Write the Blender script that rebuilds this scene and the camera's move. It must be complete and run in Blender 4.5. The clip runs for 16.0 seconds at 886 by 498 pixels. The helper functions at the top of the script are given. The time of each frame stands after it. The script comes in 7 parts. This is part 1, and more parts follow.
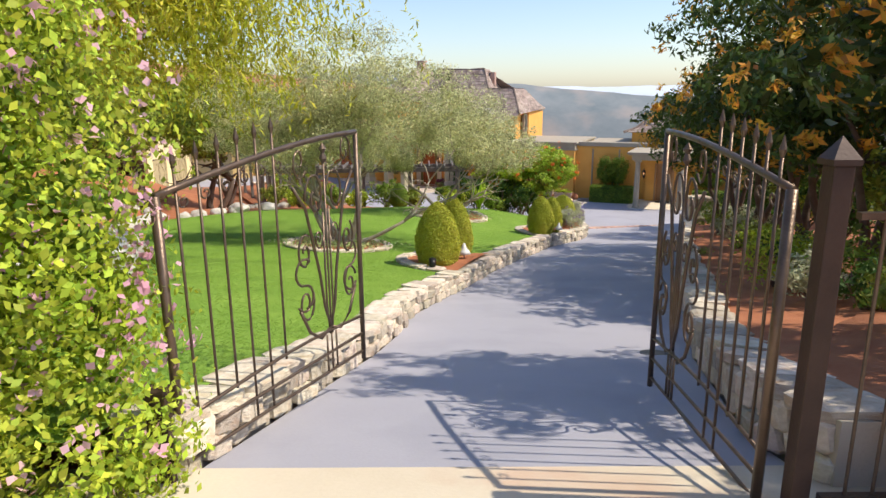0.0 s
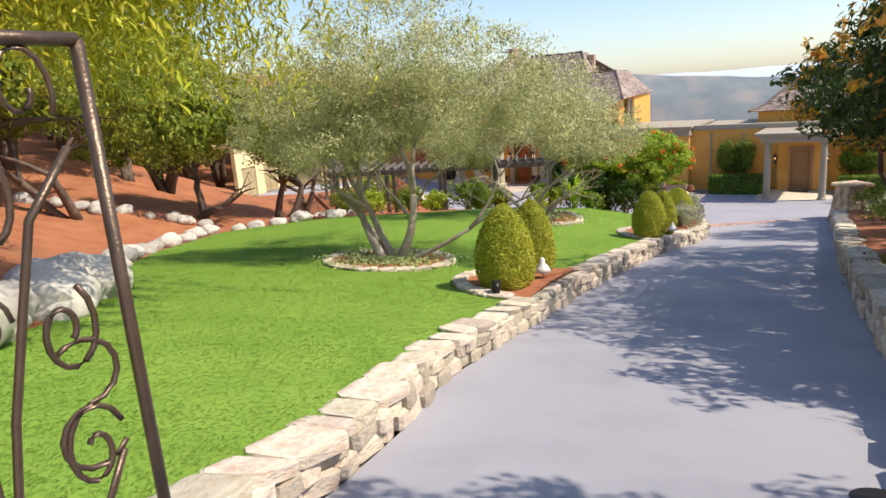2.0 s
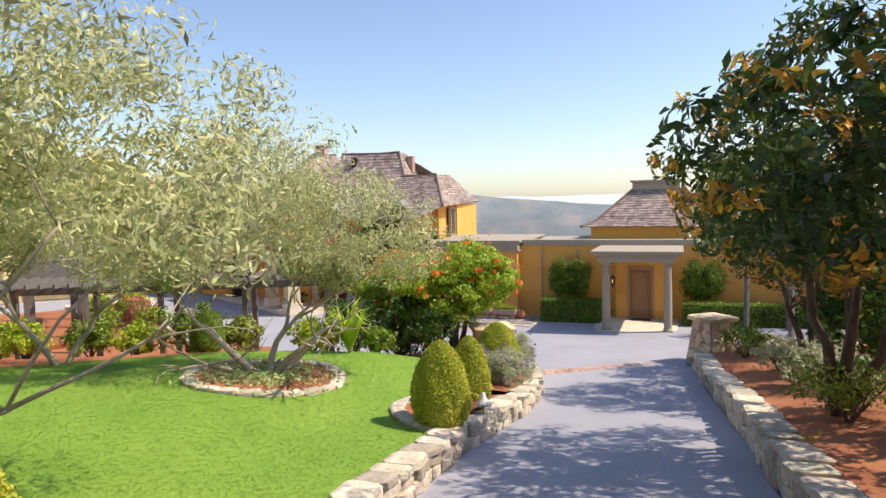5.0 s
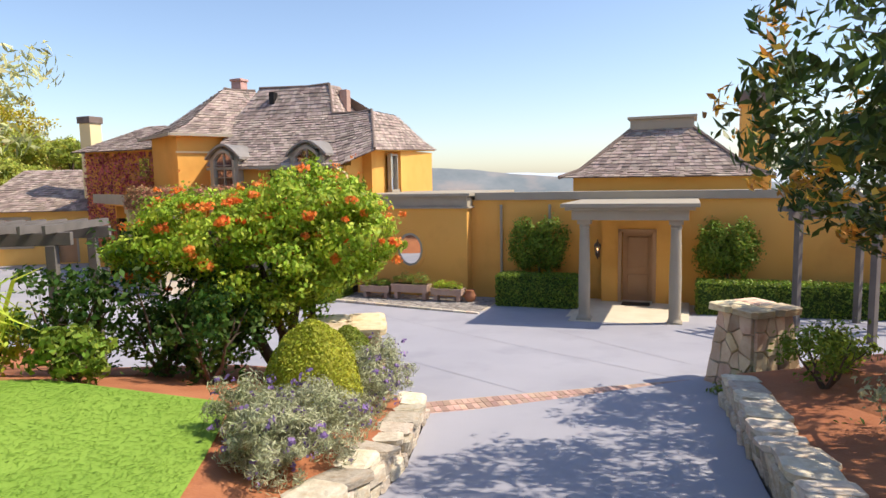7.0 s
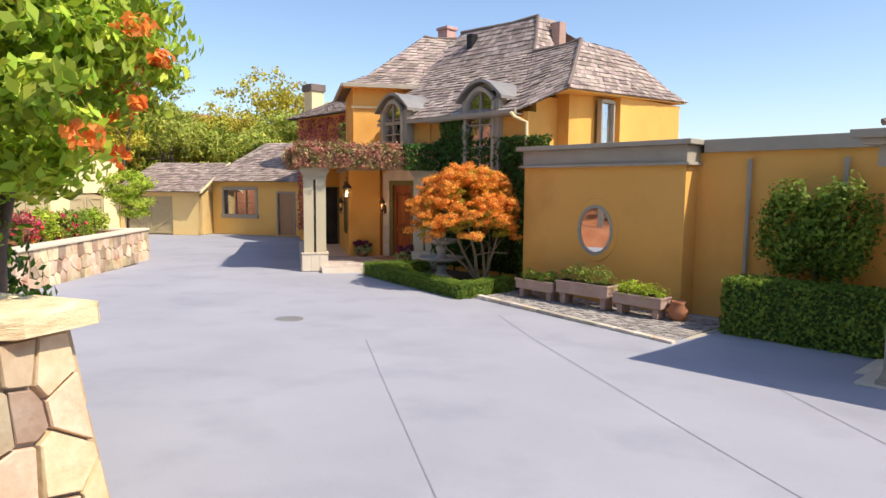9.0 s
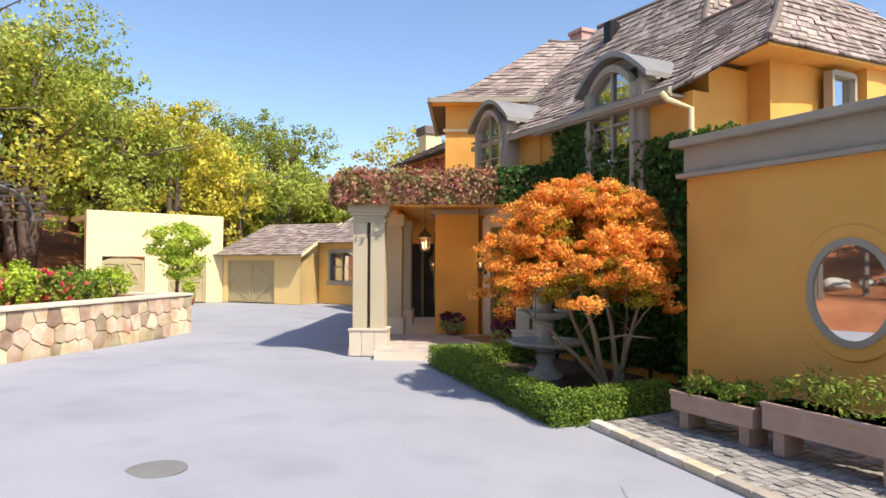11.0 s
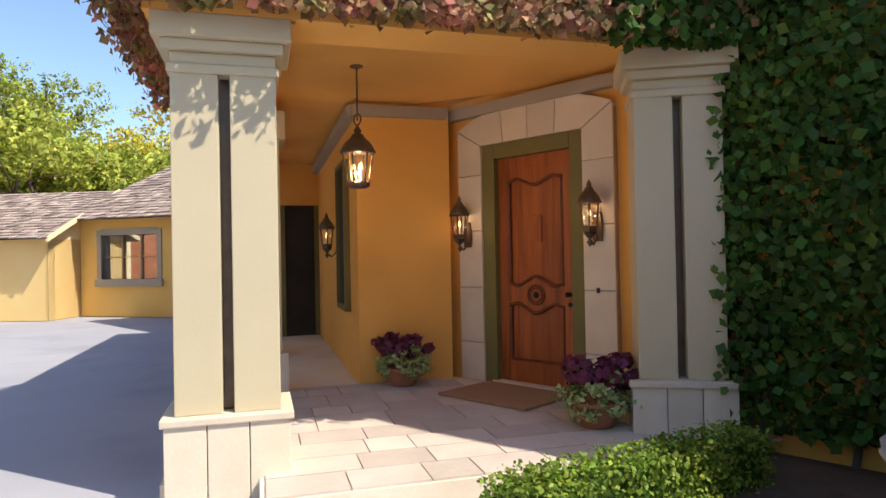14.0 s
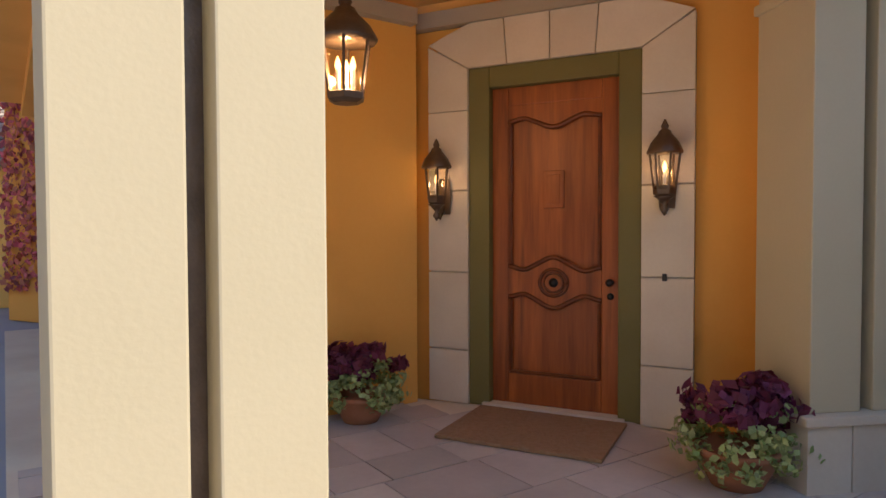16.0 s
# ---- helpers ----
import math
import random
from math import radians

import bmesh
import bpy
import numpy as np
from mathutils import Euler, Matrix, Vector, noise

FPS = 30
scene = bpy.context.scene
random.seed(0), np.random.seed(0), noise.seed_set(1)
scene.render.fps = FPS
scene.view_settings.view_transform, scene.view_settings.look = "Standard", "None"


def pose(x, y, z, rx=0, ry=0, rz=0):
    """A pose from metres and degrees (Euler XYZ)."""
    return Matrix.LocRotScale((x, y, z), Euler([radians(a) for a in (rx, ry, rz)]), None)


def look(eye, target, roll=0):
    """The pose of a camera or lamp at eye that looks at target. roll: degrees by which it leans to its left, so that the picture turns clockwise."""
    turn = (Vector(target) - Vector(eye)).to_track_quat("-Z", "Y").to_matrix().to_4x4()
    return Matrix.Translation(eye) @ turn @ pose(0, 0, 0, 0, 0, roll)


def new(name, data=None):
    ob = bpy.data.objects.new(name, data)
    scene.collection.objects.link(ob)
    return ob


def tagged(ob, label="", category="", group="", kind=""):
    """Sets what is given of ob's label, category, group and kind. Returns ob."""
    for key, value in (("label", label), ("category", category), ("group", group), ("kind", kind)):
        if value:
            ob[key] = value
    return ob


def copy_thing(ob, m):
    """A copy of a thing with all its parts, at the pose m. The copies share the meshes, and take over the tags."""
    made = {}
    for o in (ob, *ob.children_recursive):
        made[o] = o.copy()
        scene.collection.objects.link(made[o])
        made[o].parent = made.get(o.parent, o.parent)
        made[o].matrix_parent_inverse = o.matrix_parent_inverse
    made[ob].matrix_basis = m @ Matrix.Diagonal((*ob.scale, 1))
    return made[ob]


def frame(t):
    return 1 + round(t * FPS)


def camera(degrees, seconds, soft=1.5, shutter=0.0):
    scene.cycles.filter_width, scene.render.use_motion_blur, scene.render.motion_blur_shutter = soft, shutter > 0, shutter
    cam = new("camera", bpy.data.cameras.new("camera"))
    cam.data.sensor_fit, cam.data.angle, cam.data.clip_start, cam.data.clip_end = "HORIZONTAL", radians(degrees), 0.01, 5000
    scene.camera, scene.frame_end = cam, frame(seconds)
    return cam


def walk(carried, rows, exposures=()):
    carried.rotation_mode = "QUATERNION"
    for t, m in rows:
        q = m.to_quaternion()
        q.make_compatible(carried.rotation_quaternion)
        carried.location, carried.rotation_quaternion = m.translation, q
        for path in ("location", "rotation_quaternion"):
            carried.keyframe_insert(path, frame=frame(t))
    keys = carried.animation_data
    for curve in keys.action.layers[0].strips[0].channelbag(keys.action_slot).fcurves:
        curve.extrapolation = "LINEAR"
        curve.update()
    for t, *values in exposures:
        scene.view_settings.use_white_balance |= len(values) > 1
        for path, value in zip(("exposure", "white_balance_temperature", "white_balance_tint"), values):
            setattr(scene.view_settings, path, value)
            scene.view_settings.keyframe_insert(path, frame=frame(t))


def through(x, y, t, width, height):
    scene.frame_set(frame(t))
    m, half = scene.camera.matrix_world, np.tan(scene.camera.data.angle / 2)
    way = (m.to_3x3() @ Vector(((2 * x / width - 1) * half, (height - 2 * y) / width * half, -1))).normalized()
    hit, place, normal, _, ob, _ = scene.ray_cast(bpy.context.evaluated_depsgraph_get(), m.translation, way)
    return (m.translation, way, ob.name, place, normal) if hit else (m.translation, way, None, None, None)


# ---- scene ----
cam = camera(69.0, 16.0)
PATH = [
    (0, (0.677, -1.851, 6.483), (0.664, 0.093, 6.014), -0.5),
    (0.5, (0.837, -1.104, 6.355), (0.783, 0.837, 5.874), -1.5),
    (1, (1.027, -0.377, 6.22), (0.893, 1.56, 5.739), -2.8),
    (1.5, (1.158, 0.592, 6.083), (0.934, 2.524, 5.616), -4.0),
    (2, (1.253, 1.517, 5.974), (0.913, 3.433, 5.516), -4.2),
    (2.5, (1.364, 2.839, 5.779), (0.873, 4.724, 5.325), -4.4),
    (3, (1.528, 4.18, 5.54), (0.9, 6.028, 5.102), -4.7),
    (3.5, (1.819, 5.726, 5.295), (1.133, 7.558, 4.88), -5.5),
    (4, (2.272, 7.161, 5.114), (1.772, 9.064, 4.758), -4.8),
    (4.5, (2.593, 7.834, 5.294), (2.465, 9.813, 5.034), -2.5),
    (5, (3.137, 9.488, 5.21), (3.281, 11.478, 5.071), -1.3),
    (5.2, (3.336, 10.088, 5.147), (3.542, 12.074, 5.039), -1.2),
    (7.3, (7.034, 18.541, 3.652), (7.104, 20.526, 3.421), -1.1),
    (7.5, (7.355, 19.332, 3.481), (7.364, 21.317, 3.24), -1.5),
    (8, (8.159, 20.958, 3.16), (7.944, 22.931, 2.91), -1.6),
    (8.5, (8.668, 22.881, 2.788), (8.173, 24.805, 2.558), -0.8),
    (9, (9.17, 24.742, 2.521), (8.392, 26.575, 2.331), 0.5),
    (9.5, (9.336, 26.728, 2.204), (8.327, 28.45, 2.072), 1.2),
    (10, (9.064, 28.632, 1.959), (7.892, 30.252, 1.897), 0.9),
    (10.2, (8.843, 29.225, 1.954), (7.626, 30.812, 1.917), 0.7),
    (12.3, (4.497, 34.531, 1.764), (3.325, 36.146, 1.891), -1.4),
    (12.5, (4.042, 34.896, 1.736), (2.901, 36.533, 1.862), -1.3),
    (13, (2.926, 35.829, 1.653), (1.893, 37.538, 1.752), -1.6),
    (13.5, (1.845, 36.746, 1.568), (0.962, 38.54, 1.627), -1.6),
    (14, (0.878, 37.53, 1.529), (0.186, 39.406, 1.551), -1.1),
    (14.5, (0.079, 38.136, 1.54), (-0.427, 40.07, 1.523), -0.5),
    (15, (-0.609, 38.69, 1.505), (-0.949, 40.66, 1.466), 0.1),
    (15.5, (-1.025, 39.121, 1.522), (-1.21, 41.113, 1.46), -0.2),
    (16, (-1.227, 39.38, 1.505), (-1.287, 41.379, 1.444), -0.2),
]
walk(cam, [(t, look(eye, target, roll)) for t, eye, target, roll in PATH], exposures=[(0, 0.38, 6750, 14), (5, 0.46, 6900, 15), (8, 0.47, 6800, 14), (10, 0.49, 6600, 12), (12.5, 0.72, 6550, 11), (14, 0.72, 6600, 11), (16, 0.72, 6800, 13)])

# ---- light ----
SUN = Vector((0.80, -0.09, 1.0)).normalized()
world = bpy.data.worlds.new("sky")
scene.world = world
world.use_nodes = True
wn = world.node_tree
sky = wn.nodes.new("ShaderNodeTexSky")
sky.sky_type, sky.sun_disc = "NISHITA", False
sky.sun_elevation, sky.sun_rotation = math.asin(SUN.z), math.atan2(SUN.x, SUN.y)
sky.air_density, sky.dust_density, sky.ozone_density = 1.0, 0.8, 3.2
wn.nodes["Background"].inputs[1].default_value = 0.15
wn.links.new(sky.outputs[0], wn.nodes["Background"].inputs[0])
sun = new("sun", bpy.data.lights.new("sun", "SUN"))
sun.data.energy, sun.data.angle, sun.data.color = 4.0, radians(0.6), (1.0, 0.91, 0.75)
sun.matrix_world = look(SUN * 60, (0, 0, 0))

# ---- shorthand ----
rnd = random.Random(7)
rng = np.random.default_rng(11)


class Geo:
    """Vertices and faces collected for one mesh."""

    def __init__(self):
        self.v, self.f = [], []

    def add(self, verts, faces):
        n = len(self.v)
        self.v += [tuple(p) for p in verts]
        self.f += [tuple(i + n for i in f) for f in faces]
        return self

    def box(self, x0, y0, z0, x1, y1, z1):
        p = [(x0, y0, z0), (x1, y0, z0), (x1, y1, z0), (x0, y1, z0), (x0, y0, z1), (x1, y0, z1), (x1, y1, z1), (x0, y1, z1)]
        return self.add(p, [(0, 3, 2, 1), (4, 5, 6, 7), (0, 1, 5, 4), (1, 2, 6, 5), (2, 3, 7, 6), (3, 0, 4, 7)])

    def prism(self, poly, z0, z1):
        n = len(poly)
        p = [(x, y, z0) for x, y in poly] + [(x, y, z1) for x, y in poly]
        return self.add(p, [tuple(range(n - 1, -1, -1)), tuple(range(n, 2 * n))] + [(i, (i + 1) % n, (i + 1) % n + n, i + n) for i in range(n)])

    def slab(self, poly, y0, y1):
        """A prism drawn in x and z, thick from y0 to y1."""
        n = len(poly)
        p = [(x, y0, z) for x, z in poly] + [(x, y1, z) for x, z in poly]
        return self.add(p, [tuple(range(n)), tuple(range(2 * n - 1, n - 1, -1))] + [(i + n, (i + 1) % n + n, (i + 1) % n, i) for i in range(n)])

    def lathe(self, prof, cx=0, cy=0, n=20, wave=None):
        p = []
        for r, z in prof:
            for k in range(n):
                a = 2 * math.pi * k / n
                s = 1 + (wave(a, r, z) if wave else 0)
                p.append((cx + r * s * math.cos(a), cy + r * s * math.sin(a), z))
        m = len(prof)
        f = [(i * n + k, i * n + (k + 1) % n, (i + 1) * n + (k + 1) % n, (i + 1) * n + k) for i in range(m - 1) for k in range(n)]
        return self.add(p, f + [tuple(range(n - 1, -1, -1)), tuple(range((m - 1) * n, m * n))])

    def tube(self, pts, radii, n=7):
        pts = [Vector(p) for p in pts]
        if not hasattr(radii, "__len__"):
            radii = [radii] * len(pts)
        ring, side = [], Vector((0.31, 0.87, 0.38))
        for i, p in enumerate(pts):
            d = (pts[min(i + 1, len(pts) - 1)] - pts[max(i - 1, 0)]).normalized()
            a = d.cross(side)
            if a.length < 0.05:
                a = d.cross(Vector((1, 0, 0)))
            a.normalize()
            b = d.cross(a)
            ring += [p + (a * math.cos(2 * math.pi * k / n) + b * math.sin(2 * math.pi * k / n)) * radii[i] for k in range(n)]
        m = len(pts)
        f = [(i * n + k, i * n + (k + 1) % n, (i + 1) * n + (k + 1) % n, (i + 1) * n + k) for i in range(m - 1) for k in range(n)]
        return self.add(ring, f + [tuple(range(n - 1, -1, -1)), tuple(range((m - 1) * n, m * n))])

    def turned(self, m):
        self.v = [tuple(m @ Vector(p)) for p in self.v]
        return self


def mesh_of(geo, mat, bevel=0.0, smooth=False):
    me = bpy.data.meshes.new("mesh")
    me.from_pydata(geo.v, [], geo.f)
    if bevel:
        bm = bmesh.new()
        bm.from_mesh(me)
        edges = [e for e in bm.edges if len(e.link_faces) == 2 and e.calc_face_angle(0) > 0.6]
        bmesh.ops.bevel(bm, geom=edges, offset=bevel, segments=2, affect="EDGES", profile=0.6, clamp_overlap=True)
        bm.to_mesh(me)
        bm.free()
    me.materials.append(mat)
    if smooth:
        me.polygons.foreach_set("use_smooth", [True] * len(me.polygons))
    me.update()
    return me


def part(name, geo, mat, parent=None, label="", bevel=0.0, smooth=False, m=None):
    ob = new(name, geo if isinstance(geo, bpy.types.Mesh) else mesh_of(geo, mat, bevel, smooth))
    ob.parent = parent
    if m is not None:
        ob.matrix_basis = m
    return tagged(ob, label)


def thing(name, label, category, m=None, geo=None, mat=None, group="", kind="", bevel=0.0, smooth=False):
    ob = new(name, None if geo is None else geo if isinstance(geo, bpy.types.Mesh) else mesh_of(geo, mat, bevel, smooth))
    if m is not None:
        ob.matrix_basis = m
    return tagged(ob, label, category, group, kind)


def arr_mesh(verts, quads, mat, smooth=False):
    """A mesh straight from numpy arrays of vertices and quads."""
    me = bpy.data.meshes.new("mesh")
    me.vertices.add(len(verts))
    me.vertices.foreach_set("co", np.asarray(verts, np.float32).ravel())
    me.loops.add(quads.size)
    me.loops.foreach_set("vertex_index", np.asarray(quads, np.int32).ravel())
    me.polygons.add(len(quads))
    me.polygons.foreach_set("loop_start", np.arange(0, quads.size, 4, dtype=np.int32))
    me.polygons.foreach_set("loop_total", np.full(len(quads), 4, np.int32))
    if smooth:
        me.polygons.foreach_set("use_smooth", np.ones(len(quads), bool))
    me.materials.append(mat)
    me.update()
    me.validate()
    return me


# ---- materials ----
def material(name, a, b, scale=4.0, rough=0.8, bump=0.15, grain=60.0, metal=0.0, vary="", amount=0.3, spec=0.4, stain=None, through=0.0):
    """Two colours mixed at a coarse and a fine scale, with relief; vary: 'piece' or 'leaf' shifts the brightness of each one."""
    mt = bpy.data.materials.new(name)
    mt.use_nodes = True
    nt = mt.node_tree
    nd, ln = nt.nodes, nt.links
    p = nd["Principled BSDF"]
    co = nd.new("ShaderNodeTexCoord")
    n1, n2 = nd.new("ShaderNodeTexNoise"), nd.new("ShaderNodeTexNoise")
    n1.inputs["Scale"].default_value, n1.inputs["Detail"].default_value = scale, 5
    n2.inputs["Scale"].default_value, n2.inputs["Detail"].default_value = grain, 3
    for n in (n1, n2):
        ln.new(co.outputs["Object"], n.inputs["Vector"])
    mixf = nd.new("ShaderNodeMath")
    mixf.operation, mixf.use_clamp = "MULTIPLY_ADD", True
    ln.new(n2.outputs["Fac"], mixf.inputs[0])
    mixf.inputs[1].default_value = 0.45
    sub = nd.new("ShaderNodeMath")
    sub.operation = "MULTIPLY_ADD"
    ln.new(n1.outputs["Fac"], sub.inputs[0])
    sub.inputs[1].default_value, sub.inputs[2].default_value = 1.7, -0.6
    ln.new(sub.outputs[0], mixf.inputs[2])
    mix = nd.new("ShaderNodeMix")
    mix.data_type = "RGBA"
    ln.new(mixf.outputs[0], mix.inputs["Factor"])
    mix.inputs["A"].default_value, mix.inputs["B"].default_value = (*a, 1), (*b, 1)
    col = mix.outputs["Result"]
    if stain:
        n3 = nd.new("ShaderNodeTexNoise")
        n3.inputs["Scale"].default_value, n3.inputs["Detail"].default_value = stain[1], 6
        ln.new(co.outputs["Object"], n3.inputs["Vector"])
        ramp = nd.new("ShaderNodeMapRange")
        ramp.inputs["From Min"].default_value, ramp.inputs["From Max"].default_value = 0.52, 0.72
        ramp.inputs["To Max"].default_value = stain[2]
        ln.new(n3.outputs["Fac"], ramp.inputs["Value"])
        m3 = nd.new("ShaderNodeMix")
        m3.data_type = "RGBA"
        ln.new(ramp.outputs[0], m3.inputs["Factor"])
        ln.new(col, m3.inputs["A"])
        m3.inputs["B"].default_value = (*stain[0], 1)
        col = m3.outputs["Result"]
    if vary:
        src = nd.new("ShaderNodeNewGeometry").outputs["Random Per Island"] if vary == "leaf" else nd.new("ShaderNodeObjectInfo").outputs["Random"]
        val = nd.new("ShaderNodeMapRange")
        val.inputs["To Min"].default_value, val.inputs["To Max"].default_value = 1 - amount, 1 + amount
        ln.new(src, val.inputs["Value"])
        hsv = nd.new("ShaderNodeHueSaturation")
        ln.new(col, hsv.inputs["Color"])
        ln.new(val.outputs[0], hsv.inputs["Value"])
        hue = nd.new("ShaderNodeMapRange")
        hue.inputs["To Min"].default_value, hue.inputs["To Max"].default_value = 0.5 - 0.06 * amount, 0.5 + 0.06 * amount
        mul = nd.new("ShaderNodeMath")
        mul.operation = "MULTIPLY"
        mul.inputs[1].default_value = 7.31
        fr = nd.new("ShaderNodeMath")
        fr.operation = "FRACT"
        ln.new(src, mul.inputs[0])
        ln.new(mul.outputs[0], fr.inputs[0])
        ln.new(fr.outputs[0], hue.inputs["Value"])
        ln.new(hue.outputs[0], hsv.inputs["Hue"])
        col = hsv.outputs["Color"]
    ln.new(col, p.inputs["Base Color"])
    p.inputs["Roughness"].default_value, p.inputs["Metallic"].default_value = rough, metal
    p.inputs["Specular IOR Level"].default_value = spec
    if bump:
        bp = nd.new("ShaderNodeBump")
        bp.inputs["Strength"].default_value, bp.inputs["Distance"].default_value = bump, 0.02
        ln.new(mixf.outputs[0], bp.inputs["Height"])
        ln.new(bp.outputs[0], p.inputs["Normal"])
    if through:
        tr = nd.new("ShaderNodeBsdfTranslucent")
        ln.new(col, tr.inputs["Color"])
        ms = nd.new("ShaderNodeMixShader")
        ms.inputs[0].default_value = through
        ln.new(p.outputs[0], ms.inputs[1])
        ln.new(tr.outputs[0], ms.inputs[2])
        ln.new(ms.outputs[0], nd["Material Output"].inputs[0])
    return mt


def leafy(name, a, b, amount=0.45, rough=0.55, scale=1.3):
    return material(name, a, b, scale, rough, 0, 9.0, vary="leaf", amount=amount, spec=0.3, through=0.35)


M_CONC = material("concrete", (0.32, 0.325, 0.375), (0.39, 0.395, 0.445), 0.5, 0.85, 0.12, 45, stain=((0.26, 0.27, 0.32), 0.9, 0.5))
M_APRON = material("apron_concrete", (0.55, 0.48, 0.36), (0.66, 0.6, 0.48), 0.9, 0.9, 0.15, 40, stain=((0.5, 0.3, 0.2), 1.4, 0.5))
M_JOINT = material("joint", (0.28, 0.285, 0.33), (0.24, 0.245, 0.28), 3, 0.9, 0.1)
M_BRICK = material("brick", (0.44, 0.27, 0.21), (0.52, 0.37, 0.31), 6, 0.85, 0.2, 70, vary="piece")
M_SOIL = material("bark_mulch", (0.30, 0.10, 0.045), (0.46, 0.19, 0.09), 1.5, 0.95, 0.9, 30, stain=((0.16, 0.09, 0.05), 0.35, 0.6))
M_MULCH = material("dark_mulch", (0.07, 0.045, 0.03), (0.14, 0.09, 0.06), 4, 0.95, 0.9, 30)
M_LAWN = material("lawn_soil", (0.16, 0.30, 0.035), (0.25, 0.40, 0.06), 0.8, 0.9, 0.2, 50)
M_GRASS = material("grass", (0.145, 0.29, 0.038), (0.255, 0.41, 0.075), 0.55, 0.6, 0, 2.2, vary="leaf", amount=0.18, spec=0.2, through=0.4)
M_STONE = material("field_stone", (0.46, 0.40, 0.31), (0.70, 0.64, 0.54), 5, 0.85, 0.6, 28, vary="piece", amount=0.32, stain=((0.42, 0.26, 0.13), 2.2, 0.6))
M_STONEGOLD = material("gold_stone", (0.50, 0.34, 0.20), (0.74, 0.63, 0.47), 3, 0.85, 0.6, 26, vary="piece", amount=0.42, stain=((0.40, 0.18, 0.08), 2.0, 0.7))
M_MORTAR = material("mortar", (0.44, 0.39, 0.31), (0.54, 0.48, 0.39), 7, 0.95, 0.5, 50)
M_BOULDER = material("boulder", (0.42, 0.40, 0.36), (0.64, 0.61, 0.55), 2.5, 0.9, 0.7, 18, vary="piece", amount=0.2, stain=((0.2, 0.2, 0.18), 1.7, 0.7))
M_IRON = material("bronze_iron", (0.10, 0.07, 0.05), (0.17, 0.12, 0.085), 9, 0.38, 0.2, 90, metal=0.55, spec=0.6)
M_PLASTER = material("ochre_plaster", (0.79, 0.395, 0.085), (0.85, 0.465, 0.12), 0.8, 0.9, 0.12, 35, stain=((0.55, 0.25, 0.05), 0.6, 0.5))
M_PLASTERPALE = material("pale_plaster", (0.84, 0.68, 0.36), (0.88, 0.74, 0.44), 0.9, 0.9, 0.12, 35)
M_YELLOW = material("sunny_plaster", (0.82, 0.48, 0.12), (0.88, 0.56, 0.17), 0.9, 0.9, 0.12, 35)
M_SHED = material("pale_yellow_plaster", (0.84, 0.60, 0.24), (0.88, 0.66, 0.30), 0.9, 0.9, 0.12, 35)
M_TRIM = material("taupe_trim", (0.36, 0.315, 0.24), (0.42, 0.37, 0.29), 2, 0.75, 0.08, 50)
M_PIER = material("cream_pier", (0.52, 0.45, 0.30), (0.58, 0.505, 0.345), 1.2, 0.85, 0.08, 50)
M_LIME = material("limestone", (0.62, 0.53, 0.41), (0.74, 0.66, 0.53), 2.2, 0.8, 0.15, 40, vary="piece", amount=0.1)
M_OLIVEPAINT = material("olive_paint", (0.16, 0.14, 0.045), (0.19, 0.165, 0.055), 2, 0.6, 0.05, 50)
M_SHAKE = material("cedar_shake", (0.26, 0.20, 0.17), (0.44, 0.36, 0.32), 2.0, 0.95, 0.5, 24, vary="leaf", amount=0.38)
M_RIDGE = material("ridge_cap", (0.16, 0.12, 0.10), (0.24, 0.19, 0.165), 3, 0.95, 0.4, 30)
M_LEAD = material("zinc", (0.32, 0.30, 0.28), (0.42, 0.40, 0.37), 3, 0.45, 0.05, 40, metal=0.5)
M_WOOD = material("mahogany", (0.18, 0.036, 0.008), (0.50, 0.135, 0.028), 2.0, 0.40, 0.1, 14, spec=0.5, stain=((0.09, 0.02, 0.006), 3.0, 0.6))
grain_mix = M_WOOD.node_tree
for node in [k for k in grain_mix.nodes if k.type == "TEX_NOISE"]:
    stretch = grain_mix.nodes.new("ShaderNodeMapping")
    stretch.inputs["Scale"].default_value = (5.0, 5.0, 0.35)
    grain_mix.links.new(node.inputs["Vector"].links[0].from_socket, stretch.inputs["Vector"])
    grain_mix.links.new(stretch.outputs[0], node.inputs["Vector"])
M_DOORPALE = material("tan_door", (0.42, 0.24, 0.12), (0.48, 0.29, 0.15), 2, 0.6, 0.1, 40)
M_WOODDARK = material("dark_mahogany", (0.085, 0.02, 0.006), (0.22, 0.055, 0.014), 6, 0.4, 0.1, 40, spec=0.5)
M_GARAGE = material("tan_garage_paint", (0.44, 0.36, 0.20), (0.49, 0.40, 0.23), 2, 0.75, 0.08, 40)
M_PERGOLA = material("grey_stained_wood", (0.12, 0.11, 0.10), (0.2, 0.18, 0.165), 3, 0.8, 0.3, 40)
M_TERRA = material("terracotta", (0.36, 0.14, 0.07), (0.44, 0.2, 0.11), 4, 0.85, 0.2, 40)
M_MAT = material("coir", (0.33, 0.19, 0.10), (0.42, 0.26, 0.15), 30, 0.98, 0.8, 160)
M_FLAG = material("flagstone", (0.48, 0.41, 0.37), (0.62, 0.54, 0.48), 2.5, 0.75, 0.2, 30, vary="piece", amount=0.16)
M_COB = material("cobble", (0.26, 0.24, 0.23), (0.4, 0.37, 0.34), 8, 0.85, 0.4, 50, vary="leaf", amount=0.3)
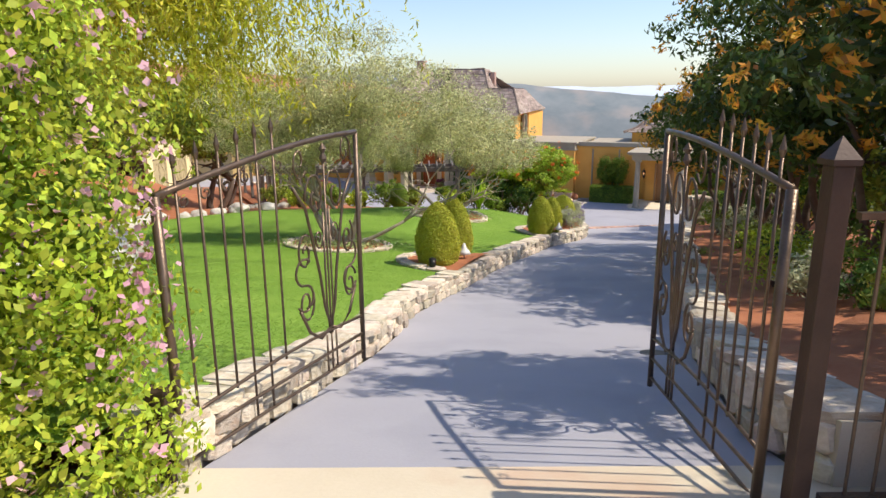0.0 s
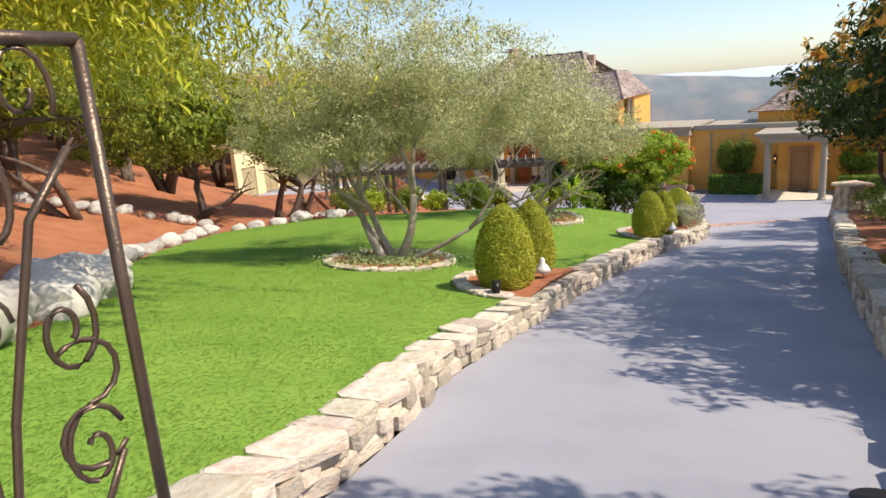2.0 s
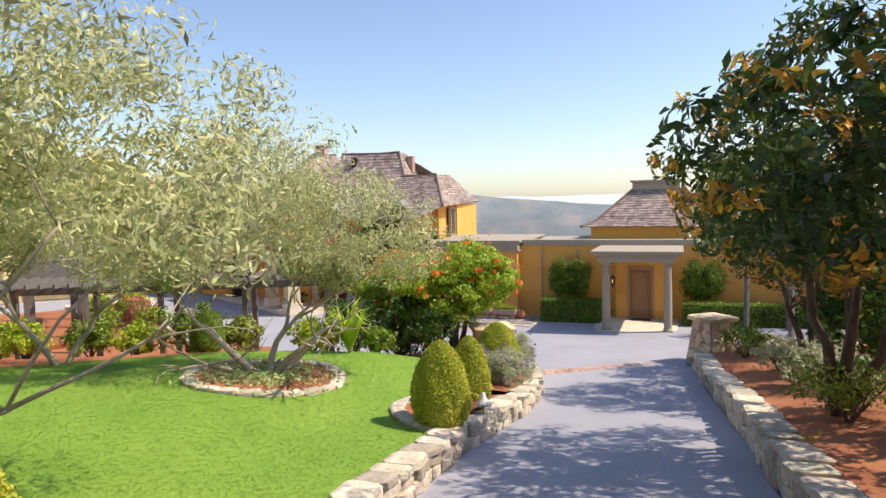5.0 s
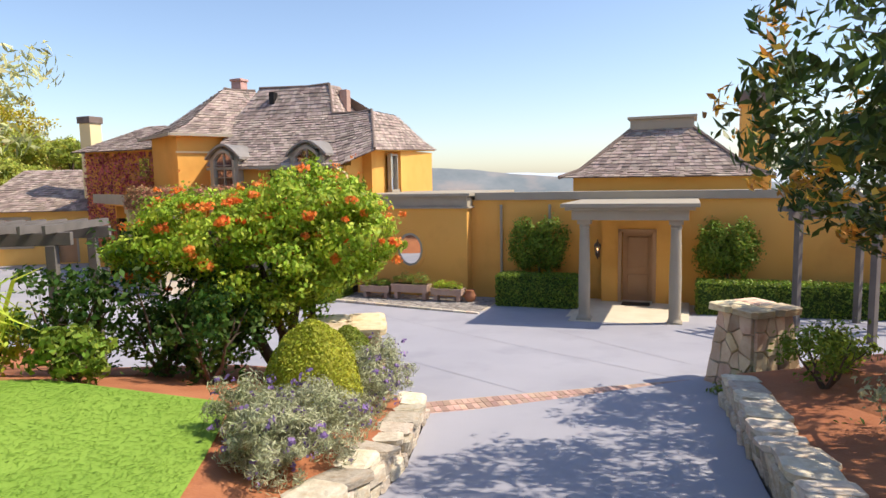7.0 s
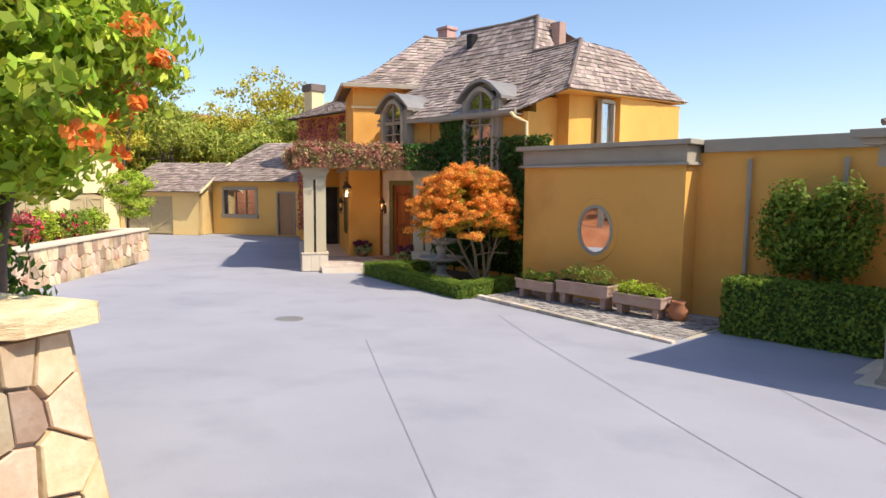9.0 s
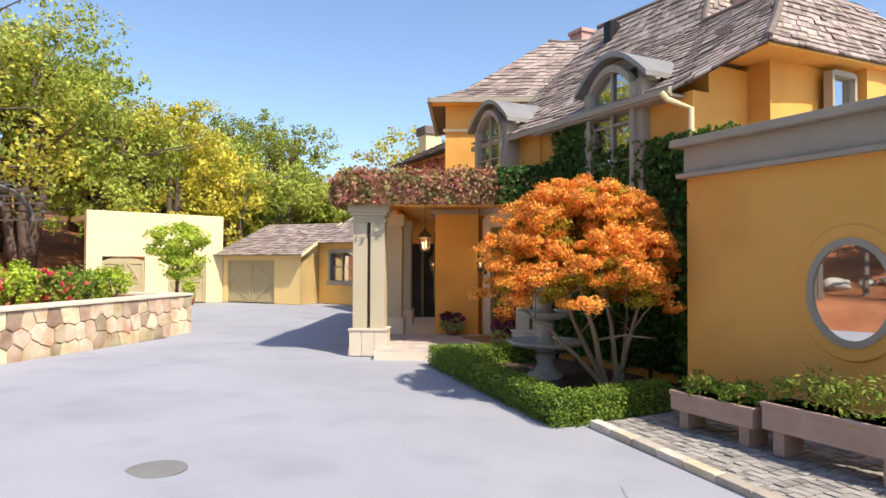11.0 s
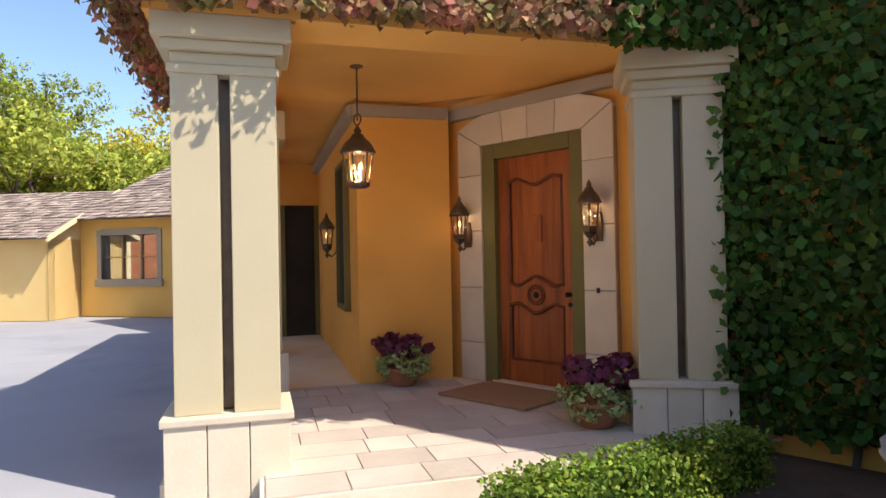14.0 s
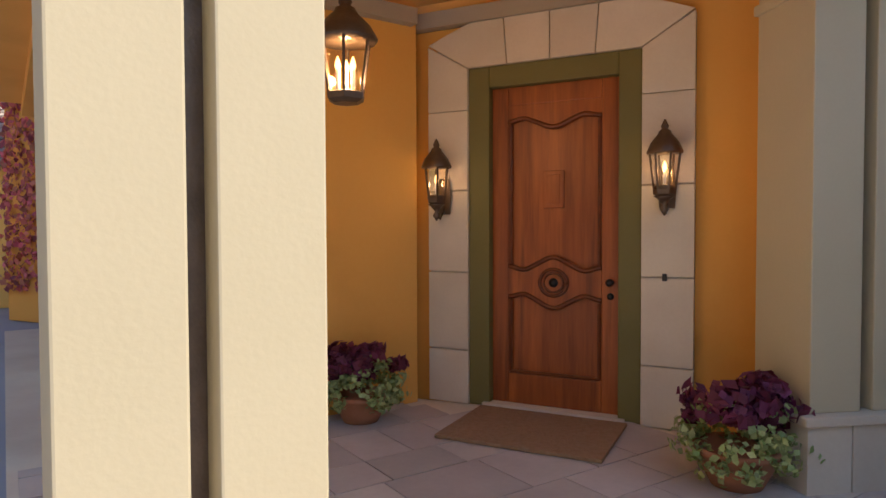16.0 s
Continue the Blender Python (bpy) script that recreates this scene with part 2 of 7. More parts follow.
M_CAST = material("cast_stone", (0.42, 0.40, 0.35), (0.56, 0.53, 0.46), 4, 0.85, 0.3, 40, stain=((0.22, 0.22, 0.19), 2.5, 0.6))
M_BARK = material("olive_bark", (0.32, 0.27, 0.20), (0.52, 0.46, 0.37), 6, 0.95, 0.7, 40)
M_BARKD = material("dark_bark", (0.09, 0.065, 0.05), (0.19, 0.14, 0.11), 5, 0.95, 0.7, 40)
M_WHITE = material("white_paint", (0.72, 0.72, 0.70), (0.8, 0.8, 0.78), 4, 0.5, 0.05)
M_BLACK = material("black_metal", (0.02, 0.02, 0.022), (0.04, 0.038, 0.036), 6, 0.4, 0.1, 60, metal=0.4)
# Near-black that stands for the shade of unlit rooms, on flat panels.
M_ROOMSHADE = material("room_shade", (0.025, 0.022, 0.02), (0.05, 0.042, 0.035), 2, 0.9, 0.0)
M_BOX = leafy("boxwood_leaf", (0.13, 0.22, 0.025), (0.29, 0.40, 0.06))
M_CONE = leafy("golden_cypress_leaf", (0.36, 0.42, 0.04), (0.62, 0.61, 0.09), 0.35)
M_OLIVE = leafy("olive_leaf", (0.46, 0.48, 0.21), (0.70, 0.70, 0.40), 0.4)
M_MAPLE = leafy("maple_leaf", (0.86, 0.27, 0.05), (0.97, 0.56, 0.09), 0.38, scale=2.6)
M_MAPLEG = leafy("maple_green_leaf", (0.30, 0.36, 0.03), (0.70, 0.42, 0.05), 0.35)
M_VINE = leafy("creeper_leaf", (0.13, 0.23, 0.04), (0.72, 0.25, 0.22), 0.45, scale=3.2)
M_VINERED = leafy("red_creeper_leaf", (0.45, 0.06, 0.06), (0.66, 0.26, 0.24), 0.5, scale=2.5)
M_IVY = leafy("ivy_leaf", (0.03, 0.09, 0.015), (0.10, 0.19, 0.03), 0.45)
M_BRIGHT = leafy("bright_green_leaf", (0.32, 0.46, 0.03), (0.58, 0.66, 0.09), 0.4)
M_TREE = leafy("tree_leaf", (0.17, 0.25, 0.035), (0.42, 0.46, 0.08), 0.45, scale=0.5)
M_TREEY = leafy("yellow_tree_leaf", (0.42, 0.40, 0.04), (0.66, 0.58, 0.09), 0.4, scale=0.6)
M_GOLD = leafy("golden_tree_leaf", (0.62, 0.56, 0.06), (0.80, 0.70, 0.12), 0.3, scale=0.6)
M_FARTREE = leafy("hillside_leaf", (0.28, 0.36, 0.05), (0.56, 0.58, 0.12), 0.4, scale=0.5)
M_TRUMPET = leafy("trumpet_vine_leaf", (0.25, 0.42, 0.03), (0.54, 0.64, 0.085), 0.42, scale=1.6)
M_WEEP = leafy("weeping_leaf", (0.42, 0.46, 0.03), (0.66, 0.62, 0.07), 0.35, scale=0.6)
M_MAG = leafy("loquat_leaf", (0.04, 0.08, 0.02), (0.11, 0.16, 0.035), 0.5, 0.35)
M_MAGO = leafy("orange_new_leaf", (0.55, 0.28, 0.03), (0.72, 0.42, 0.07), 0.4)
M_FLOWER = leafy("orange_trumpet_flower", (0.92, 0.19, 0.035), (0.97, 0.42, 0.10), 0.2)
M_PINK = leafy("pink_flower", (0.72, 0.36, 0.50), (0.86, 0.62, 0.72), 0.2)
M_ROSE = leafy("crimson_flower", (0.66, 0.03, 0.08), (0.85, 0.10, 0.16), 0.2)
M_PURPLE = leafy("purple_kale_leaf", (0.13, 0.025, 0.055), (0.33, 0.09, 0.16), 0.4)
M_VARIEG = leafy("variegated_leaf", (0.26, 0.36, 0.12), (0.55, 0.62, 0.30), 0.35, scale=14)
M_LAV = leafy("lavender_leaf", (0.40, 0.45, 0.26), (0.60, 0.60, 0.42), 0.35)
M_LAVF = leafy("lavender_flower", (0.25, 0.16, 0.42), (0.38, 0.27, 0.55), 0.25)
# Air haze is mixed into both base colours, paler and bluer farther off.
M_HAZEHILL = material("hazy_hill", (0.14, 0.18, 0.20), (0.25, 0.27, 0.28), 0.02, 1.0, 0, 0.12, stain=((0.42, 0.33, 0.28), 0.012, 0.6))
M_FARHILL = material("haze_tinted_hill", (0.50, 0.58, 0.66), (0.56, 0.63, 0.7), 0.004, 1.0, 0, 0.02)
M_WATER = material("bay_water", (0.12, 0.2, 0.26), (0.16, 0.25, 0.31), 0.01, 0.2, 0.02, 0.5)


def glass(name, tint=(0.9, 0.95, 1.0), rough=0.02, clear=0.35):
    """A thin pane: part mirror, part see-through."""
    mt = bpy.data.materials.new(name)
    mt.use_nodes = True
    nt = mt.node_tree
    g, t, mx = nt.nodes.new("ShaderNodeBsdfGlossy"), nt.nodes.new("ShaderNodeBsdfTransparent"), nt.nodes.new("ShaderNodeMixShader")
    g.inputs["Roughness"].default_value = rough
    g.inputs["Color"].default_value = (*tint, 1)
    mx.inputs[0].default_value = clear
    nt.links.new(g.outputs[0], mx.inputs[1])
    nt.links.new(t.outputs[0], mx.inputs[2])
    nt.links.new(mx.outputs[0], nt.nodes["Material Output"].inputs[0])
    return mt


def glow(name, colour, strength):
    mt = bpy.data.materials.new(name)
    mt.use_nodes = True
    p = mt.node_tree.nodes["Principled BSDF"]
    p.inputs["Base Color"].default_value = (*colour, 1)
    p.inputs["Emission Color"].default_value = (*colour, 1)
    p.inputs["Emission Strength"].default_value = strength
    return mt


M_PANE = glass("window_glass", (0.75, 0.8, 0.88), 0.02, 0.45)
M_LANTERNGLASS = glass("lantern_glass", (0.9, 0.8, 0.65), 0.05, 0.9)
M_FLAME = glow("lamp_bulb", (1.0, 0.55, 0.2), 3.0)


# ---- foliage ----
def leaves(pts, normals, size, seed=1, aspect=0.5, tumble=0.7, hang=0.0):
    """Arrays of small pointed leaves at the points, turned about their normals."""
    r = np.random.default_rng(seed)
    n = len(pts)
    nz = normals + tumble * r.normal(size=(n, 3))
    nz /= np.linalg.norm(nz, axis=1)[:, None] + 1e-9
    along = r.normal(size=(n, 3)) + np.array([0, 0, -hang])
    along -= nz * (along * nz).sum(1)[:, None]
    along /= np.linalg.norm(along, axis=1)[:, None] + 1e-9
    side = np.cross(nz, along)
    s = (size * r.uniform(0.6, 1.35, n))[:, None]
    v = np.stack([pts - along * s * 0.5, pts + side * s * aspect * 0.5 + nz * s * 0.08, pts + along * s * 0.5, pts - side * s * aspect * 0.5 + nz * s * 0.08], 1)
    return v.reshape(-1, 3), np.arange(4 * n).reshape(-1, 4)


def blobs(spec, n, seed=1, clumps=60, spread=0.16, hollow=0.75, cut=None):
    """Points and outward directions for a crown made of ellipsoids (x, y, z, rx, ry, rz), gathered into clumps."""
    r = np.random.default_rng(seed)
    spec = np.array(spec, float)
    w = (spec[:, 3] * spec[:, 4] * spec[:, 5]) ** 0.66
    k = r.choice(len(spec), clumps, p=w / w.sum())
    d = r.normal(size=(clumps, 3))
    d /= np.linalg.norm(d, axis=1)[:, None]
    rad = hollow + (1 - hollow) * r.random(clumps) ** 0.7
    rad *= r.uniform(0.82, 1.1, clumps)
    c = spec[k, :3] + d * spec[k, 3:] * rad[:, None]
    j = r.integers(0, clumps, n)
    off = r.normal(size=(n, 3))
    off /= np.linalg.norm(off, axis=1)[:, None] + 1e-9
    off *= (r.random(n) ** 0.5)[:, None]
    p = c[j] + off * spec[k[j], 3:] * spread * r.uniform(0.7, 1.6, clumps)[j][:, None]
    nrm = (p - spec[k[j], :3]) / spec[k[j], 3:] + 0.8 * off
    if cut is not None:
        keep = cut(p)
        p, nrm = p[keep], nrm[keep]
    return p, nrm


def crown(name, spec, n, size, mat, parent=None, seed=1, clumps=60, spread=0.2, hollow=0.7, aspect=0.5, tumble=0.8, hang=0.0, label="", cut=None):
    p, nr = blobs(spec, n, seed, clumps, spread, hollow, cut)
    v, q = leaves(p, nr, size, seed + 1, aspect, tumble, hang)
    return part(name, arr_mesh(v, q, mat), mat, parent, label)


def clad(name, faces, n, size, mat, parent=None, seed=1, depth=0.05, aspect=0.7, tumble=0.5, label="", cut=None):
    """Leaves over parallelograms (origin, edge a, edge b): clipped hedges and climbing plants."""
    r = np.random.default_rng(seed)
    area = np.array([np.linalg.norm(np.cross(a, b)) for _, a, b in faces])
    k = r.choice(len(faces), n, p=area / area.sum())
    o, a, b = (np.array([f[i] for f in faces], float) for i in range(3))
    nn = np.cross(a, b)
    nn /= np.linalg.norm(nn, axis=1)[:, None]
    p = o[k] + a[k] * r.random(n)[:, None] + b[k] * r.random(n)[:, None]
    p = p + nn[k] * (r.normal(size=n) * depth)[:, None]
    if cut is not None:
        keep = cut(p)
        p, k = p[keep], k[keep]
    v, q = leaves(p, nn[k], size, seed + 3, aspect, tumble, 0.3)
    return part(name, arr_mesh(v, q, mat), mat, parent, label)


def limbs(base, tips, r0, seed=1, bend=0.25, fork=0.45, n=7, twigs=3, sag=0.0):
    """A trunk that forks towards each tip, tapered, with side twigs."""
    r = random.Random(seed)
    g = Geo()
    base = Vector(base)
    for tip in tips:
        tip = Vector(tip)
        mid = base.lerp(tip, fork) + Vector((r.uniform(-1, 1), r.uniform(-1, 1), r.uniform(-0.2, 0.5))) * bend * (tip - base).length * 0.4
        pts = []
        for i in range(9):
            t = i / 8
            q = base * (1 - t) ** 2 + mid * 2 * t * (1 - t) + tip * t * t
            pts.append(q + Vector((r.uniform(-1, 1), r.uniform(-1, 1), r.uniform(-1, 1))) * 0.02 * (tip - base).length * min(t * 3, 1))
        rad = [r0 * (1.25 if i == 0 else 1) * (1 - 0.86 * i / 8) + 0.004 for i in range(9)]
        g.tube(pts, rad, n)
        for _ in range(twigs):
            i = r.randint(3, 7)
            d = Vector((r.uniform(-1, 1), r.uniform(-1, 1), r.uniform(-0.1 - sag, 0.8 - sag))).normalized() * r.uniform(0.25, 0.5) * (tip - base).length
            p0 = pts[i]
            g.tube([p0, p0 + d * 0.5 + Vector((0, 0, 0.05)), p0 + d], [rad[i] * 0.6, rad[i] * 0.35, 0.004], 5)
    return g


def grow(stems, levels, seed, spread=0.55, rise=0.25, kids=2):
    """Crooked stems (base, direction, length, radius) that fork again and again; gives the wood and the tips."""
    r = random.Random(seed)
    g, ends = Geo(), []

    def run(p, d, ln, rad, lev):
        pts, q, dd = [p], p.copy(), d.copy()
        for _ in range(4):
            dd = (dd + Vector((r.gauss(0, 1), r.gauss(0, 1), r.gauss(0, 0.7))) * 0.16).normalized()
            q = q + dd * ln / 4
            pts.append(q.copy())
        end = rad * (0.62 if lev else 0.3)
        g.tube(pts, [rad + (end - rad) * k / 4 for k in range(5)], 8 if lev > 1 else 6)
        if lev == 0:
            ends.append(pts[-1])
            return
        for k in range(kids + (1 if r.random() < 0.35 else 0)):
            nd = (dd + Vector((r.gauss(0, 1), r.gauss(0, 1), r.gauss(0, 0.5))) * spread + Vector((0, 0, rise))).normalized()
            run(pts[-1] - dd * rad * 0.5, nd, ln * r.uniform(0.58, 0.82), end * r.uniform(0.72, 0.95), lev - 1)
        if r.random() < 0.6:
            ends.append(pts[2])

    for b, d, ln, rad in stems:
        run(Vector(b), Vector(d).normalized(), ln, rad, levels)
    return g, ends


def interp(x, table):
    return np.interp(x, [a for a, _ in table], [b for _, b in table])

# ---- lie of the land ----
DRIVE_Z = [(-30, 9.5), (-12, 6.9), (0, 4.72), (2.6, 4.18), (5.1, 3.55), (10.8, 2.62), (18.5, 1.62), (23, 0.9), (26.6, 0.52), (31, 0.25), (35, 0.05), (40, -0.02), (80, 0.0)]
LEFT_X = [(-12, -1.4), (0, -1.0), (2.5, -0.5), (4.9, -0.2), (6.1, 0.0), (7.5, 0.1), (9.5, 0.66), (12.8, 1.7), (15, 2.55), (18.7, 4.1), (21.6, 5.6), (24, 6.45), (26, 6.75), (27, 6.8)]
RIGHT_X = [(-12, 2.5), (2, 2.6), (4.5, 3.3), (5.1, 3.5), (6.9, 4.1), (11, 5.5), (16.5, 7.4), (17.8, 7.95), (21.35, 9.3), (25.7, 10.95), (27.4, 11.5)]
FLAT_X = [(-30, -3), (2, -3), (9, -5.2), (13, -8), (17.5, -9.5), (22, -9.5), (26, -10), (30, -12), (36, -14), (42, -22), (46, -25), (60, -27), (80, -28)]
COURT_L = [(26.2, 6.1), (27, 6.0), (30, 1), (33.4, -4.8), (40, -8.0), (40.6, -21), (56, -21)]
COURT_R = [(26.2, 11.1), (27.4, 11.6), (28.2, 16), (30, 24), (56, 24)]


def drive_z(y):
    return interp(y, DRIVE_Z)


def lawn_z(x, y):
    away = np.clip(interp(y, LEFT_X) - x, 0, 7)
    z = drive_z(y) + 0.33 + 0.06 * away + 0.08 * np.clip(y - 16, 0, 6) * np.clip(away / 4, 0, 1)
    low = np.clip((y - 24.5) / 4.5, 0, 1)
    return z * (1 - low) + (drive_z(y) + 0.35) * low


def land_z(x, y):
    z = np.where(x < interp(y, LEFT_X) - 0.95, lawn_z(x, y) - 0.04, drive_z(y) - 0.35)
    z = np.where((x > interp(y, RIGHT_X) + 1.1) & (y < 26.8), drive_z(y) + 0.42 + 0.05 * np.clip(x - interp(y, RIGHT_X), 0, 12), z)
    court = (y > 26.0) & (x > interp(y, COURT_L) - 1.0) & (x < interp(y, COURT_R))
    z = np.where(court, drive_z(y) - 0.35, z)
    z = np.where((y > 30) & (y < 39.5) & (x < interp(y, COURT_L) - 1.3), 0.75, z)
    hill = np.clip(interp(y, FLAT_X) - x, 0, 70)
    z = z + 0.30 * np.minimum(hill, 12) + 0.14 * np.clip(hill - 12, 0, 60) + 0.2 * np.clip((y - 55), 0, 30) * np.clip((-8 - x) / 8, 0, 1)
    drop = np.clip(y - 62, 0, 400) * np.clip((x + 6) / 10, 0, 1) + np.clip(x - 26, 0, 400)
    return np.maximum(z - 0.33 * drop, -75)


fine = np.arange(-34, 34.01, 0.6)
out = np.array([36, 39, 44, 52, 65, 90, 140, 220, 400, 800, 1600, 3200])
gx = np.concatenate([-out[::-1], fine, out])
gy = np.concatenate([-out[::-1] + 20, np.arange(-13.4, 63, 0.6), 26 + out[1:]])
X, Y = np.meshgrid(gx, gy)
Z = land_z(X, Y) + 0.05 * np.sin(X * 2.1 + np.sin(Y * 1.7)) * np.clip((interp(Y, FLAT_X) - X) / 2, 0, 1)
nxn = len(gx)
idx = np.arange(len(gy) - 1)[:, None] * nxn + np.arange(nxn - 1)[None, :]
quads = np.stack([idx, idx + 1, idx + nxn + 1, idx + nxn], -1).reshape(-1, 4)
thing("ground", "reddish bark mulch and bare soil of the hillside garden", "ground", geo=arr_mesh(np.stack([X, Y, Z], -1).reshape(-1, 3), quads, M_SOIL, True), kind="structure")


def sheet(ys, left, right, zf, nx=10):
    v, q = [], []
    for y in ys:
        for k in range(nx + 1):
            x = left(y) + (right(y) - left(y)) * k / nx
            v.append((x, y, float(zf(x, y))))
    for j in range(len(ys) - 1):
        for k in range(nx):
            a = j * (nx + 1) + k
            q.append((a, a + 1, a + nx + 2, a + nx + 1))
    return np.array(v), np.array(q)


v, q = sheet(np.append(np.arange(1.4, 26.4, 0.2), 26.5), lambda y: interp(y, LEFT_X), lambda y: interp(y, RIGHT_X), lambda x, y: drive_z(y))
thing("driveway", "smooth grey concrete driveway sloping down to the court", "driveway", geo=arr_mesh(v, q, M_CONC, True), kind="structure")
v, q = sheet(np.append(np.arange(-12, 1.1, 0.5), 1.4), lambda y: interp(y, LEFT_X) - 2.5, lambda y: interp(y, RIGHT_X) + 2.5, lambda x, y: drive_z(y) + 0.002)
thing("apron", "pale buff concrete apron outside the gate, stained", "pavement", geo=arr_mesh(v, q, M_APRON, True), kind="structure")
v, q = sheet(np.concatenate([np.arange(26.5, 40.5, 0.5), np.arange(40.6, 56, 1.0)]), lambda y: interp(y, COURT_L), lambda y: interp(y, COURT_R), lambda x, y: drive_z(y), 24)
thing("court", "pale grey concrete entrance court with saw-cut joints", "courtyard", geo=arr_mesh(v, q, M_CONC, True), kind="structure")


def cut_line(a, b, w=0.006):
    a, b = Vector((*a, 0)), Vector((*b, 0))
    s = (b - a).cross(Vector((0, 0, 1))).normalized() * w
    g, n = Geo(), 16
    for i in range(n + 1):
        p = a.lerp(b, i / n)
        for w2 in (s, -s):
            g.v.append((p.x + w2.x, p.y + w2.y, float(drive_z(p.y)) + 0.004))
    g.f = [(2 * i, 2 * i + 1, 2 * i + 3, 2 * i + 2) for i in range(n)]
    return g


court_joints = thing("control_joint", "thin dark saw-cut joints in the court concrete", "joint", kind="structure")
for a, b in (((8.44, 27.25), (4.2, 33.4)), ((11.3, 27.6), (5.3, 36.7)), ((11.85, 28.8), (9.7, 33.9))):
    part("joint", cut_line(a, b), M_JOINT, court_joints)

# lawn: a soil sheet and blades in tufts
LAWN_L = [(2.6, -3.2), (9, -5.0), (13, -7.4), (16, -8.6), (19, -8.4), (21.5, -6.6), (23.2, -3.5), (24.2, -0.5), (24.6, 2.6)]
lawn_ys = np.concatenate([np.arange(0.9, 24.2, 0.4), [24.4, 24.6]])
v, q = sheet(lawn_ys, lambda y: interp(y, LAWN_L), lambda y: interp(y, LEFT_X) - 0.3 - max(0, (y - 20.5) * 0.45), lawn_z, 16)
lawn = thing("lawn", "freshly mown bright green lawn on a gentle slope", "lawn", geo=arr_mesh(v, q, M_LAWN, True), kind="structure")
n = 420000
gy_ = rng.uniform(0.9, 24.5, n)
lo, hi = interp(gy_, LAWN_L), interp(gy_, LEFT_X) - 0.32 - np.maximum(0, (gy_ - 20.5) * 0.45)
gx_ = lo + (hi - lo) * rng.random(n)
keep = rng.random(n) < np.clip((hi - lo) / 11, 0.15, 1)
gx_, gy_ = gx_[keep], gy_[keep]
p = np.stack([gx_, gy_, lawn_z(gx_, gy_) + 0.01], 1)
v, q = leaves(p, np.tile([0.0, 0.0, 1.0], (len(p), 1)), 0.034, 5, 0.2, 0.18)
thing("grass", "short bright green lawn grass", "grass", geo=arr_mesh(v, q, M_GRASS), kind="stuff")

# hills and bay beyond the house; the haze is in the hills' colour
def ridge(name, label, dist, base, tops, mat, a0, a1, seed):
    g, n = Geo(), 140
    for i in range(n + 1):
        t = i / n
        a = radians(a0 + (a1 - a0) * t)
        h = float(np.interp(t, [k / (len(tops) - 1) for k in range(len(tops))], tops)) + dist * 0.007 * noise.fractal(Vector((t * 14, seed, 0)), 1.0, 2.0, 4)
        for d, z in ((dist, base), (dist * 1.05, base + 0.55 * (h - base)), (dist * 1.14, h), (dist * 1.3, base)):
            g.v.append((d * math.sin(a), d * math.cos(a), z))
    for i in range(n):
        for k in range(3):
            b = i * 4 + k
            g.f.append((b, b + 4, b + 5, b + 1))
    return thing(name, label, "hills", geo=g, mat=mat, kind="structure", smooth=True)


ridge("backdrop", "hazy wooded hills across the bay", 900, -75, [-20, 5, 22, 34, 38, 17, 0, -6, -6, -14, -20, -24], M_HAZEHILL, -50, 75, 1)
ridge("backdrop", "far mountains tinted pale blue for haze", 2600, -80, [0, 20, 32, 28, 30, 36, 26, 18, 22, 10], M_FARHILL, -70, 90, 5)
thing("water", "calm blue bay water far below", "bay", geo=Geo().add([(-3400, 70, -70), (3400, 70, -70), (3400, 3400, -70), (-3400, 3400, -70)], [(0, 1, 2, 3)]), mat=M_WATER, kind="structure")

v, q = sheet(np.arange(0.4, 26.9, 0.5), lambda y: interp(y, RIGHT_X) + 0.25, lambda y: interp(y, RIGHT_X) + 2.2, lambda x, y: drive_z(y) + 0.4 + 0.05 * (x - interp(y, RIGHT_X)), 6)
thing("bed_soil", "reddish mulch of the shaded bed beside the drive", "flower bed", geo=arr_mesh(v, q, M_SOIL, True), kind="structure")
v, q = sheet(np.arange(22.0, 28.6, 0.4), lambda y: interp(y, COURT_L) - 4 if y > 26.2 else -6.0, lambda y: interp(y, LEFT_X) - 0.3 if y < 26.3 else interp(y, COURT_L) - 0.05, lambda x, y: lawn_z(x, y) - 0.03, 14)
thing("bed_soil", "reddish mulch of the border behind the lawn", "flower bed", geo=arr_mesh(v, q, M_SOIL, True), kind="structure")
# ---- the house ----
HM = pose(-1.0, 44.37, 0, 0, 0, -24.5)


def at_house(u, v):
    p = HM @ Vector((u, v, 0))
    return p.x, p.y


def wall_holes(length, height, t, holes):
    """A wall along x from 0, thick from y=0 to t, with rectangular openings (x0, x1, z0, z1) cut through."""
    g = Geo()
    xs = sorted({0, length, *(h[0] for h in holes), *(h[1] for h in holes)})
    for a, b in zip(xs, xs[1:]):
        mine = sorted((h[2], h[3]) for h in holes if h[0] <= a and h[1] >= b)
        z = 0
        for z0, z1 in mine:
            if z0 > z:
                g.box(a, 0, z, b, t, z0)
            z = z1
        if z < height:
            g.box(a, 0, z, b, t, height)
    return g


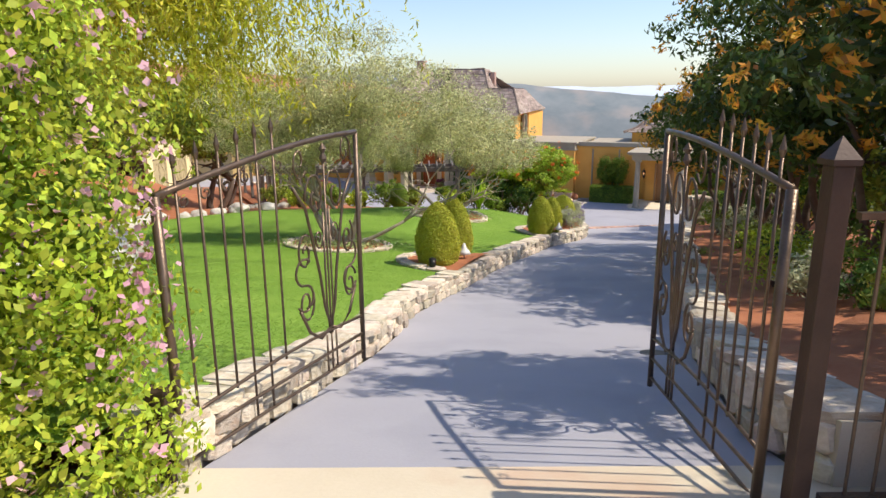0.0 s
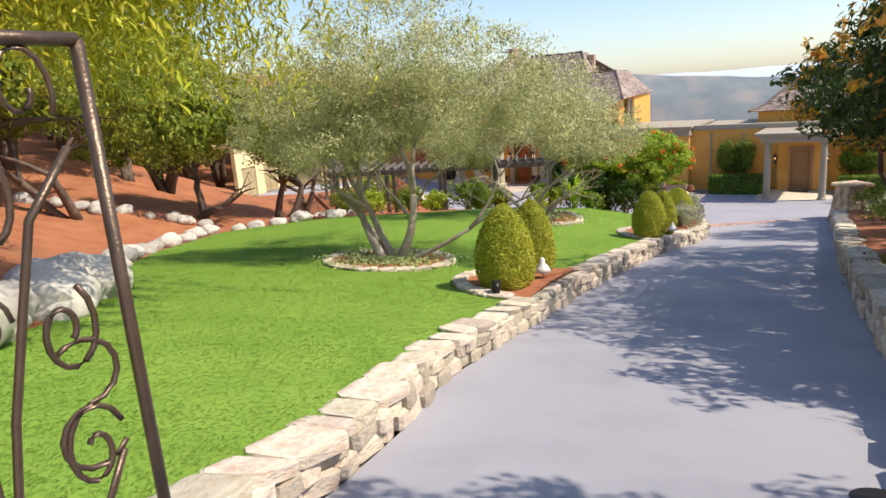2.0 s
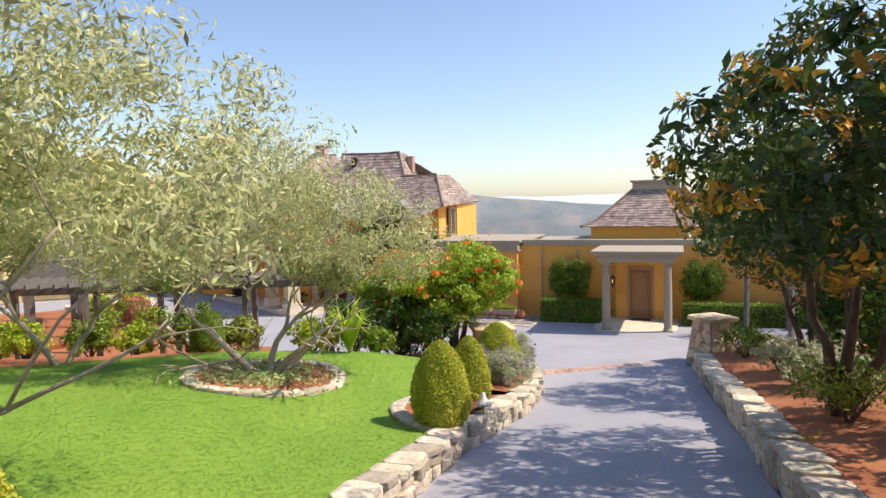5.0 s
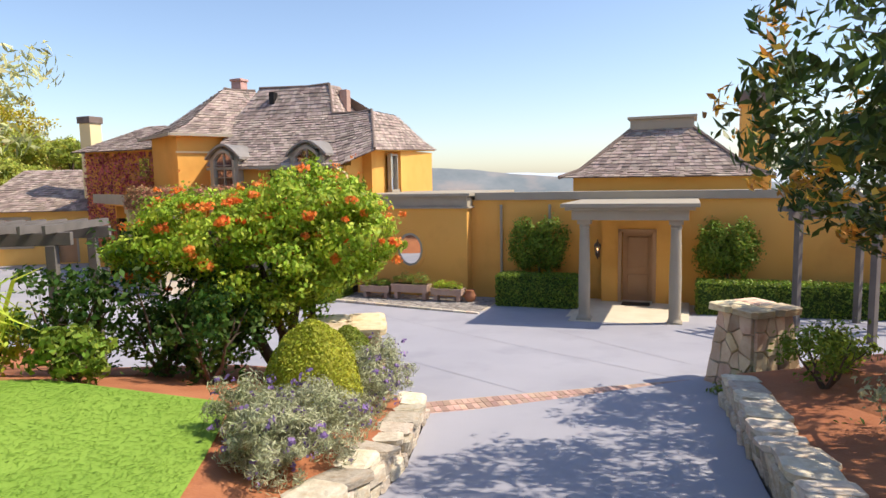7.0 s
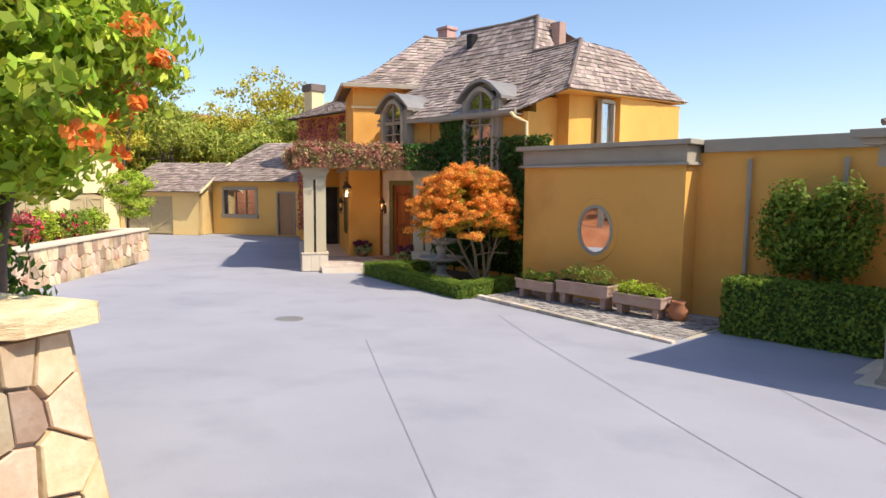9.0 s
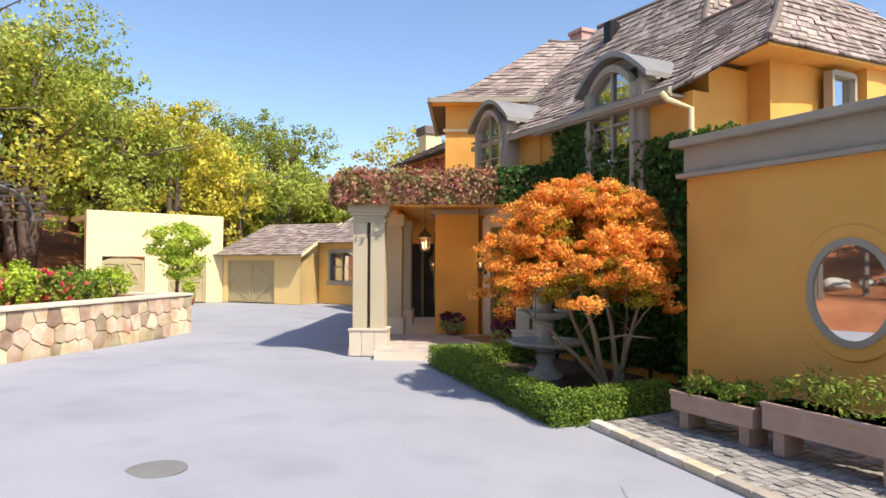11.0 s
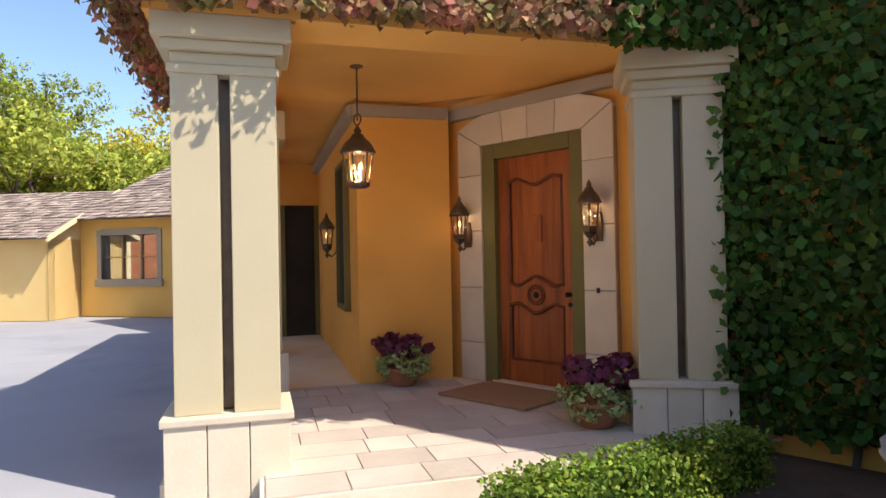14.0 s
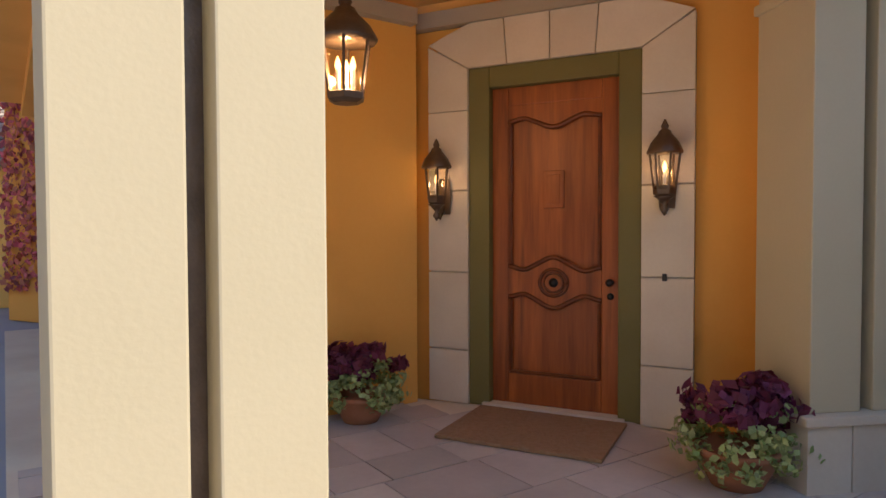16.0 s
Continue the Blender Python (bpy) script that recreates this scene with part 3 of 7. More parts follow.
def shake_roof(parent, quads_, course=0.22, width=0.2, seed=3, cap=True):
    """Courses of split shakes over four-sided slopes (eave left, eave right, top right, top left), with a bellcast at the eave."""
    r = random.Random(seed)
    g = Geo()
    for a, b, c, d in quads_:
        a, b, c, d = (Vector(p) for p in (a, b, c, d))
        nrm = (b - a).cross(d - a).normalized()
        part("roof_deck", Geo().add([a - nrm * 0.03, b - nrm * 0.03, c - nrm * 0.03, d - nrm * 0.03], [(0, 1, 2, 3)]), M_RIDGE, parent)
        rows = max(2, int(max((d - a).length, (c - b).length) / course))
        for i in range(rows):
            t0, t1 = i / rows, min(1, (i + 1.25) / rows)
            l0, r0_, l1, r1 = a.lerp(d, t0), b.lerp(c, t0), a.lerp(d, t1), b.lerp(c, t1)
            cols = max(1, int((r0_ - l0).length / width))
            x = 0.0
            while x < 1 - 1e-6:
                x2 = min(1, x + r.uniform(0.6, 1.5) / cols)
                up = nrm * r.uniform(0.018, 0.05)
                dn = (l0 - l1).normalized() * r.uniform(0, 0.045)
                p0, p1, p2, p3 = l0.lerp(r0_, x) + up + dn, l0.lerp(r0_, x2 - 0.06 / cols) + up + dn, l1.lerp(r1, x2 - 0.06 / cols) + nrm * 0.006, l1.lerp(r1, x) + nrm * 0.006
                g.add([p0, p1, p2, p3, p0 - nrm * 0.03, p1 - nrm * 0.03], [(0, 1, 2, 3), (4, 5, 1, 0)])
                x = x2
    ob = part("shake", g, M_SHAKE, parent, "weathered grey-brown cedar shakes")
    ob["kind"] = "stuff"
    return ob


def slope(e0, e1, t1, t0, flare=0.35):
    """Two quads for a slope with a gentler foot."""
    e0, e1, t0, t1 = (Vector(p) for p in (e0, e1, t0, t1))
    k = 0.28
    m0, m1 = e0.lerp(t0, k), e1.lerp(t1, k)
    drop = Vector((0, 0, -flare))
    return [(e0, e1, m1 + drop, m0 + drop), (m0 + drop, m1 + drop, t1, t0)]


def window_unit(name, w, h, mat_frame, m, parent, arch=0.0, cols=2, rows=3, inside=M_ROOMSHADE, frame=0.1, deep=0.12, bars=None):
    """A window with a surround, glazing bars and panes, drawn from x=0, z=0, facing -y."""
    # Flat backing panel; its default colour is the shade of the room.
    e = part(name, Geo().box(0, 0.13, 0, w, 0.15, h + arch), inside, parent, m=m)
    n = 10
    top = [(w * k / n, h + arch * (1 - (2 * k / n - 1) ** 2)) for k in range(n + 1)]
    outer = [(-frame, -frame), (w + frame, -frame), (w + frame, h)] + [(x + (frame if x > w / 2 else -frame) * abs(2 * x / w - 1), z + frame) for x, z in reversed(top)] + [(-frame, h)]
    g = Geo()
    g.box(-frame, -deep, -frame, 0, 0.1, h).box(w, -deep, -frame, w + frame, 0.1, h).box(-frame - 0.04, -deep - 0.05, -frame - 0.06, w + frame + 0.04, 0.1, 0)
    for (x0, z0), (x1, z1) in zip(top, top[1:]):
        g.slab([(x0, z0), (x1, z1), (x1, z1 + frame + 0.03), (x0, z0 + frame + 0.03)], -deep, 0.1)
    if not arch:
        g.box(-frame, -deep, h, 0, 0.1, h + frame).box(w, -deep, h, w + frame, 0.1, h + frame)
    part("frame", g, mat_frame, e)
    b = Geo()
    for k in range(1, cols):
        b.box(w * k / cols - 0.018, 0.0, 0, w * k / cols + 0.018, 0.05, h + arch * (1 - (2 * k / cols - 1) ** 2))
    for k in range(1, rows):
        b.box(0, 0.005, h * k / rows - 0.014, w, 0.045, h * k / rows + 0.014)
    part("glazing_bar", b, bars or mat_frame, e)
    pane = part("pane", Geo().slab([(0, 0), (w, 0), (w, h)] + list(reversed(top))[1:-1] + [(0, h)], 0.055, 0.062), M_PANE, e)
    pane.visible_shadow = False
    return e


house = thing("house", "two-storey ochre stucco villa with steep cedar-shake roofs", "house", HM)
# walls, wing by wing
WING = HM.inverted() @ pose(-2.07, 40.77, 0, 0, 0, 36)
part("wall", Geo().box(1.72, 3.36, 3.3, 6.5, 6.8, 6.0), M_PLASTER, house, "sunlit ochre wall of the turned upper wing", m=WING)
part("wall", Geo().box(-0.1, -0.4, 3.3, 2.3, 6, 4.6), M_PLASTER, house)
part("wall", Geo().box(2.85, -0.35, 0, 6.15, 0.9, 4.55).box(2.85, 0.0, 4.55, 6.15, 0.9, 5.0), M_PLASTER, house)
part("end_wall", Geo().box(2.85, 0.9, 0, 6.55, 2.95, 5.12), M_PLASTER, house)
part("end_wall", Geo().box(2.85, 2.95, 0, 6.85, 6.4, 5.2), M_PLASTER, house)
part("wall", Geo().box(2.3, -0.35, 3.3, 2.85, 6.4, 4.55), M_PLASTER, house)
part("wall", Geo().box(-0.6, 3.2, 0, 2.6, 8, 4), M_PLASTER, house)
part("wall", Geo().box(2.45, -0.22, 0, 3.3, 0.1, 3.2).box(-1.6, 0.9, 0, -0.5, 8, 3.1), M_PLASTER, house)
part("box_bay", Geo().box(7.15, -1.6, 0, 11.25, 4, 3.0), M_PLASTER, house, "low flat-roofed ochre bay with an oval window")
part("cornice", Geo().box(7.05, -1.7, 3.0, 11.35, 4, 3.06).box(7.12, -1.63, 3.06, 11.28, 4, 3.4).box(7.0, -1.76, 3.4, 11.4, 4, 3.5), M_TRIM, house, "taupe flat parapet band", bevel=0.012)
part("long_wall", wall_holes(24, 3.25, 0.35, [(16.15 - 11.25, 17.05 - 11.25, 0.12, 2.26)]), M_PLASTER, house, m=pose(11.25, -1.1, 0))
part("cornice", Geo().box(11.4, -1.2, 3.25, 35.3, -0.7, 3.5), M_TRIM, house, bevel=0.012)
part("flat_roof", Geo().box(11.25, -0.75, 3.2, 35.2, 6, 3.3).box(11.25, 5.8, 0, 35.2, 6, 3.3), M_TRIM, house)
# roofs
q = []
wing_roof = [[(1.35, 3.0, 6.0), (6.5, 3.0, 6.0), (6.1, 5.4, 8.25), (4.6, 5.4, 8.25)], [(1.35, 7.4, 6.0), (1.35, 3.0, 6.0), (4.6, 5.4, 8.25), (4.6, 5.6, 8.25)], [(6.5, 7.4, 6.0), (1.35, 7.4, 6.0), (4.6, 5.6, 8.25), (6.1, 5.6, 8.25)]]
for corners in wing_roof:
    q += slope(*(WING @ Vector(c) for c in corners), 0.2)
q += [((0.0, -0.68, 4.66), (6.0, -0.6, 4.56), (4.04, 2.39, 6.75), (-0.8, 2.2, 6.75))]
q += [((6.0, -0.6, 4.56), (7.1, 0.1, 5.11), (6.0, 2.12, 6.76), (4.04, 2.39, 6.75))]
q += [((-0.8, 2.2, 6.75), (4.04, 2.39, 6.75), (3.3, 3.45, 8.16), (-0.3, 3.4, 8.2))]
q += [((4.04, 2.39, 6.75), (4.04, 5.5, 6.75), (3.4, 4.2, 8.16), (3.3, 3.45, 8.16))]
q += slope((7.1, 0.1, 5.11), (6.95, 6.7, 5.35), (6.0, 4.5, 6.76), (6.0, 2.12, 6.76), 0.08)
q += [((4.04, 2.39, 6.75), (6.0, 2.12, 6.76), (6.0, 4.5, 6.76), (4.04, 5.5, 6.75))]
q += [((6.95, 6.7, 5.35), (-0.5, 7.6, 5.6), (-0.3, 3.6, 8.1), (3.3, 3.65, 8.1))]
shake_roof(house, q)
for a, b in (((7.1, 0.1, 5.16), (6.0, 2.12, 6.81)), ((6.0, 2.12, 6.81), (4.04, 2.39, 6.79)), ((4.04, 2.39, 6.79), (3.3, 3.45, 8.2)), ((3.3, 3.45, 8.2), (-0.3, 3.4, 8.24)), (WING @ Vector((4.6, 5.4, 8.29)), WING @ Vector((6.1, 5.4, 8.29)))):
    a, b = Vector(a), Vector(b)
    part("ridge_cap", Geo().tube([a, a.lerp(b, 0.3) - Vector((0, 0, 0.06)), b], 0.06, 6), M_RIDGE, house)
part("gutter", Geo().box(1.3, 2.92, 5.92, 6.4, 3.0, 6.03), M_TRIM, house, m=WING)
part("gutter", Geo().box(1.27, 2.92, 5.92, 1.35, 7.4, 6.03), M_TRIM, house, m=WING)
part("gutter", Geo().box(0.0, -0.7, 4.5, 6.0, -0.62, 4.6), M_TRIM, house)
part("soffit", Geo().box(1.38, 3.0, 5.92, 6.4, 3.36, 5.98), M_PLASTER, house, m=WING)
part("soffit", Geo().box(2.4, -0.66, 4.46, 6.0, -0.35, 4.5), M_TRIM, house)
part("soffit", Geo().add([(6.15, 0.15, 5.06), (7.06, 0.15, 5.06), (6.92, 6.65, 5.3), (6.15, 6.65, 5.3), (6.15, 0.15, 5.12), (7.06, 0.15, 5.1), (6.92, 6.65, 5.34), (6.15, 6.65, 5.36)], [(0, 1, 2, 3), (4, 7, 6, 5), (0, 4, 5, 1), (1, 5, 6, 2), (2, 6, 7, 3), (3, 7, 4, 0)]), M_PLASTER, house)
part("string_course", Geo().box(1.66, 3.3, 5.25, 5.0, 3.36, 5.32), M_PLASTERPALE, house, m=WING)
part("chimney", Geo().box(-2.5, 4.2, 7.0, -1.95, 4.7, 8.8).box(-2.55, 4.15, 8.8, -1.9, 4.75, 8.92), M_BRICK, house, "brown-capped brick chimney", bevel=0.02)
part("chimney", Geo().box(3.65, 3.7, 7.0, 4.0, 4.05, 7.95), M_BRICK, house, bevel=0.02)
part("roof_vent", Geo().box(0.65, 2.75, 7.2, 0.9, 3.05, 7.92), M_BLACK, house)
# dormers with arched zinc hoods
for u0, u1, z0, zs, name, back in ((0.25, 1.5, 3.8, 4.92, "dormer", 0.7), (3.88, 5.23, 2.35, 4.95, "dormer", 0.9)):
    d = part(name, Geo().box(u0 - 0.05, -1.42 + back, z0 - 0.1, u0 + 0.12, 0.0, zs).box(u1 - 0.12, -1.42 + back, z0 - 0.1, u1 + 0.05, 0.0, zs).box(u0 + 0.12, -1.38 + back, z0 - 0.2, u1 - 0.12, 0.0, z0), M_TRIM, house, "taupe arched dormer with a zinc hood")
    hood, front = Geo(), Geo()
    n = 12
    arc = [(u0 - 0.22 + (u1 - u0 + 0.44) * k / n, zs - 0.02 + 0.52 * math.sin(math.pi * k / n)) for k in range(n + 1)]
    hood.slab(arc + [(x, z + 0.09) for x, z in reversed(arc)], -1.52 + back, 0.9)
    front.slab([(arc[0][0], zs - 0.05), (arc[-1][0], zs - 0.05)] + [(x, max(z - 0.02, zs)) for x, z in reversed(arc)], -1.3 + back, -1.2 + back)
    part("hood", hood, M_LEAD, d, "curved zinc hood")
    part("face", front, M_TRIM, d)
    window_unit("window", u1 - u0 - 0.36, zs - z0 - 0.1, M_TRIM, pose(u0 + 0.18, -1.43 + back, z0 + 0.05), d, 0.3, 2, 4 if z0 < 3 else 3, frame=0.09, deep=0.06)
# end-wall window, downpipes
window_unit("window", 0.55, 1.35, M_TRIM, pose(6.78, 2.1, 3.6, 0, 0, 90), house, 0, 1, 1, frame=0.06, deep=0.05)
for path in ([(5.95, -0.8, 4.5), (5.98, -0.7, 4.4), (6.18, -0.42, 4.25), (6.18, -0.42, 3.0)], [(12.3, -1.2, 3.1), (12.3, -1.2, 0.1)], [(13.9, -1.2, 3.1), (13.9, -1.2, 0.1)]):
    part("downpipe", Geo().tube(path, 0.045, 8), M_TRIM if path[0][2] < 4 else M_PLASTERPALE, house)
# oval window
ov, ring = Geo(), Geo()
n = 40
for k in range(n):
    a = 2 * math.pi * k / n
    for r1, r2, y in ((0.385, 0.485, -1.65), (0.45, 0.555, -1.65), (0.45, 0.555, -1.6), (0.385, 0.485, -1.6)):
        ring.v.append((9.22 + r1 * math.cos(a), y, 1.62 + r2 * math.sin(a)))
for k in range(n):
    for j in range(4):
        ring.f.append((k * 4 + j, k * 4 + (j + 1) % 4, (k + 1) % n * 4 + (j + 1) % 4, (k + 1) % n * 4 + j))
oval = part("oval_window", ring, M_TRIM, house, "oval taupe-framed mirror window")
outer = Geo()
for k in range(n):
    a = 2 * math.pi * k / n
    for r1, r2, y in ((0.45, 0.555, -1.63), (0.56, 0.68, -1.63), (0.58, 0.70, -1.6), (0.45, 0.555, -1.6)):
        outer.v.append((9.22 + r1 * math.cos(a), y, 1.62 + r2 * math.sin(a)))
outer.f = [(k * 4 + j, k * 4 + (j + 1) % 4, (k + 1) % n * 4 + (j + 1) % 4, (k + 1) % n * 4 + j) for k in range(n) for j in range(4)]
part("moulding", outer, M_PLASTER, oval, "ochre plaster moulding round the oval")
part("pane", Geo().slab([(9.22 + 0.39 * math.cos(2 * math.pi * k / n), 1.62 + 0.49 * math.sin(2 * math.pi * k / n)) for k in range(n)], -1.625, -1.606), glass("oval_glass", (0.8, 0.8, 0.78), 0.02, 0.0), oval)
# side entrance in its portico
part("portico_floor", Geo().box(15.05, -4.45, 0, 18.1, -1.1, 0.13).box(14.85, -4.65, 0, 18.3, -1.1, 0.06), M_LIME, house, bevel=0.015)
part("portico_back", Geo().slab([(15.55, 0.13), (16.15, 0.13), (16.15, 2.26), (17.05, 2.26), (17.05, 0.13), (17.65, 0.13), (17.65, 2.7), (15.55, 2.7)], -1.45, -1.1), M_PLASTER, house)
part("door_leaf", Geo().box(16.15, -1.12, 0.13, 17.05, -1.06, 2.26), M_DOORPALE, house, "tan wooden panelled side door")
for z0, z1 in ((0.3, 0.95), (1.15, 2.1)):
    part("door_panel", Geo().box(16.3, -1.15, z0, 16.9, -1.12, z1), M_DOORPALE, house, bevel=0.02)
part("door_frame", Geo().box(16.05, -1.5, 0.13, 16.15, -1.2, 2.36).box(17.05, -1.5, 0.13, 17.15, -1.2, 2.36).box(16.05, -1.5, 2.26, 17.15, -1.2, 2.36), M_DOORPALE, house)
part("portico_roof", Geo().box(15.15, -4.5, 2.82, 18.05, -1.1, 3.08).box(15.0, -4.65, 3.08, 18.2, -1.1, 3.16).box(14.9, -4.75, 3.16, 18.3, -1.1, 3.26), M_TRIM, house, bevel=0.015)
for u in (15.45, 17.75):
    part("column", Geo().lathe([(0.19, 0.13), (0.19, 0.2), (0.155, 0.26), (0.15, 0.3), (0.155, 1.2), (0.125, 2.58), (0.14, 2.6), (0.14, 2.64), (0.125, 2.66), (0.13, 2.7)], u, -4.2, 24).box(u - 0.19, -4.39, 0.13, u + 0.19, -4.01, 0.18).box(u - 0.17, -4.37, 2.7, u + 0.17, -4.03, 2.82), M_TRIM, house, smooth=False)
# pavilion behind the long wall
pv = thing("pavilion", "square ochre pavilion with a bellcast shake roof and cupola base", "pavilion", HM)
part("wall", Geo().box(14.0, 2.6, 0, 20.2, 8.4, 3.95), M_PLASTER, pv)
c = [(13.55, 2.2, 3.95), (20.65, 2.2, 3.9), (20.65, 8.9, 3.9), (13.55, 8.9, 3.95)]
t = [(15.9, 4.6, 5.75), (18.1, 4.6, 5.75), (18.1, 6.6, 5.75), (15.9, 6.6, 5.75)]
shake_roof(pv, sum((slope(c[i], c[(i + 1) % 4], t[(i + 1) % 4], t[i], 0.28) for i in range(4)), []), seed=8)
for i in range(4):
    a, b = Vector(c[i]), Vector(t[i])
    part("ridge_cap", Geo().tube([a, a.lerp(b, 0.28) - Vector((0, 0, 0.25)), b], 0.08, 6), M_RIDGE, pv)
part("cupola", Geo().box(15.85, 4.5, 5.7, 18.15, 6.7, 6.1).box(15.75, 4.4, 6.1, 18.25, 6.8, 6.2), M_TRIM, pv, "taupe flat cupola base", bevel=0.02)
part("chimney", Geo().box(19.8, 5.6, 3, 20.9, 6.6, 6.5).box(19.75, 5.55, 6.5, 20.95, 6.65, 7.0), M_PLASTER, pv, "ochre chimney with a dark cap", bevel=0.03)
part("chimney_cap", Geo().box(19.7, 5.5, 6.6, 21.0, 6.7, 7.05), M_RIDGE, pv, bevel=0.02)
# ivy tower and rear chimney
tw = thing("tower", "ivy-covered corner tower with a low conical shake roof", "tower", pose(-3.4, 0.3, 0) @ HM)
part("wall", Geo().box(-6.3, 3.0, 0, -1.7, 9, 5.6), M_PLASTER, tw)
shake_roof(tw, [((-6.7, 2.6, 5.6), (-1.4, 2.6, 5.6), (-3.0, 5, 6.9), (-4.2, 5, 6.9)), ((-6.7, 9, 5.6), (-6.7, 2.6, 5.6), (-4.2, 5, 6.9), (-4.2, 6, 6.9))], seed=5)
part("chimney", Geo().box(-8.35, 4.5, 2, -7.6, 5.2, 7.2), M_PLASTERPALE, tw, "pale yellow chimney", bevel=0.03)
part("chimney_cap", Geo().box(-8.42, 4.43, 7.2, -7.53, 5.27, 7.55), M_RIDGE, tw, bevel=0.03)
clad("creeper", [((-6.3, 2.97, 0.5), (4.6, 0, 0), (0, 0, 5.0)), ((-6.33, 9, 0.5), (0, -6, 0), (0, 0, 5.0))], 14000, 0.13, M_VINERED, tw, 4, 0.06)
part("window", Geo().box(-2.8, 2.9, 4.2, -2.2, 3.0, 5.2), M_PANE, tw)

# ---- garages ----
def split8(name, g, mat, parent):
    """Each eight-cornered block of a Geo as a part of its own."""
    for k in range(len(g.v) // 8):
        part(name, Geo().add(g.v[8 * k:8 * k + 8], [tuple(i - 8 * k for i in f) for f in g.f[6 * k:6 * k + 6]]), mat, parent)


def garage_door(parent, x0, x1, z1, arch, y=-0.02):
    n, pts = 12, [(x0, 0.03), (x1, 0.03)]
    top = [(x1 - (x1 - x0) * k / n, z1 + arch * math.sin(math.pi * k / n)) for k in range(n + 1)]
    d = part("garage_door", Geo().slab(pts + top, y + 0.1, y + 0.14), M_GARAGE, parent, "tan boarded garage door with crossed braces")
    g = Geo()
    w = (x1 - x0) / 2
    for k in range(2):
        a = x0 + k * w
        g.box(a + 0.02, y + 0.06, 0.05, a + 0.12, y + 0.1, z1 - 0.02).box(a + w - 0.12, y + 0.06, 0.05, a + w - 0.02, y + 0.1, z1 - 0.02)
        for z in (0.05, z1 * 0.5, z1 - 0.12):
            g.box(a + 0.12, y + 0.06, z, a + w - 0.12, y + 0.1, z + 0.1)
        for za, zb in ((0.12, z1 * 0.5), (z1 * 0.55, z1 - 0.1)):
            s = 1 if (k == 0) == (za < 1) else -1
            xa, xb = (a + 0.12, a + w - 0.12) if s < 0 else (a + w - 0.12, a + 0.12)
            g.slab([(xa, za), (xa + 0.11 * (1 if xb > xa else -1), za), (xb, zb), (xb - 0.11 * (1 if xb > xa else -1), zb)], y + 0.065, y + 0.098)
    split8("brace", g, M_GARAGE, d)
    return d


def yaw_of(a, b):
    return math.degrees(math.atan2(b[1] - a[1], b[0] - a[0]))


# long garage with arched doors
A, B = (-20.2, 43.2), (-19.35, 48.95)
L = math.dist(A, B)
gar = thing("garage", "cream stucco garage with arched tan doors and flat parapet", "garage", pose(*A, 0, 0, 0, yaw_of(A, B)))
g = wall_holes(L, 4.0, 0.3, [(0.6, 2.3, 0, 2.1), (3.3, 5.0, 0, 2.1)])
part("wall", g.box(0, 0.3, 3.6, L, 2.4, 3.8), M_PLASTERPALE, gar)
for x0, x1 in ((0.6, 2.3), (3.3, 5.0)):
    garage_door(gar, x0, x1, 1.9, 0.2)
# low shed with double doors
A, B = (-19.3, 48.95), (-15.0, 50.05)
L = math.dist(A, B)
shed = thing("shed", "low ochre outbuilding with tan double doors and shake roof", "outbuilding", pose(*A, 0, 0, 0, yaw_of(A, B)))
part("wall", wall_holes(L, 2.2, 0.25, [(0.25, 2.95, 0, 1.95)]).box(L - 0.25, 0.25, 0, L, 4, 2.2).box(0, 3.8, 0, L, 4, 2.2), M_SHED, shed)
garage_door(shed, 0.25, 2.95, 1.95, 0)
shake_roof(shed, [((-0.3, -0.4, 2.2), (L + 0.3, -0.4, 2.2), (L + 0.3, 2.8, 3.75), (0.4, 2.8, 3.75))], 0.2, 0.22, 11)
part("barge_board", Geo().slab([(-0.4, 2.1), (-0.4, 2.22), (2.8, 3.8), (2.8, 3.68)], 0, 0.06).turned(pose(L + 0.3, 0, 0, 0, 0, 90)), M_PLASTERPALE, shed)
# Sun on this side is put into its colour: paler than the front.
part("side_wall", Geo().slab([(0, 0), (2.8, 0), (2.8, 3.6), (0, 2.2)], 0, 0.1).turned(pose(L, 0, 0, 0, 0, 90)), M_PLASTERPALE, shed)
# cottage wing with the triple window
A, B = (-15.3, 51.3), (-9.0, 51.75)
L = math.dist(A, B)
cot = thing("cottage_wing", "ochre cottage wing with a triple window and shake roof", "cottage", pose(*A, 0, 0, 0, yaw_of(A, B)))
part("wall", wall_holes(L, 2.75, 0.25, [(0.75, 2.65, 1.05, 2.3), (4.0, 4.9, 0.05, 2.15)]).box(L - 0.2, 0.25, 0, L, 5, 2.75).box(0, 0.25, 0, 0.2, 5, 2.75).box(0, 4.8, 0, L, 5, 2.75), M_YELLOW, cot)
shake_roof(cot, [((-0.3, -0.45, 2.75), (L + 1, -0.45, 2.75), (L + 1, 3.2, 4.9), (1.2, 3.2, 4.9)), ((-0.3, 6, 2.75), (-0.3, -0.45, 2.75), (1.2, 3.2, 4.9), (1.2, 3.3, 4.9))], 0.2, 0.22, 12)
window_unit("window", 1.9, 1.25, M_TRIM, pose(0.75, 0.08, 1.05), cot, 0, 3, 2, M_WOOD, 0.14, 0.12, M_DOORPALE)
part("door_leaf", Geo().box(4.0, 0.1, 0.05, 4.9, 0.16, 2.15), M_DOORPALE, cot)
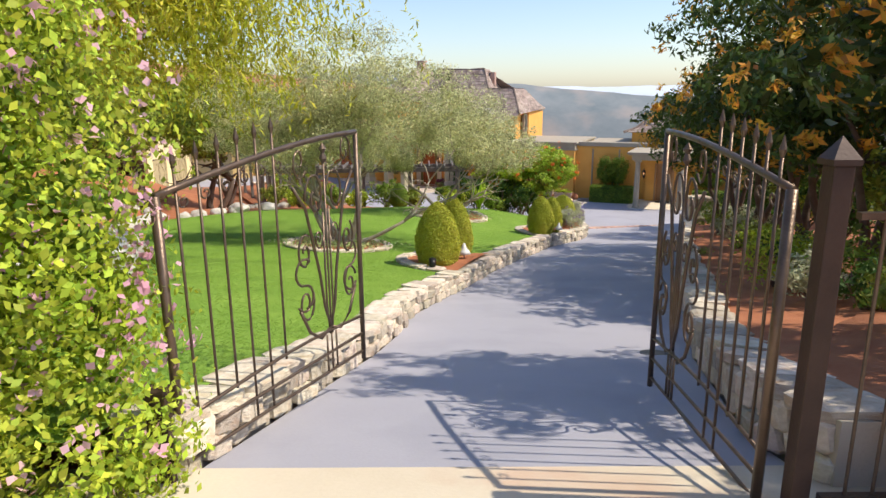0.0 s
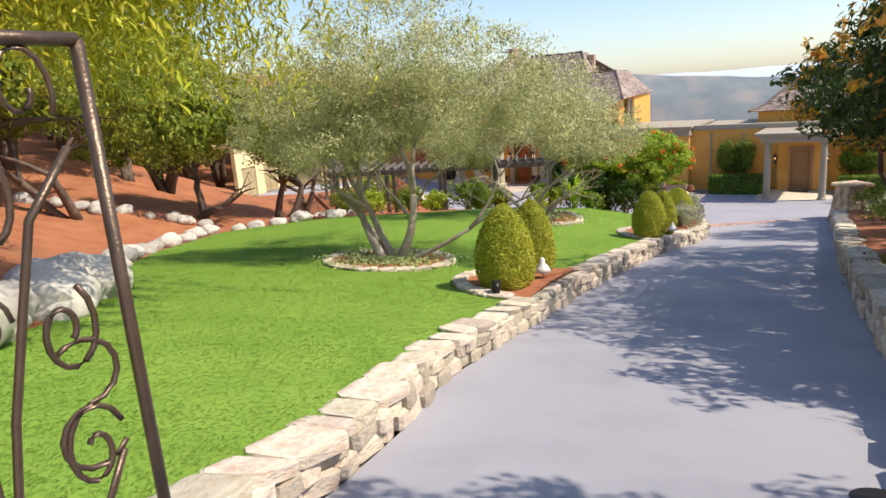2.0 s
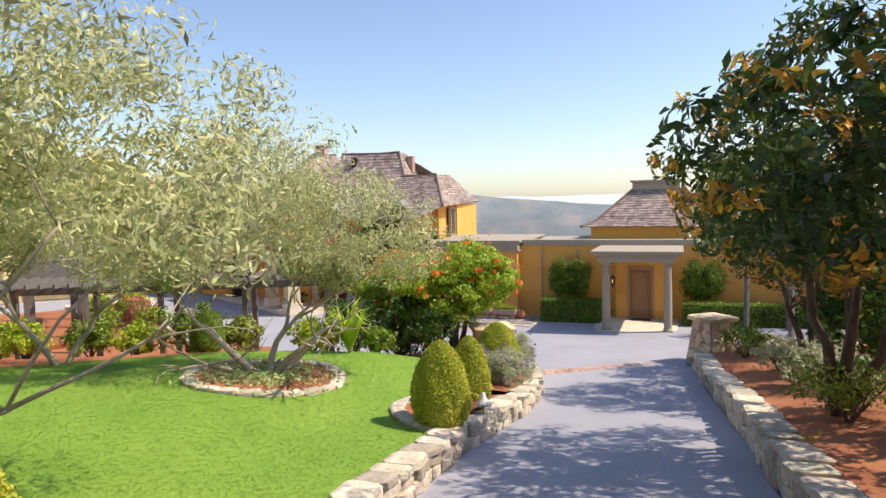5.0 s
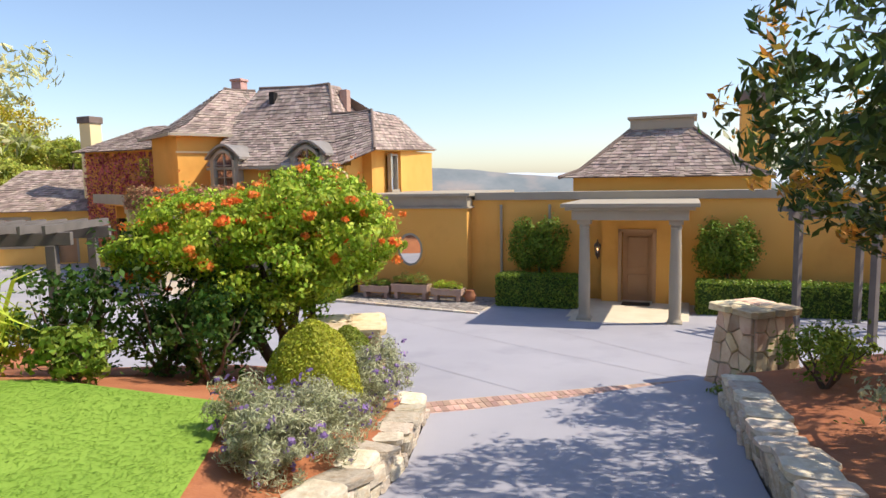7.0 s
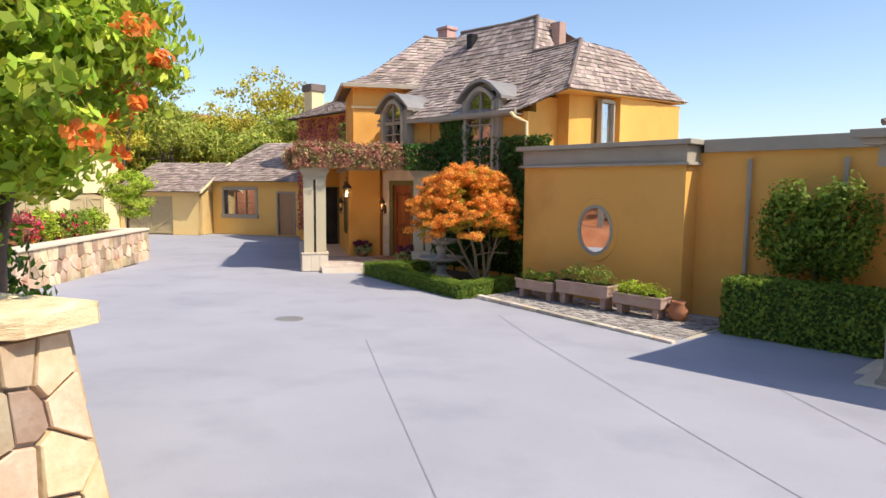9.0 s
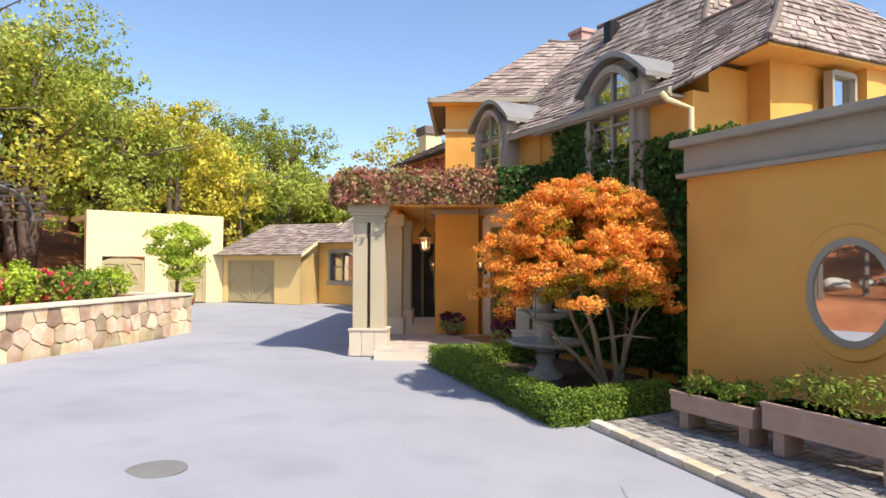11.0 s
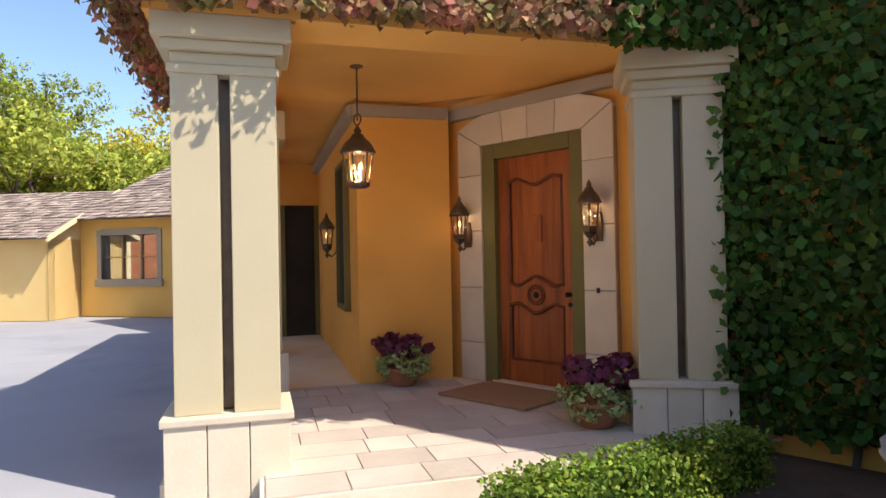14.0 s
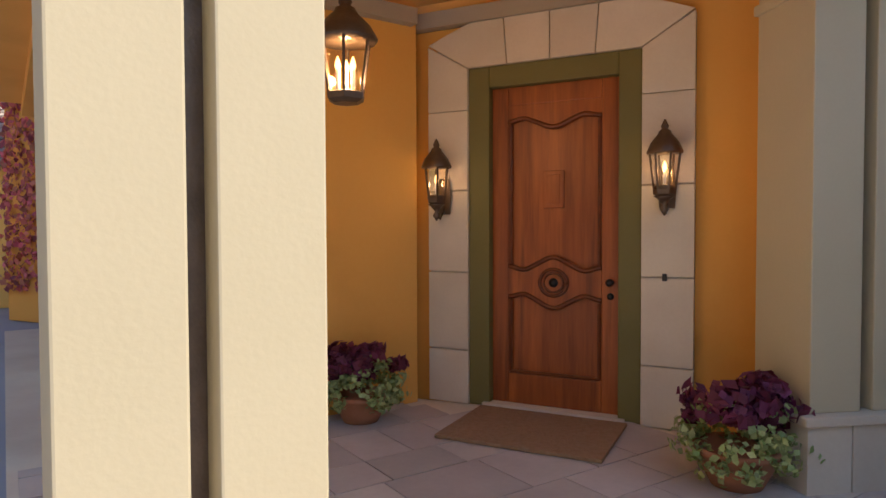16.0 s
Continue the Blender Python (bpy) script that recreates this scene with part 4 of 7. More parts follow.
part("door_frame", Geo().box(3.9, -0.03, 0.05, 4.0, 0.2, 2.25).box(4.9, -0.03, 0.05, 5.0, 0.2, 2.25).box(4.0, -0.03, 2.15, 4.9, 0.2, 2.25), M_TRIM, cot)

# ---- entrance porch ----
PM = pose(-2.07, 40.77, 0, 0, 0, 36)
HP = PM.inverted() @ HM


def hp(u, v):
    p = HP @ Vector((u, v, 0))
    return p.x, p.y


porch = thing("porch", "open entrance porch with paired cream piers and creeper-clad roof", "porch", PM)
floor_poly = [(-0.15, 0.0), (0.45, -0.02), (0.45, -0.5), (3.2, -0.5), (4.3, -0.1), (4.3, 0.4), (2.6, 2.8), (1.5, 2.8), (1.5, 9), (-0.15, 9)]
part("floor_slab", Geo().prism(floor_poly, -0.1, 0.135), M_LIME, porch)


def pier(x0, m=None):
    e = part("pier", Geo().box(x0, 0, 0.55, x0 + 0.29, 0.46, 2.78).box(x0 + 0.36, 0, 0.55, x0 + 0.65, 0.46, 2.78), M_PIER, porch, "cream stucco paired pier, its shaded slot filled dark", bevel=0.008, m=m)
    # Dark filler in iron colour, put in for the shade of the open slot.
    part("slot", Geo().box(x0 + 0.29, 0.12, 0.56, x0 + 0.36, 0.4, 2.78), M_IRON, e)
    part("capital", Geo().box(x0 - 0.02, -0.02, 2.72, x0 + 0.67, 0.48, 2.78).box(x0 - 0.05, -0.05, 2.86, x0 + 0.7, 0.51, 2.93).box(x0 - 0.1, -0.1, 2.93, x0 + 0.75, 0.56, 3.08).box(x0, 0, 2.78, x0 + 0.65, 0.46, 2.86), M_PIER, e, bevel=0.012)
    w = 0.77 / 3
    for k in range(3):
        part("plinth_block", Geo().box(x0 - 0.06 + k * w + 0.003, -0.06, 0, x0 - 0.06 + (k + 1) * w - 0.003, 0.54, 0.5), M_LIME, e, bevel=0.006)
    part("plinth_cap", Geo().box(x0 - 0.08, -0.08, 0.5, x0 + 0.73, 0.56, 0.55), M_LIME, e, bevel=0.01)
    return e


pier(-0.06)
pier(0.0, PM.inverted() @ pose(0.556, 42.72, 0, 0, 0, 10))
for y in (2.6, 5.2):
    p = part("pier", Geo().box(0.2, y, 0.55, 0.68, y + 0.5, 2.78), M_PIER, porch, bevel=0.008)
    part("plinth", Geo().box(0.14, y - 0.06, 0.1, 0.74, y + 0.56, 0.55), M_LIME, p, bevel=0.01)
    part("capital", Geo().box(0.14, y - 0.06, 2.78, 0.74, y + 0.56, 3.08), M_PIER, p, bevel=0.02)
dr = hp(2.6, 0.3)
part("roof_slab", Geo().prism([(-0.28, -0.12), (4.5, -0.12), (4.6, 0.6), (dr[0], dr[1] + 0.6), (1.6, 3.2), (1.6, 9), (-0.28, 9)], 3.25, 3.5), M_PLASTER, porch)
part("lintel", Geo().box(-0.2, -0.1, 3.08, 4.5, 0.35, 3.27).box(0.1, 0.35, 3.08, 0.6, 9, 3.27), M_PLASTER, porch)
part("fascia", Geo().box(-0.38, -0.22, 3.2, 4.6, -0.12, 3.6).box(-0.38, -0.12, 3.2, -0.28, 9, 3.6), M_TRIM, porch)
# walls round the door
part("wall", Geo().box(1.5, 2.7, 0.13, 2.56, 2.95, 3.3).box(1.5, 2.95, 0.13, 1.75, 9, 3.3), M_PLASTER, porch)
doorwall = part("door_wall", wall_holes(3.6, 3.3, 0.3, [(0.95, 1.95, 0, 2.6)]), M_PLASTER, porch, m=HP @ pose(-0.97, 0.0, 0))
part("wall", Geo().box(1.95, -0.3, 0.1, 2.63, 0.02, 3.3), M_PLASTER, porch, m=HP)
mould = Geo()
c1, c2 = hp(-0.97, -0.06), hp(2.1, -0.06)
for a, b in (((1.45, 2.66), (2.52, 2.66)), (c1, c2), ((1.45, 2.66), (1.45, 8))):
    d = Vector((b[0] - a[0], b[1] - a[1], 0)).normalized()
    s = Vector((d.y, -d.x, 0)) * 0.05
    mould.prism([(a[0] - s.x, a[1] - s.y), (a[0] + s.x, a[1] + s.y), (b[0] + s.x, b[1] + s.y), (b[0] - s.x, b[1] - s.y)], 3.08, 3.2)
part("crown_moulding", mould, M_TRIM, porch)
# limestone surround: jamb blocks and a shallow arch of voussoirs
surround = part("surround", Geo().box(-0.5, -0.055, 0.14, -0.17, 0, 2.9).box(1.13, -0.055, 0.14, 1.47, 0, 2.9), M_MORTAR, porch, "limestone block door surround", m=HP)
for x0, x1 in ((-0.51, -0.17), (1.13, 1.47)):
    for z0, z1 in ((0.14, 0.56), (0.565, 1.17), (1.175, 1.8), (1.805, 2.42)):
        part("stone_block", Geo().box(x0, -0.075, z0 + 0.003, x1, 0, z1 - 0.003), M_LIME, surround, bevel=0.006)
part("stone_block", Geo().slab([(-0.51, 2.424), (-0.17, 2.424), (-0.17, 2.735), (-0.51, 2.94)], -0.075, 0), M_LIME, surround, bevel=0.006)
part("stone_block", Geo().slab([(1.13, 2.424), (1.47, 2.424), (1.47, 2.94), (1.13, 2.735)], -0.075, 0), M_LIME, surround, bevel=0.006)
top = lambda x: 2.95 + 0.22 * (1 - ((x - 0.48) / 0.99) ** 2)
low_x, top_x = [-0.17, 0.15, 0.48, 0.81, 1.13], [-0.51, 0.12, 0.48, 0.84, 1.47]
for k in range(4):
    a, b, ta, tb = low_x[k] + 0.003, low_x[k + 1] - 0.003, top_x[k] + 0.003, top_x[k + 1] - 0.003
    arc = [(tb + (ta - tb) * i / 4, top(tb + (ta - tb) * i / 4)) for i in range(5)]
    part("voussoir", Geo().slab([(a, 2.742), (b, 2.742)] + arc, -0.075, 0), M_LIME, surround, bevel=0.006)
# door set back in an olive frame
fr = part("door_frame", Geo().box(-0.17, -0.05, 0.14, 0, 0.12, 2.74).box(0.97, -0.05, 0.14, 1.13, 0.12, 2.74).box(0, -0.05, 2.58, 0.97, 0.12, 2.74), M_OLIVEPAINT, porch, "olive painted door frame", bevel=0.01, m=HP)
part("threshold", Geo().box(-0.05, -0.08, 0.13, 1.02, 0.15, 0.17), M_LIME, fr)


def door_front():
    d = part("front_door", Geo().box(0.0, 0.05, 0.17, 0.97, 0.1, 2.58), M_WOOD, porch, "carved mahogany front door with shaped panels", m=HP)
    stile = Geo().box(0.0, 0.02, 0.17, 0.13, 0.05, 2.58).box(0.84, 0.02, 0.17, 0.97, 0.05, 2.58).box(0.13, 0.02, 0.17, 0.84, 0.05, 0.4).box(0.13, 0.02, 2.44, 0.84, 0.05, 2.58)
    part("stile", stile, M_WOOD, d, bevel=0.008)

    def wave(z, up):
        return [(0.13 + 0.71 * k / 24, z + up * (0.07 * math.exp(-(((k / 24 - 0.5) / 0.16) ** 2)) - 0.03 * math.exp(-((abs(k / 24 - 0.5) - 0.33) / 0.1) ** 2))) for k in range(25)]

    rail = wave(1.0, -1) + list(reversed(wave(1.21, 1)))
    part("lock_rail", Geo().slab(rail, 0.02, 0.05), M_WOOD, d)
    part("top_rail", Geo().slab(wave(2.33, -0.8) + [(0.84, 2.44), (0.13, 2.44)], 0.021, 0.05), M_WOOD, d)
    for line in (wave(0.985, -1), wave(1.225, 1), wave(2.315, -0.8)):
        part("moulding", Geo().tube([(x, 0.022, z) for x, z in line], 0.019, 6), M_WOODDARK, d, smooth=True)
    for x in (0.145, 0.825):
        part("moulding", Geo().tube([(x, 0.024, 1.24), (x, 0.024, 2.3)], 0.016, 6).tube([(x, 0.024, 0.42), (x, 0.024, 0.97)], 0.016, 6), M_WOODDARK, d)
    part("moulding", Geo().tube([(0.14, 0.024, 0.415), (0.83, 0.024, 0.415)], 0.013, 6), M_WOODDARK, d)
    part("speakeasy", Geo().box(0.40, 0.032, 1.66, 0.56, 0.052, 1.94).box(0.43, 0.026, 1.69, 0.53, 0.05, 1.91), M_WOOD, d, "small speakeasy panel", bevel=0.008)
    for r, t in ((0.105, 0.014), (0.075, 0.01)):
        part("medallion", Geo().tube([(0.485 + r * math.cos(2 * math.pi * k / 24), 0.018, 1.105 + r * 0.95 * math.sin(2 * math.pi * k / 24)) for k in range(25)], t, 6), M_WOODDARK, d, smooth=True)
    part("knocker", Geo().lathe([(0.035, -0.01), (0.035, 0.01), (0.015, 0.03)], n=14).turned(pose(0.485, 0.02, 1.105, 90)), M_BLACK, d, "dark metal door knocker", smooth=True)
    part("knob", Geo().lathe([(0.025, 0), (0.012, 0.02), (0.028, 0.045), (0.018, 0.065)], n=14).turned(pose(0.905, 0.02, 1.12, 90)), M_BLACK, d, "dark round door knob", smooth=True)
    part("deadbolt", Geo().lathe([(0.024, 0), (0.024, 0.012), (0.01, 0.02)], n=14).turned(pose(0.905, 0.02, 1.02, 90)), M_BLACK, d, smooth=True)


door_front()
part("doorbell", Geo().box(1.27, -0.085, 1.15, 1.30, -0.074, 1.2), M_BLACK, porch, "small dark doorbell", m=HP)
# floor of laid flags, each cut to the slab
r = random.Random(4)
y = -0.48
while y < 2.7:
    h = r.choice([0.34, 0.45, 0.5])
    x = -0.1 if y > 0 else 0.48
    while x < 4.2:
        w = r.choice([0.34, 0.5, 0.62])
        x2, y2 = min(x + w, 4.25), min(y + h, 2.7)
        lim = 4.25 if y2 < 0.3 else 4.25 - (y2 - 0.3) * 0.72
        if x2 > lim:
            x2 = lim
        if x2 - x > 0.12:
            part("flagstone", Geo().box(x + 0.005, y + 0.005, 0.135, x2 - 0.005, y2 - 0.005, 0.15 + r.uniform(0, 0.004)), M_FLAG, porch)
        x += w
    y += h
# creeper over the roof edge
clad("creeper", [((-0.36, -0.27, 3.08), (4.8, 0, 0), (0, 0, 0.55)), ((-0.38, 3, 3.08), (0, -3.25, 0), (0, 0, 0.55)), ((-0.36, -0.27, 3.6), (4.8, 0, 0), (0, 0.8, 0.1)), ((-0.36, -0.27, 3.6), (0.8, 0, 0), (0, 3.3, 0.1))], 24000, 0.08, M_VINE, porch, 21, 0.09, 0.75, 0.6, "creeper in green and dusty red leaf along the roof edge")
clad("ivy", [((2.9, -0.3, 3.05), (1.75, 0, 0), (0, 0, 0.75))], 4200, 0.1, M_IVY, porch, 23, 0.1, 0.8, 0.6)
ivywall = thing("ivy", "dense dark green ivy over the wall beside the porch", "ivy", HM)
clad("leaf_mass", [((2.55, -0.43, 0.2), (4.4, 0.0, 0), (0, 0, 3.7)), ((2.95, -0.2, 0.3), (0.02, -0.25, 0), (0, 0, 3.3)), ((6.95, -0.7, 0.5), (0.1, -0.9, 0), (0, 0, 2.4)), ((2.9, -0.48, 3.3), (1.2, 0, 0), (0, 0, 1.2))], 27000, 0.09, M_IVY, ivywall, 31, 0.07, 0.8, 0.6)

for k in range(6):
    u = 2.8 + 0.62 * k
    part("stem", Geo().tube([(u, -0.38, 0.0), (u + 0.12, -0.39, 0.8), (u - 0.05, -0.39, 1.7), (u + 0.15, -0.39, 3.0)], [0.03, 0.024, 0.018, 0.008], 6), M_BARKD, ivywall)

# ---- lamps ----
def lantern_geo(h=0.42, w=0.13, top=0.16):
    """Tapered six-sided lantern body: frame bars, roof, base."""
    bars, roof = Geo(), Geo()
    n = 6
    for k in range(n):
        a = 2 * math.pi * k / n
        bars.tube([(w * 0.7 * math.cos(a), w * 0.7 * math.sin(a), 0.0), (w * math.cos(a), w * math.sin(a), h * 0.55)], 0.008, 5)
    bars.lathe([(w * 0.75, -0.03), (w * 0.78, 0.0), (w * 0.6, 0.01)], n=6).lathe([(w * 0.5, -0.05), (w * 0.75, -0.03)], n=6)
    roof.lathe([(w * 1.2, h * 0.55), (w * 1.22, h * 0.58), (w * 0.95, h * 0.72), (w * 0.45, h * 0.86), (w * 0.4, h * 0.9), (w * 0.2, h * 0.93), (w * 0.28, h * 0.97), (w * 0.05, h * 1.08)], n=12)
    return bars, roof


def candle(parent, x=0.0, y=0.0, z=0.02, m=None):
    c = part("candle", Geo().lathe([(0.012, z), (0.012, z + 0.09)], x, y, 10), M_WHITE, parent, "white candle sleeve", m=m)
    part("bulb", Geo().lathe([(0.006, z + 0.09), (0.016, z + 0.115), (0.010, z + 0.145), (0.002, z + 0.165)], x, y, 10), M_FLAME, c, "warm glowing bulb", smooth=True)


lamp = thing("pendant_lantern", "hanging bronze porch lantern with three lit candle bulbs", "lantern", PM @ HP @ pose(-0.05, -1.87, 2.2))
bars, roof = lantern_geo(0.48, 0.135)
part("frame", bars, M_IRON, lamp)
part("roof", roof, M_IRON, lamp, smooth=True)
for k in range(3):
    candle(lamp, 0.045 * math.cos(2.1 * k), 0.045 * math.sin(2.1 * k))
gl = part("pane", Geo().lathe([(0.09, 0.0), (0.128, 0.26)], n=6), M_LANTERNGLASS, lamp)
gl.visible_shadow = False
part("chain", Geo().tube([(0, 0, 0.56), (0, 0, 1.06)], 0.008, 6).lathe([(0.06, 1.04), (0.06, 1.07)], n=14), M_IRON, lamp)
part("ring", Geo().tube([(0.05 * math.cos(2 * math.pi * k / 14), 0, 0.57 + 0.05 * math.sin(2 * math.pi * k / 14)) for k in range(15)], 0.008, 6), M_IRON, lamp)


def sconce(m):
    s = thing("wall_lantern", "bronze wall lantern with a lit candle bulb", "wall lantern", m, group="wall lanterns by the doors")
    bars, roof = lantern_geo(0.42, 0.095)
    part("frame", bars, M_IRON, s)
    part("roof", roof, M_IRON, s, smooth=True)
    candle(s)
    part("finial", Geo().lathe([(0.004, -0.17), (0.03, -0.13), (0.012, -0.1), (0.045, -0.06), (0.07, -0.045)], n=12), M_IRON, s, smooth=True)
    part("bracket", Geo().tube([(0, 0, -0.1), (0, 0.06, -0.15), (0, 0.12, -0.1), (0, 0.14, 0.0)], 0.011, 6).lathe([(0.07, 0), (0.07, 0.02), (0.03, 0.03)], n=14).turned(Matrix()), M_IRON, s, smooth=True)
    part("backplate", Geo().slab([(-0.05, -0.12), (0.05, -0.12), (0.06, 0.02), (0.04, 0.16), (-0.04, 0.16), (-0.06, 0.02)], 0.125, 0.145), M_IRON, s, bevel=0.006)
    g2 = part("pane", Geo().lathe([(0.066, 0.0), (0.09, 0.22)], n=6), M_LANTERNGLASS, s)
    g2.visible_shadow = False
    return s


first = sconce(HM @ pose(-0.36, -0.23, 1.74))
copy_thing(first, HM @ pose(1.3, -0.23, 1.76))
copy_thing(first, HM @ pose(15.45, -1.6, 1.6))
copy_thing(first, HM @ pose(17.75, -1.6, 1.6))
copy_thing(first, PM @ pose(1.35, 4.6, 1.7, 0, 0, -90))
# light of the lit bulbs
for name, m, watts in (("pendant_bulb_light", PM @ HP @ pose(-0.05, -1.87, 2.32), 11.0), ("sconce_bulb_light", HM @ pose(-0.36, -0.23, 1.87), 1.0), ("sconce_bulb_light", HM @ pose(1.3, -0.23, 1.89), 1.0)):
    b = new(name, bpy.data.lights.new(name, "POINT"))
    b.data.energy, b.data.color, b.data.shadow_soft_size = watts, (1.0, 0.62, 0.3), 0.03
    b.matrix_basis = m


# ---- porch furnishings ----
mat_ = thing("doormat", "thick brown coir doormat on the flagstones", "doormat", HM @ pose(-0.02, -0.95, 0.155), Geo().box(0, 0, 0, 1.08, 0.78, 0.025), M_MAT, bevel=0.006)


def flower_pot(x, y, s, seed):
    t = thing("flower_pot", "terracotta bowl of purple kale above trailing variegated leaves", "potted plant", pose(x, y, 0.152), group="pots by the front door")
    part("pot", Geo().lathe([(0.13 * s, 0), (0.17 * s, 0.08 * s), (0.21 * s, 0.17 * s), (0.225 * s, 0.18 * s), (0.22 * s, 0.21 * s), (0.19 * s, 0.2 * s)], n=22), M_TERRA, t, smooth=True)
    crown("trailing_foliage", [(0, 0, 0.24 * s, 0.3 * s, 0.3 * s, 0.2 * s)], 1500, 0.045, M_VARIEG, t, seed, 50, 0.25, 0.7, 0.7)
    crown("kale", [(-0.08 * s, 0, 0.44 * s, 0.22 * s, 0.2 * s, 0.12 * s), (0.14 * s, 0.04, 0.42 * s, 0.2 * s, 0.2 * s, 0.12 * s)], 900, 0.08, M_PURPLE, t, seed + 9, 26, 0.3, 0.7, 0.9)
    return t


flower_pot(-1.95, 43.9, 0.95, 3)
flower_pot(0.22, 42.8, 1.0, 7)

# ---- fountain ----
fx, fy = 2.3, 40.82
scal = lambda a, r, z: 0.05 * abs(math.cos(6 * a)) * (1 if r > 0.3 else 0)
ft = thing("fountain", "three-tiered scalloped cast-stone garden fountain", "fountain", pose(fx, fy, 0.02))
part("pedestal", Geo().lathe([(0.3, 0), (0.3, 0.08), (0.2, 0.12), (0.13, 0.25), (0.17, 0.36), (0.12, 0.42)], n=24), M_CAST, ft, smooth=True)
for r, z, lab in ((0.6, 0.46, "lower_bowl"), (0.44, 0.94, "middle_bowl"), (0.3, 1.36, "upper_bowl")):
    b = part(lab, Geo().lathe([(0.12, z), (r * 0.6, z + 0.04), (r * 0.95, z + 0.1), (r, z + 0.15), (r * 0.97, z + 0.165), (r * 0.88, z + 0.12), (r * 0.5, z + 0.08), (0.05, z + 0.07)], n=56, wave=scal), M_CAST, ft, smooth=True)
    part("stem", Geo().lathe([(0.15, z + 0.07), (0.18, z + 0.14), (0.1, z + 0.2), (0.14, z + 0.34), (0.17, z + 0.4), (0.1, z + 0.5)], n=20), M_CAST, b, smooth=True)
part("finial", Geo().lathe([(0.1, 1.6), (0.14, 1.68), (0.06, 1.78), (0.09, 1.84), (0.01, 1.95)], n=18), M_CAST, ft, smooth=True)

# ---- Japanese maple ----
M_BARKM = material("maple_bark", (0.26, 0.2, 0.12), (0.36, 0.29, 0.19), 6, 0.9, 0.4, 40)
mp = thing("maple_tree", "Japanese maple with a layered dome of orange autumn leaves", "tree", pose(3.66, 40.3, 0.0))
tips = [(-0.35 + 1.0 * math.cos(a), -0.3 + 0.95 * math.sin(a), 1.75 + 0.4 * math.sin(3 * a)) for a in np.arange(0, 6.2, 1.25)] + [(-0.3, 0, 2.6)]
part("trunk", limbs((-0.05, 0.05, -0.05), tips[::2], 0.05, 5, 0.15, 0.6, twigs=2).add(*(lambda g: (g.v, g.f))(limbs((0.1, -0.03, -0.05), tips[1::2], 0.042, 6, 0.15, 0.6, twigs=2))), M_BARKM, mp, smooth=True)
layers = []
r = random.Random(12)
for k in range(210):
    a, q = r.uniform(0, 6.28), r.random() ** 0.55
    top_z = 3.0 - 0.95 * q ** 2.6
    layers.append((-0.36 + 1.36 * q * math.cos(a), -0.35 + 1.3 * q * math.sin(a), top_z - r.random() ** 1.5 * (0.3 + 0.62 * q), 0.3, 0.3, 0.17))
crown("crown", layers, 140000, 0.048, M_MAPLE, mp, 41, 1100, 0.36, 0.6, 0.5, 0.8, 0.4)
low = [(x * 0.85, y * 0.85, z - 0.12, a, b, c) for x, y, z, a, b, c in layers[::2]]
crown("shaded_foliage", low, 45000, 0.05, M_MAPLEG, mp, 43, 500, 0.4, 0.4, 0.5, 0.6, 0.5)


# ---- clipped hedges ----
def hedge(u0, v0, u1, v1, h, w, m=HM, name="box_hedge", label="clipped dark green box hedge", dens=900, z0=0.0, size=0.05, mat=M_BOX, seed=1):
    L, yaw = math.dist((u0, v0), (u1, v1)), yaw_of((u0, v0), (u1, v1))
    e = thing(name, label, "hedge", m @ pose(u0, v0, z0, 0, 0, yaw), group="clipped hedges")
    # Solid core in a darker green than the leaves clad over it.
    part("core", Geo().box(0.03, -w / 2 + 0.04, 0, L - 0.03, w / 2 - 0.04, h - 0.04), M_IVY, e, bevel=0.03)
    f = [((0, -w / 2, 0), (L, 0, 0), (0, 0, h)), ((L, w / 2, 0), (-L, 0, 0), (0, 0, h)), ((0, -w / 2, h), (L, 0, 0), (0, w, 0)), ((0, w / 2, 0), (0, -w, 0), (0, 0, h)), ((L, -w / 2, 0), (0, w, 0), (0, 0, h))]
    area = 2 * L * h + L * w + 2 * w * h
    clad("leaf_mass", f, int(dens * area), size, mat, e, seed, 0.022, 0.7, 0.7)
    return e


hedge(2.3, -2.74, 7.1, -3.5, 0.36, 0.34, seed=2, dens=2400, size=0.034)
hedge(6.95, -3.3, 6.85, -1.75, 0.36, 0.34, seed=3, dens=2400, size=0.034)
hedge(2.48, -2.6, 2.95, -1.0, 0.35, 0.34, seed=4, dens=2400, size=0.034)
hedge(12.5, -2.15, 15.0, -2.15, 0.98, 0.85, seed=6, dens=800, size=0.07)
hedge(18.3, -2.15, 24.0, -2.15, 0.98, 0.85, seed=7, dens=500, size=0.07)
part("soil", Geo().prism([(2.5, -2.65), (7.0, -3.4), (6.9, -0.25), (2.8, -0.25)], 0.0, 0.035), M_MULCH, thing("planting_bed", "dark mulched bed inside the low hedge", "flower bed", HM, kind="structure"))


def wall_shrub(u, w, z0, h, seed):
    s = thing("wall_shrub", "squared evergreen shrub trained against the wall", "shrub", HM @ pose(u, -1.45, 0), group="shrubs on the long wall")
    part("trunk", Geo().tube([(0, 0, 0), (0.02, 0, z0 + 0.3)], 0.035), M_BARKD, s)
    crown("crown", [(-w * 0.27, -0.05, z0 + h * 0.5, w * 0.3, 0.3, h * 0.5), (w * 0.22, -0.05, z0 + h * 0.52, w * 0.32, 0.3, h * 0.52), (0, -0.05, z0 + h * 0.35, w * 0.46, 0.3, h * 0.36)], 8500, 0.085, M_BOX, s, seed, 240, 0.3, 0.6, 0.6)


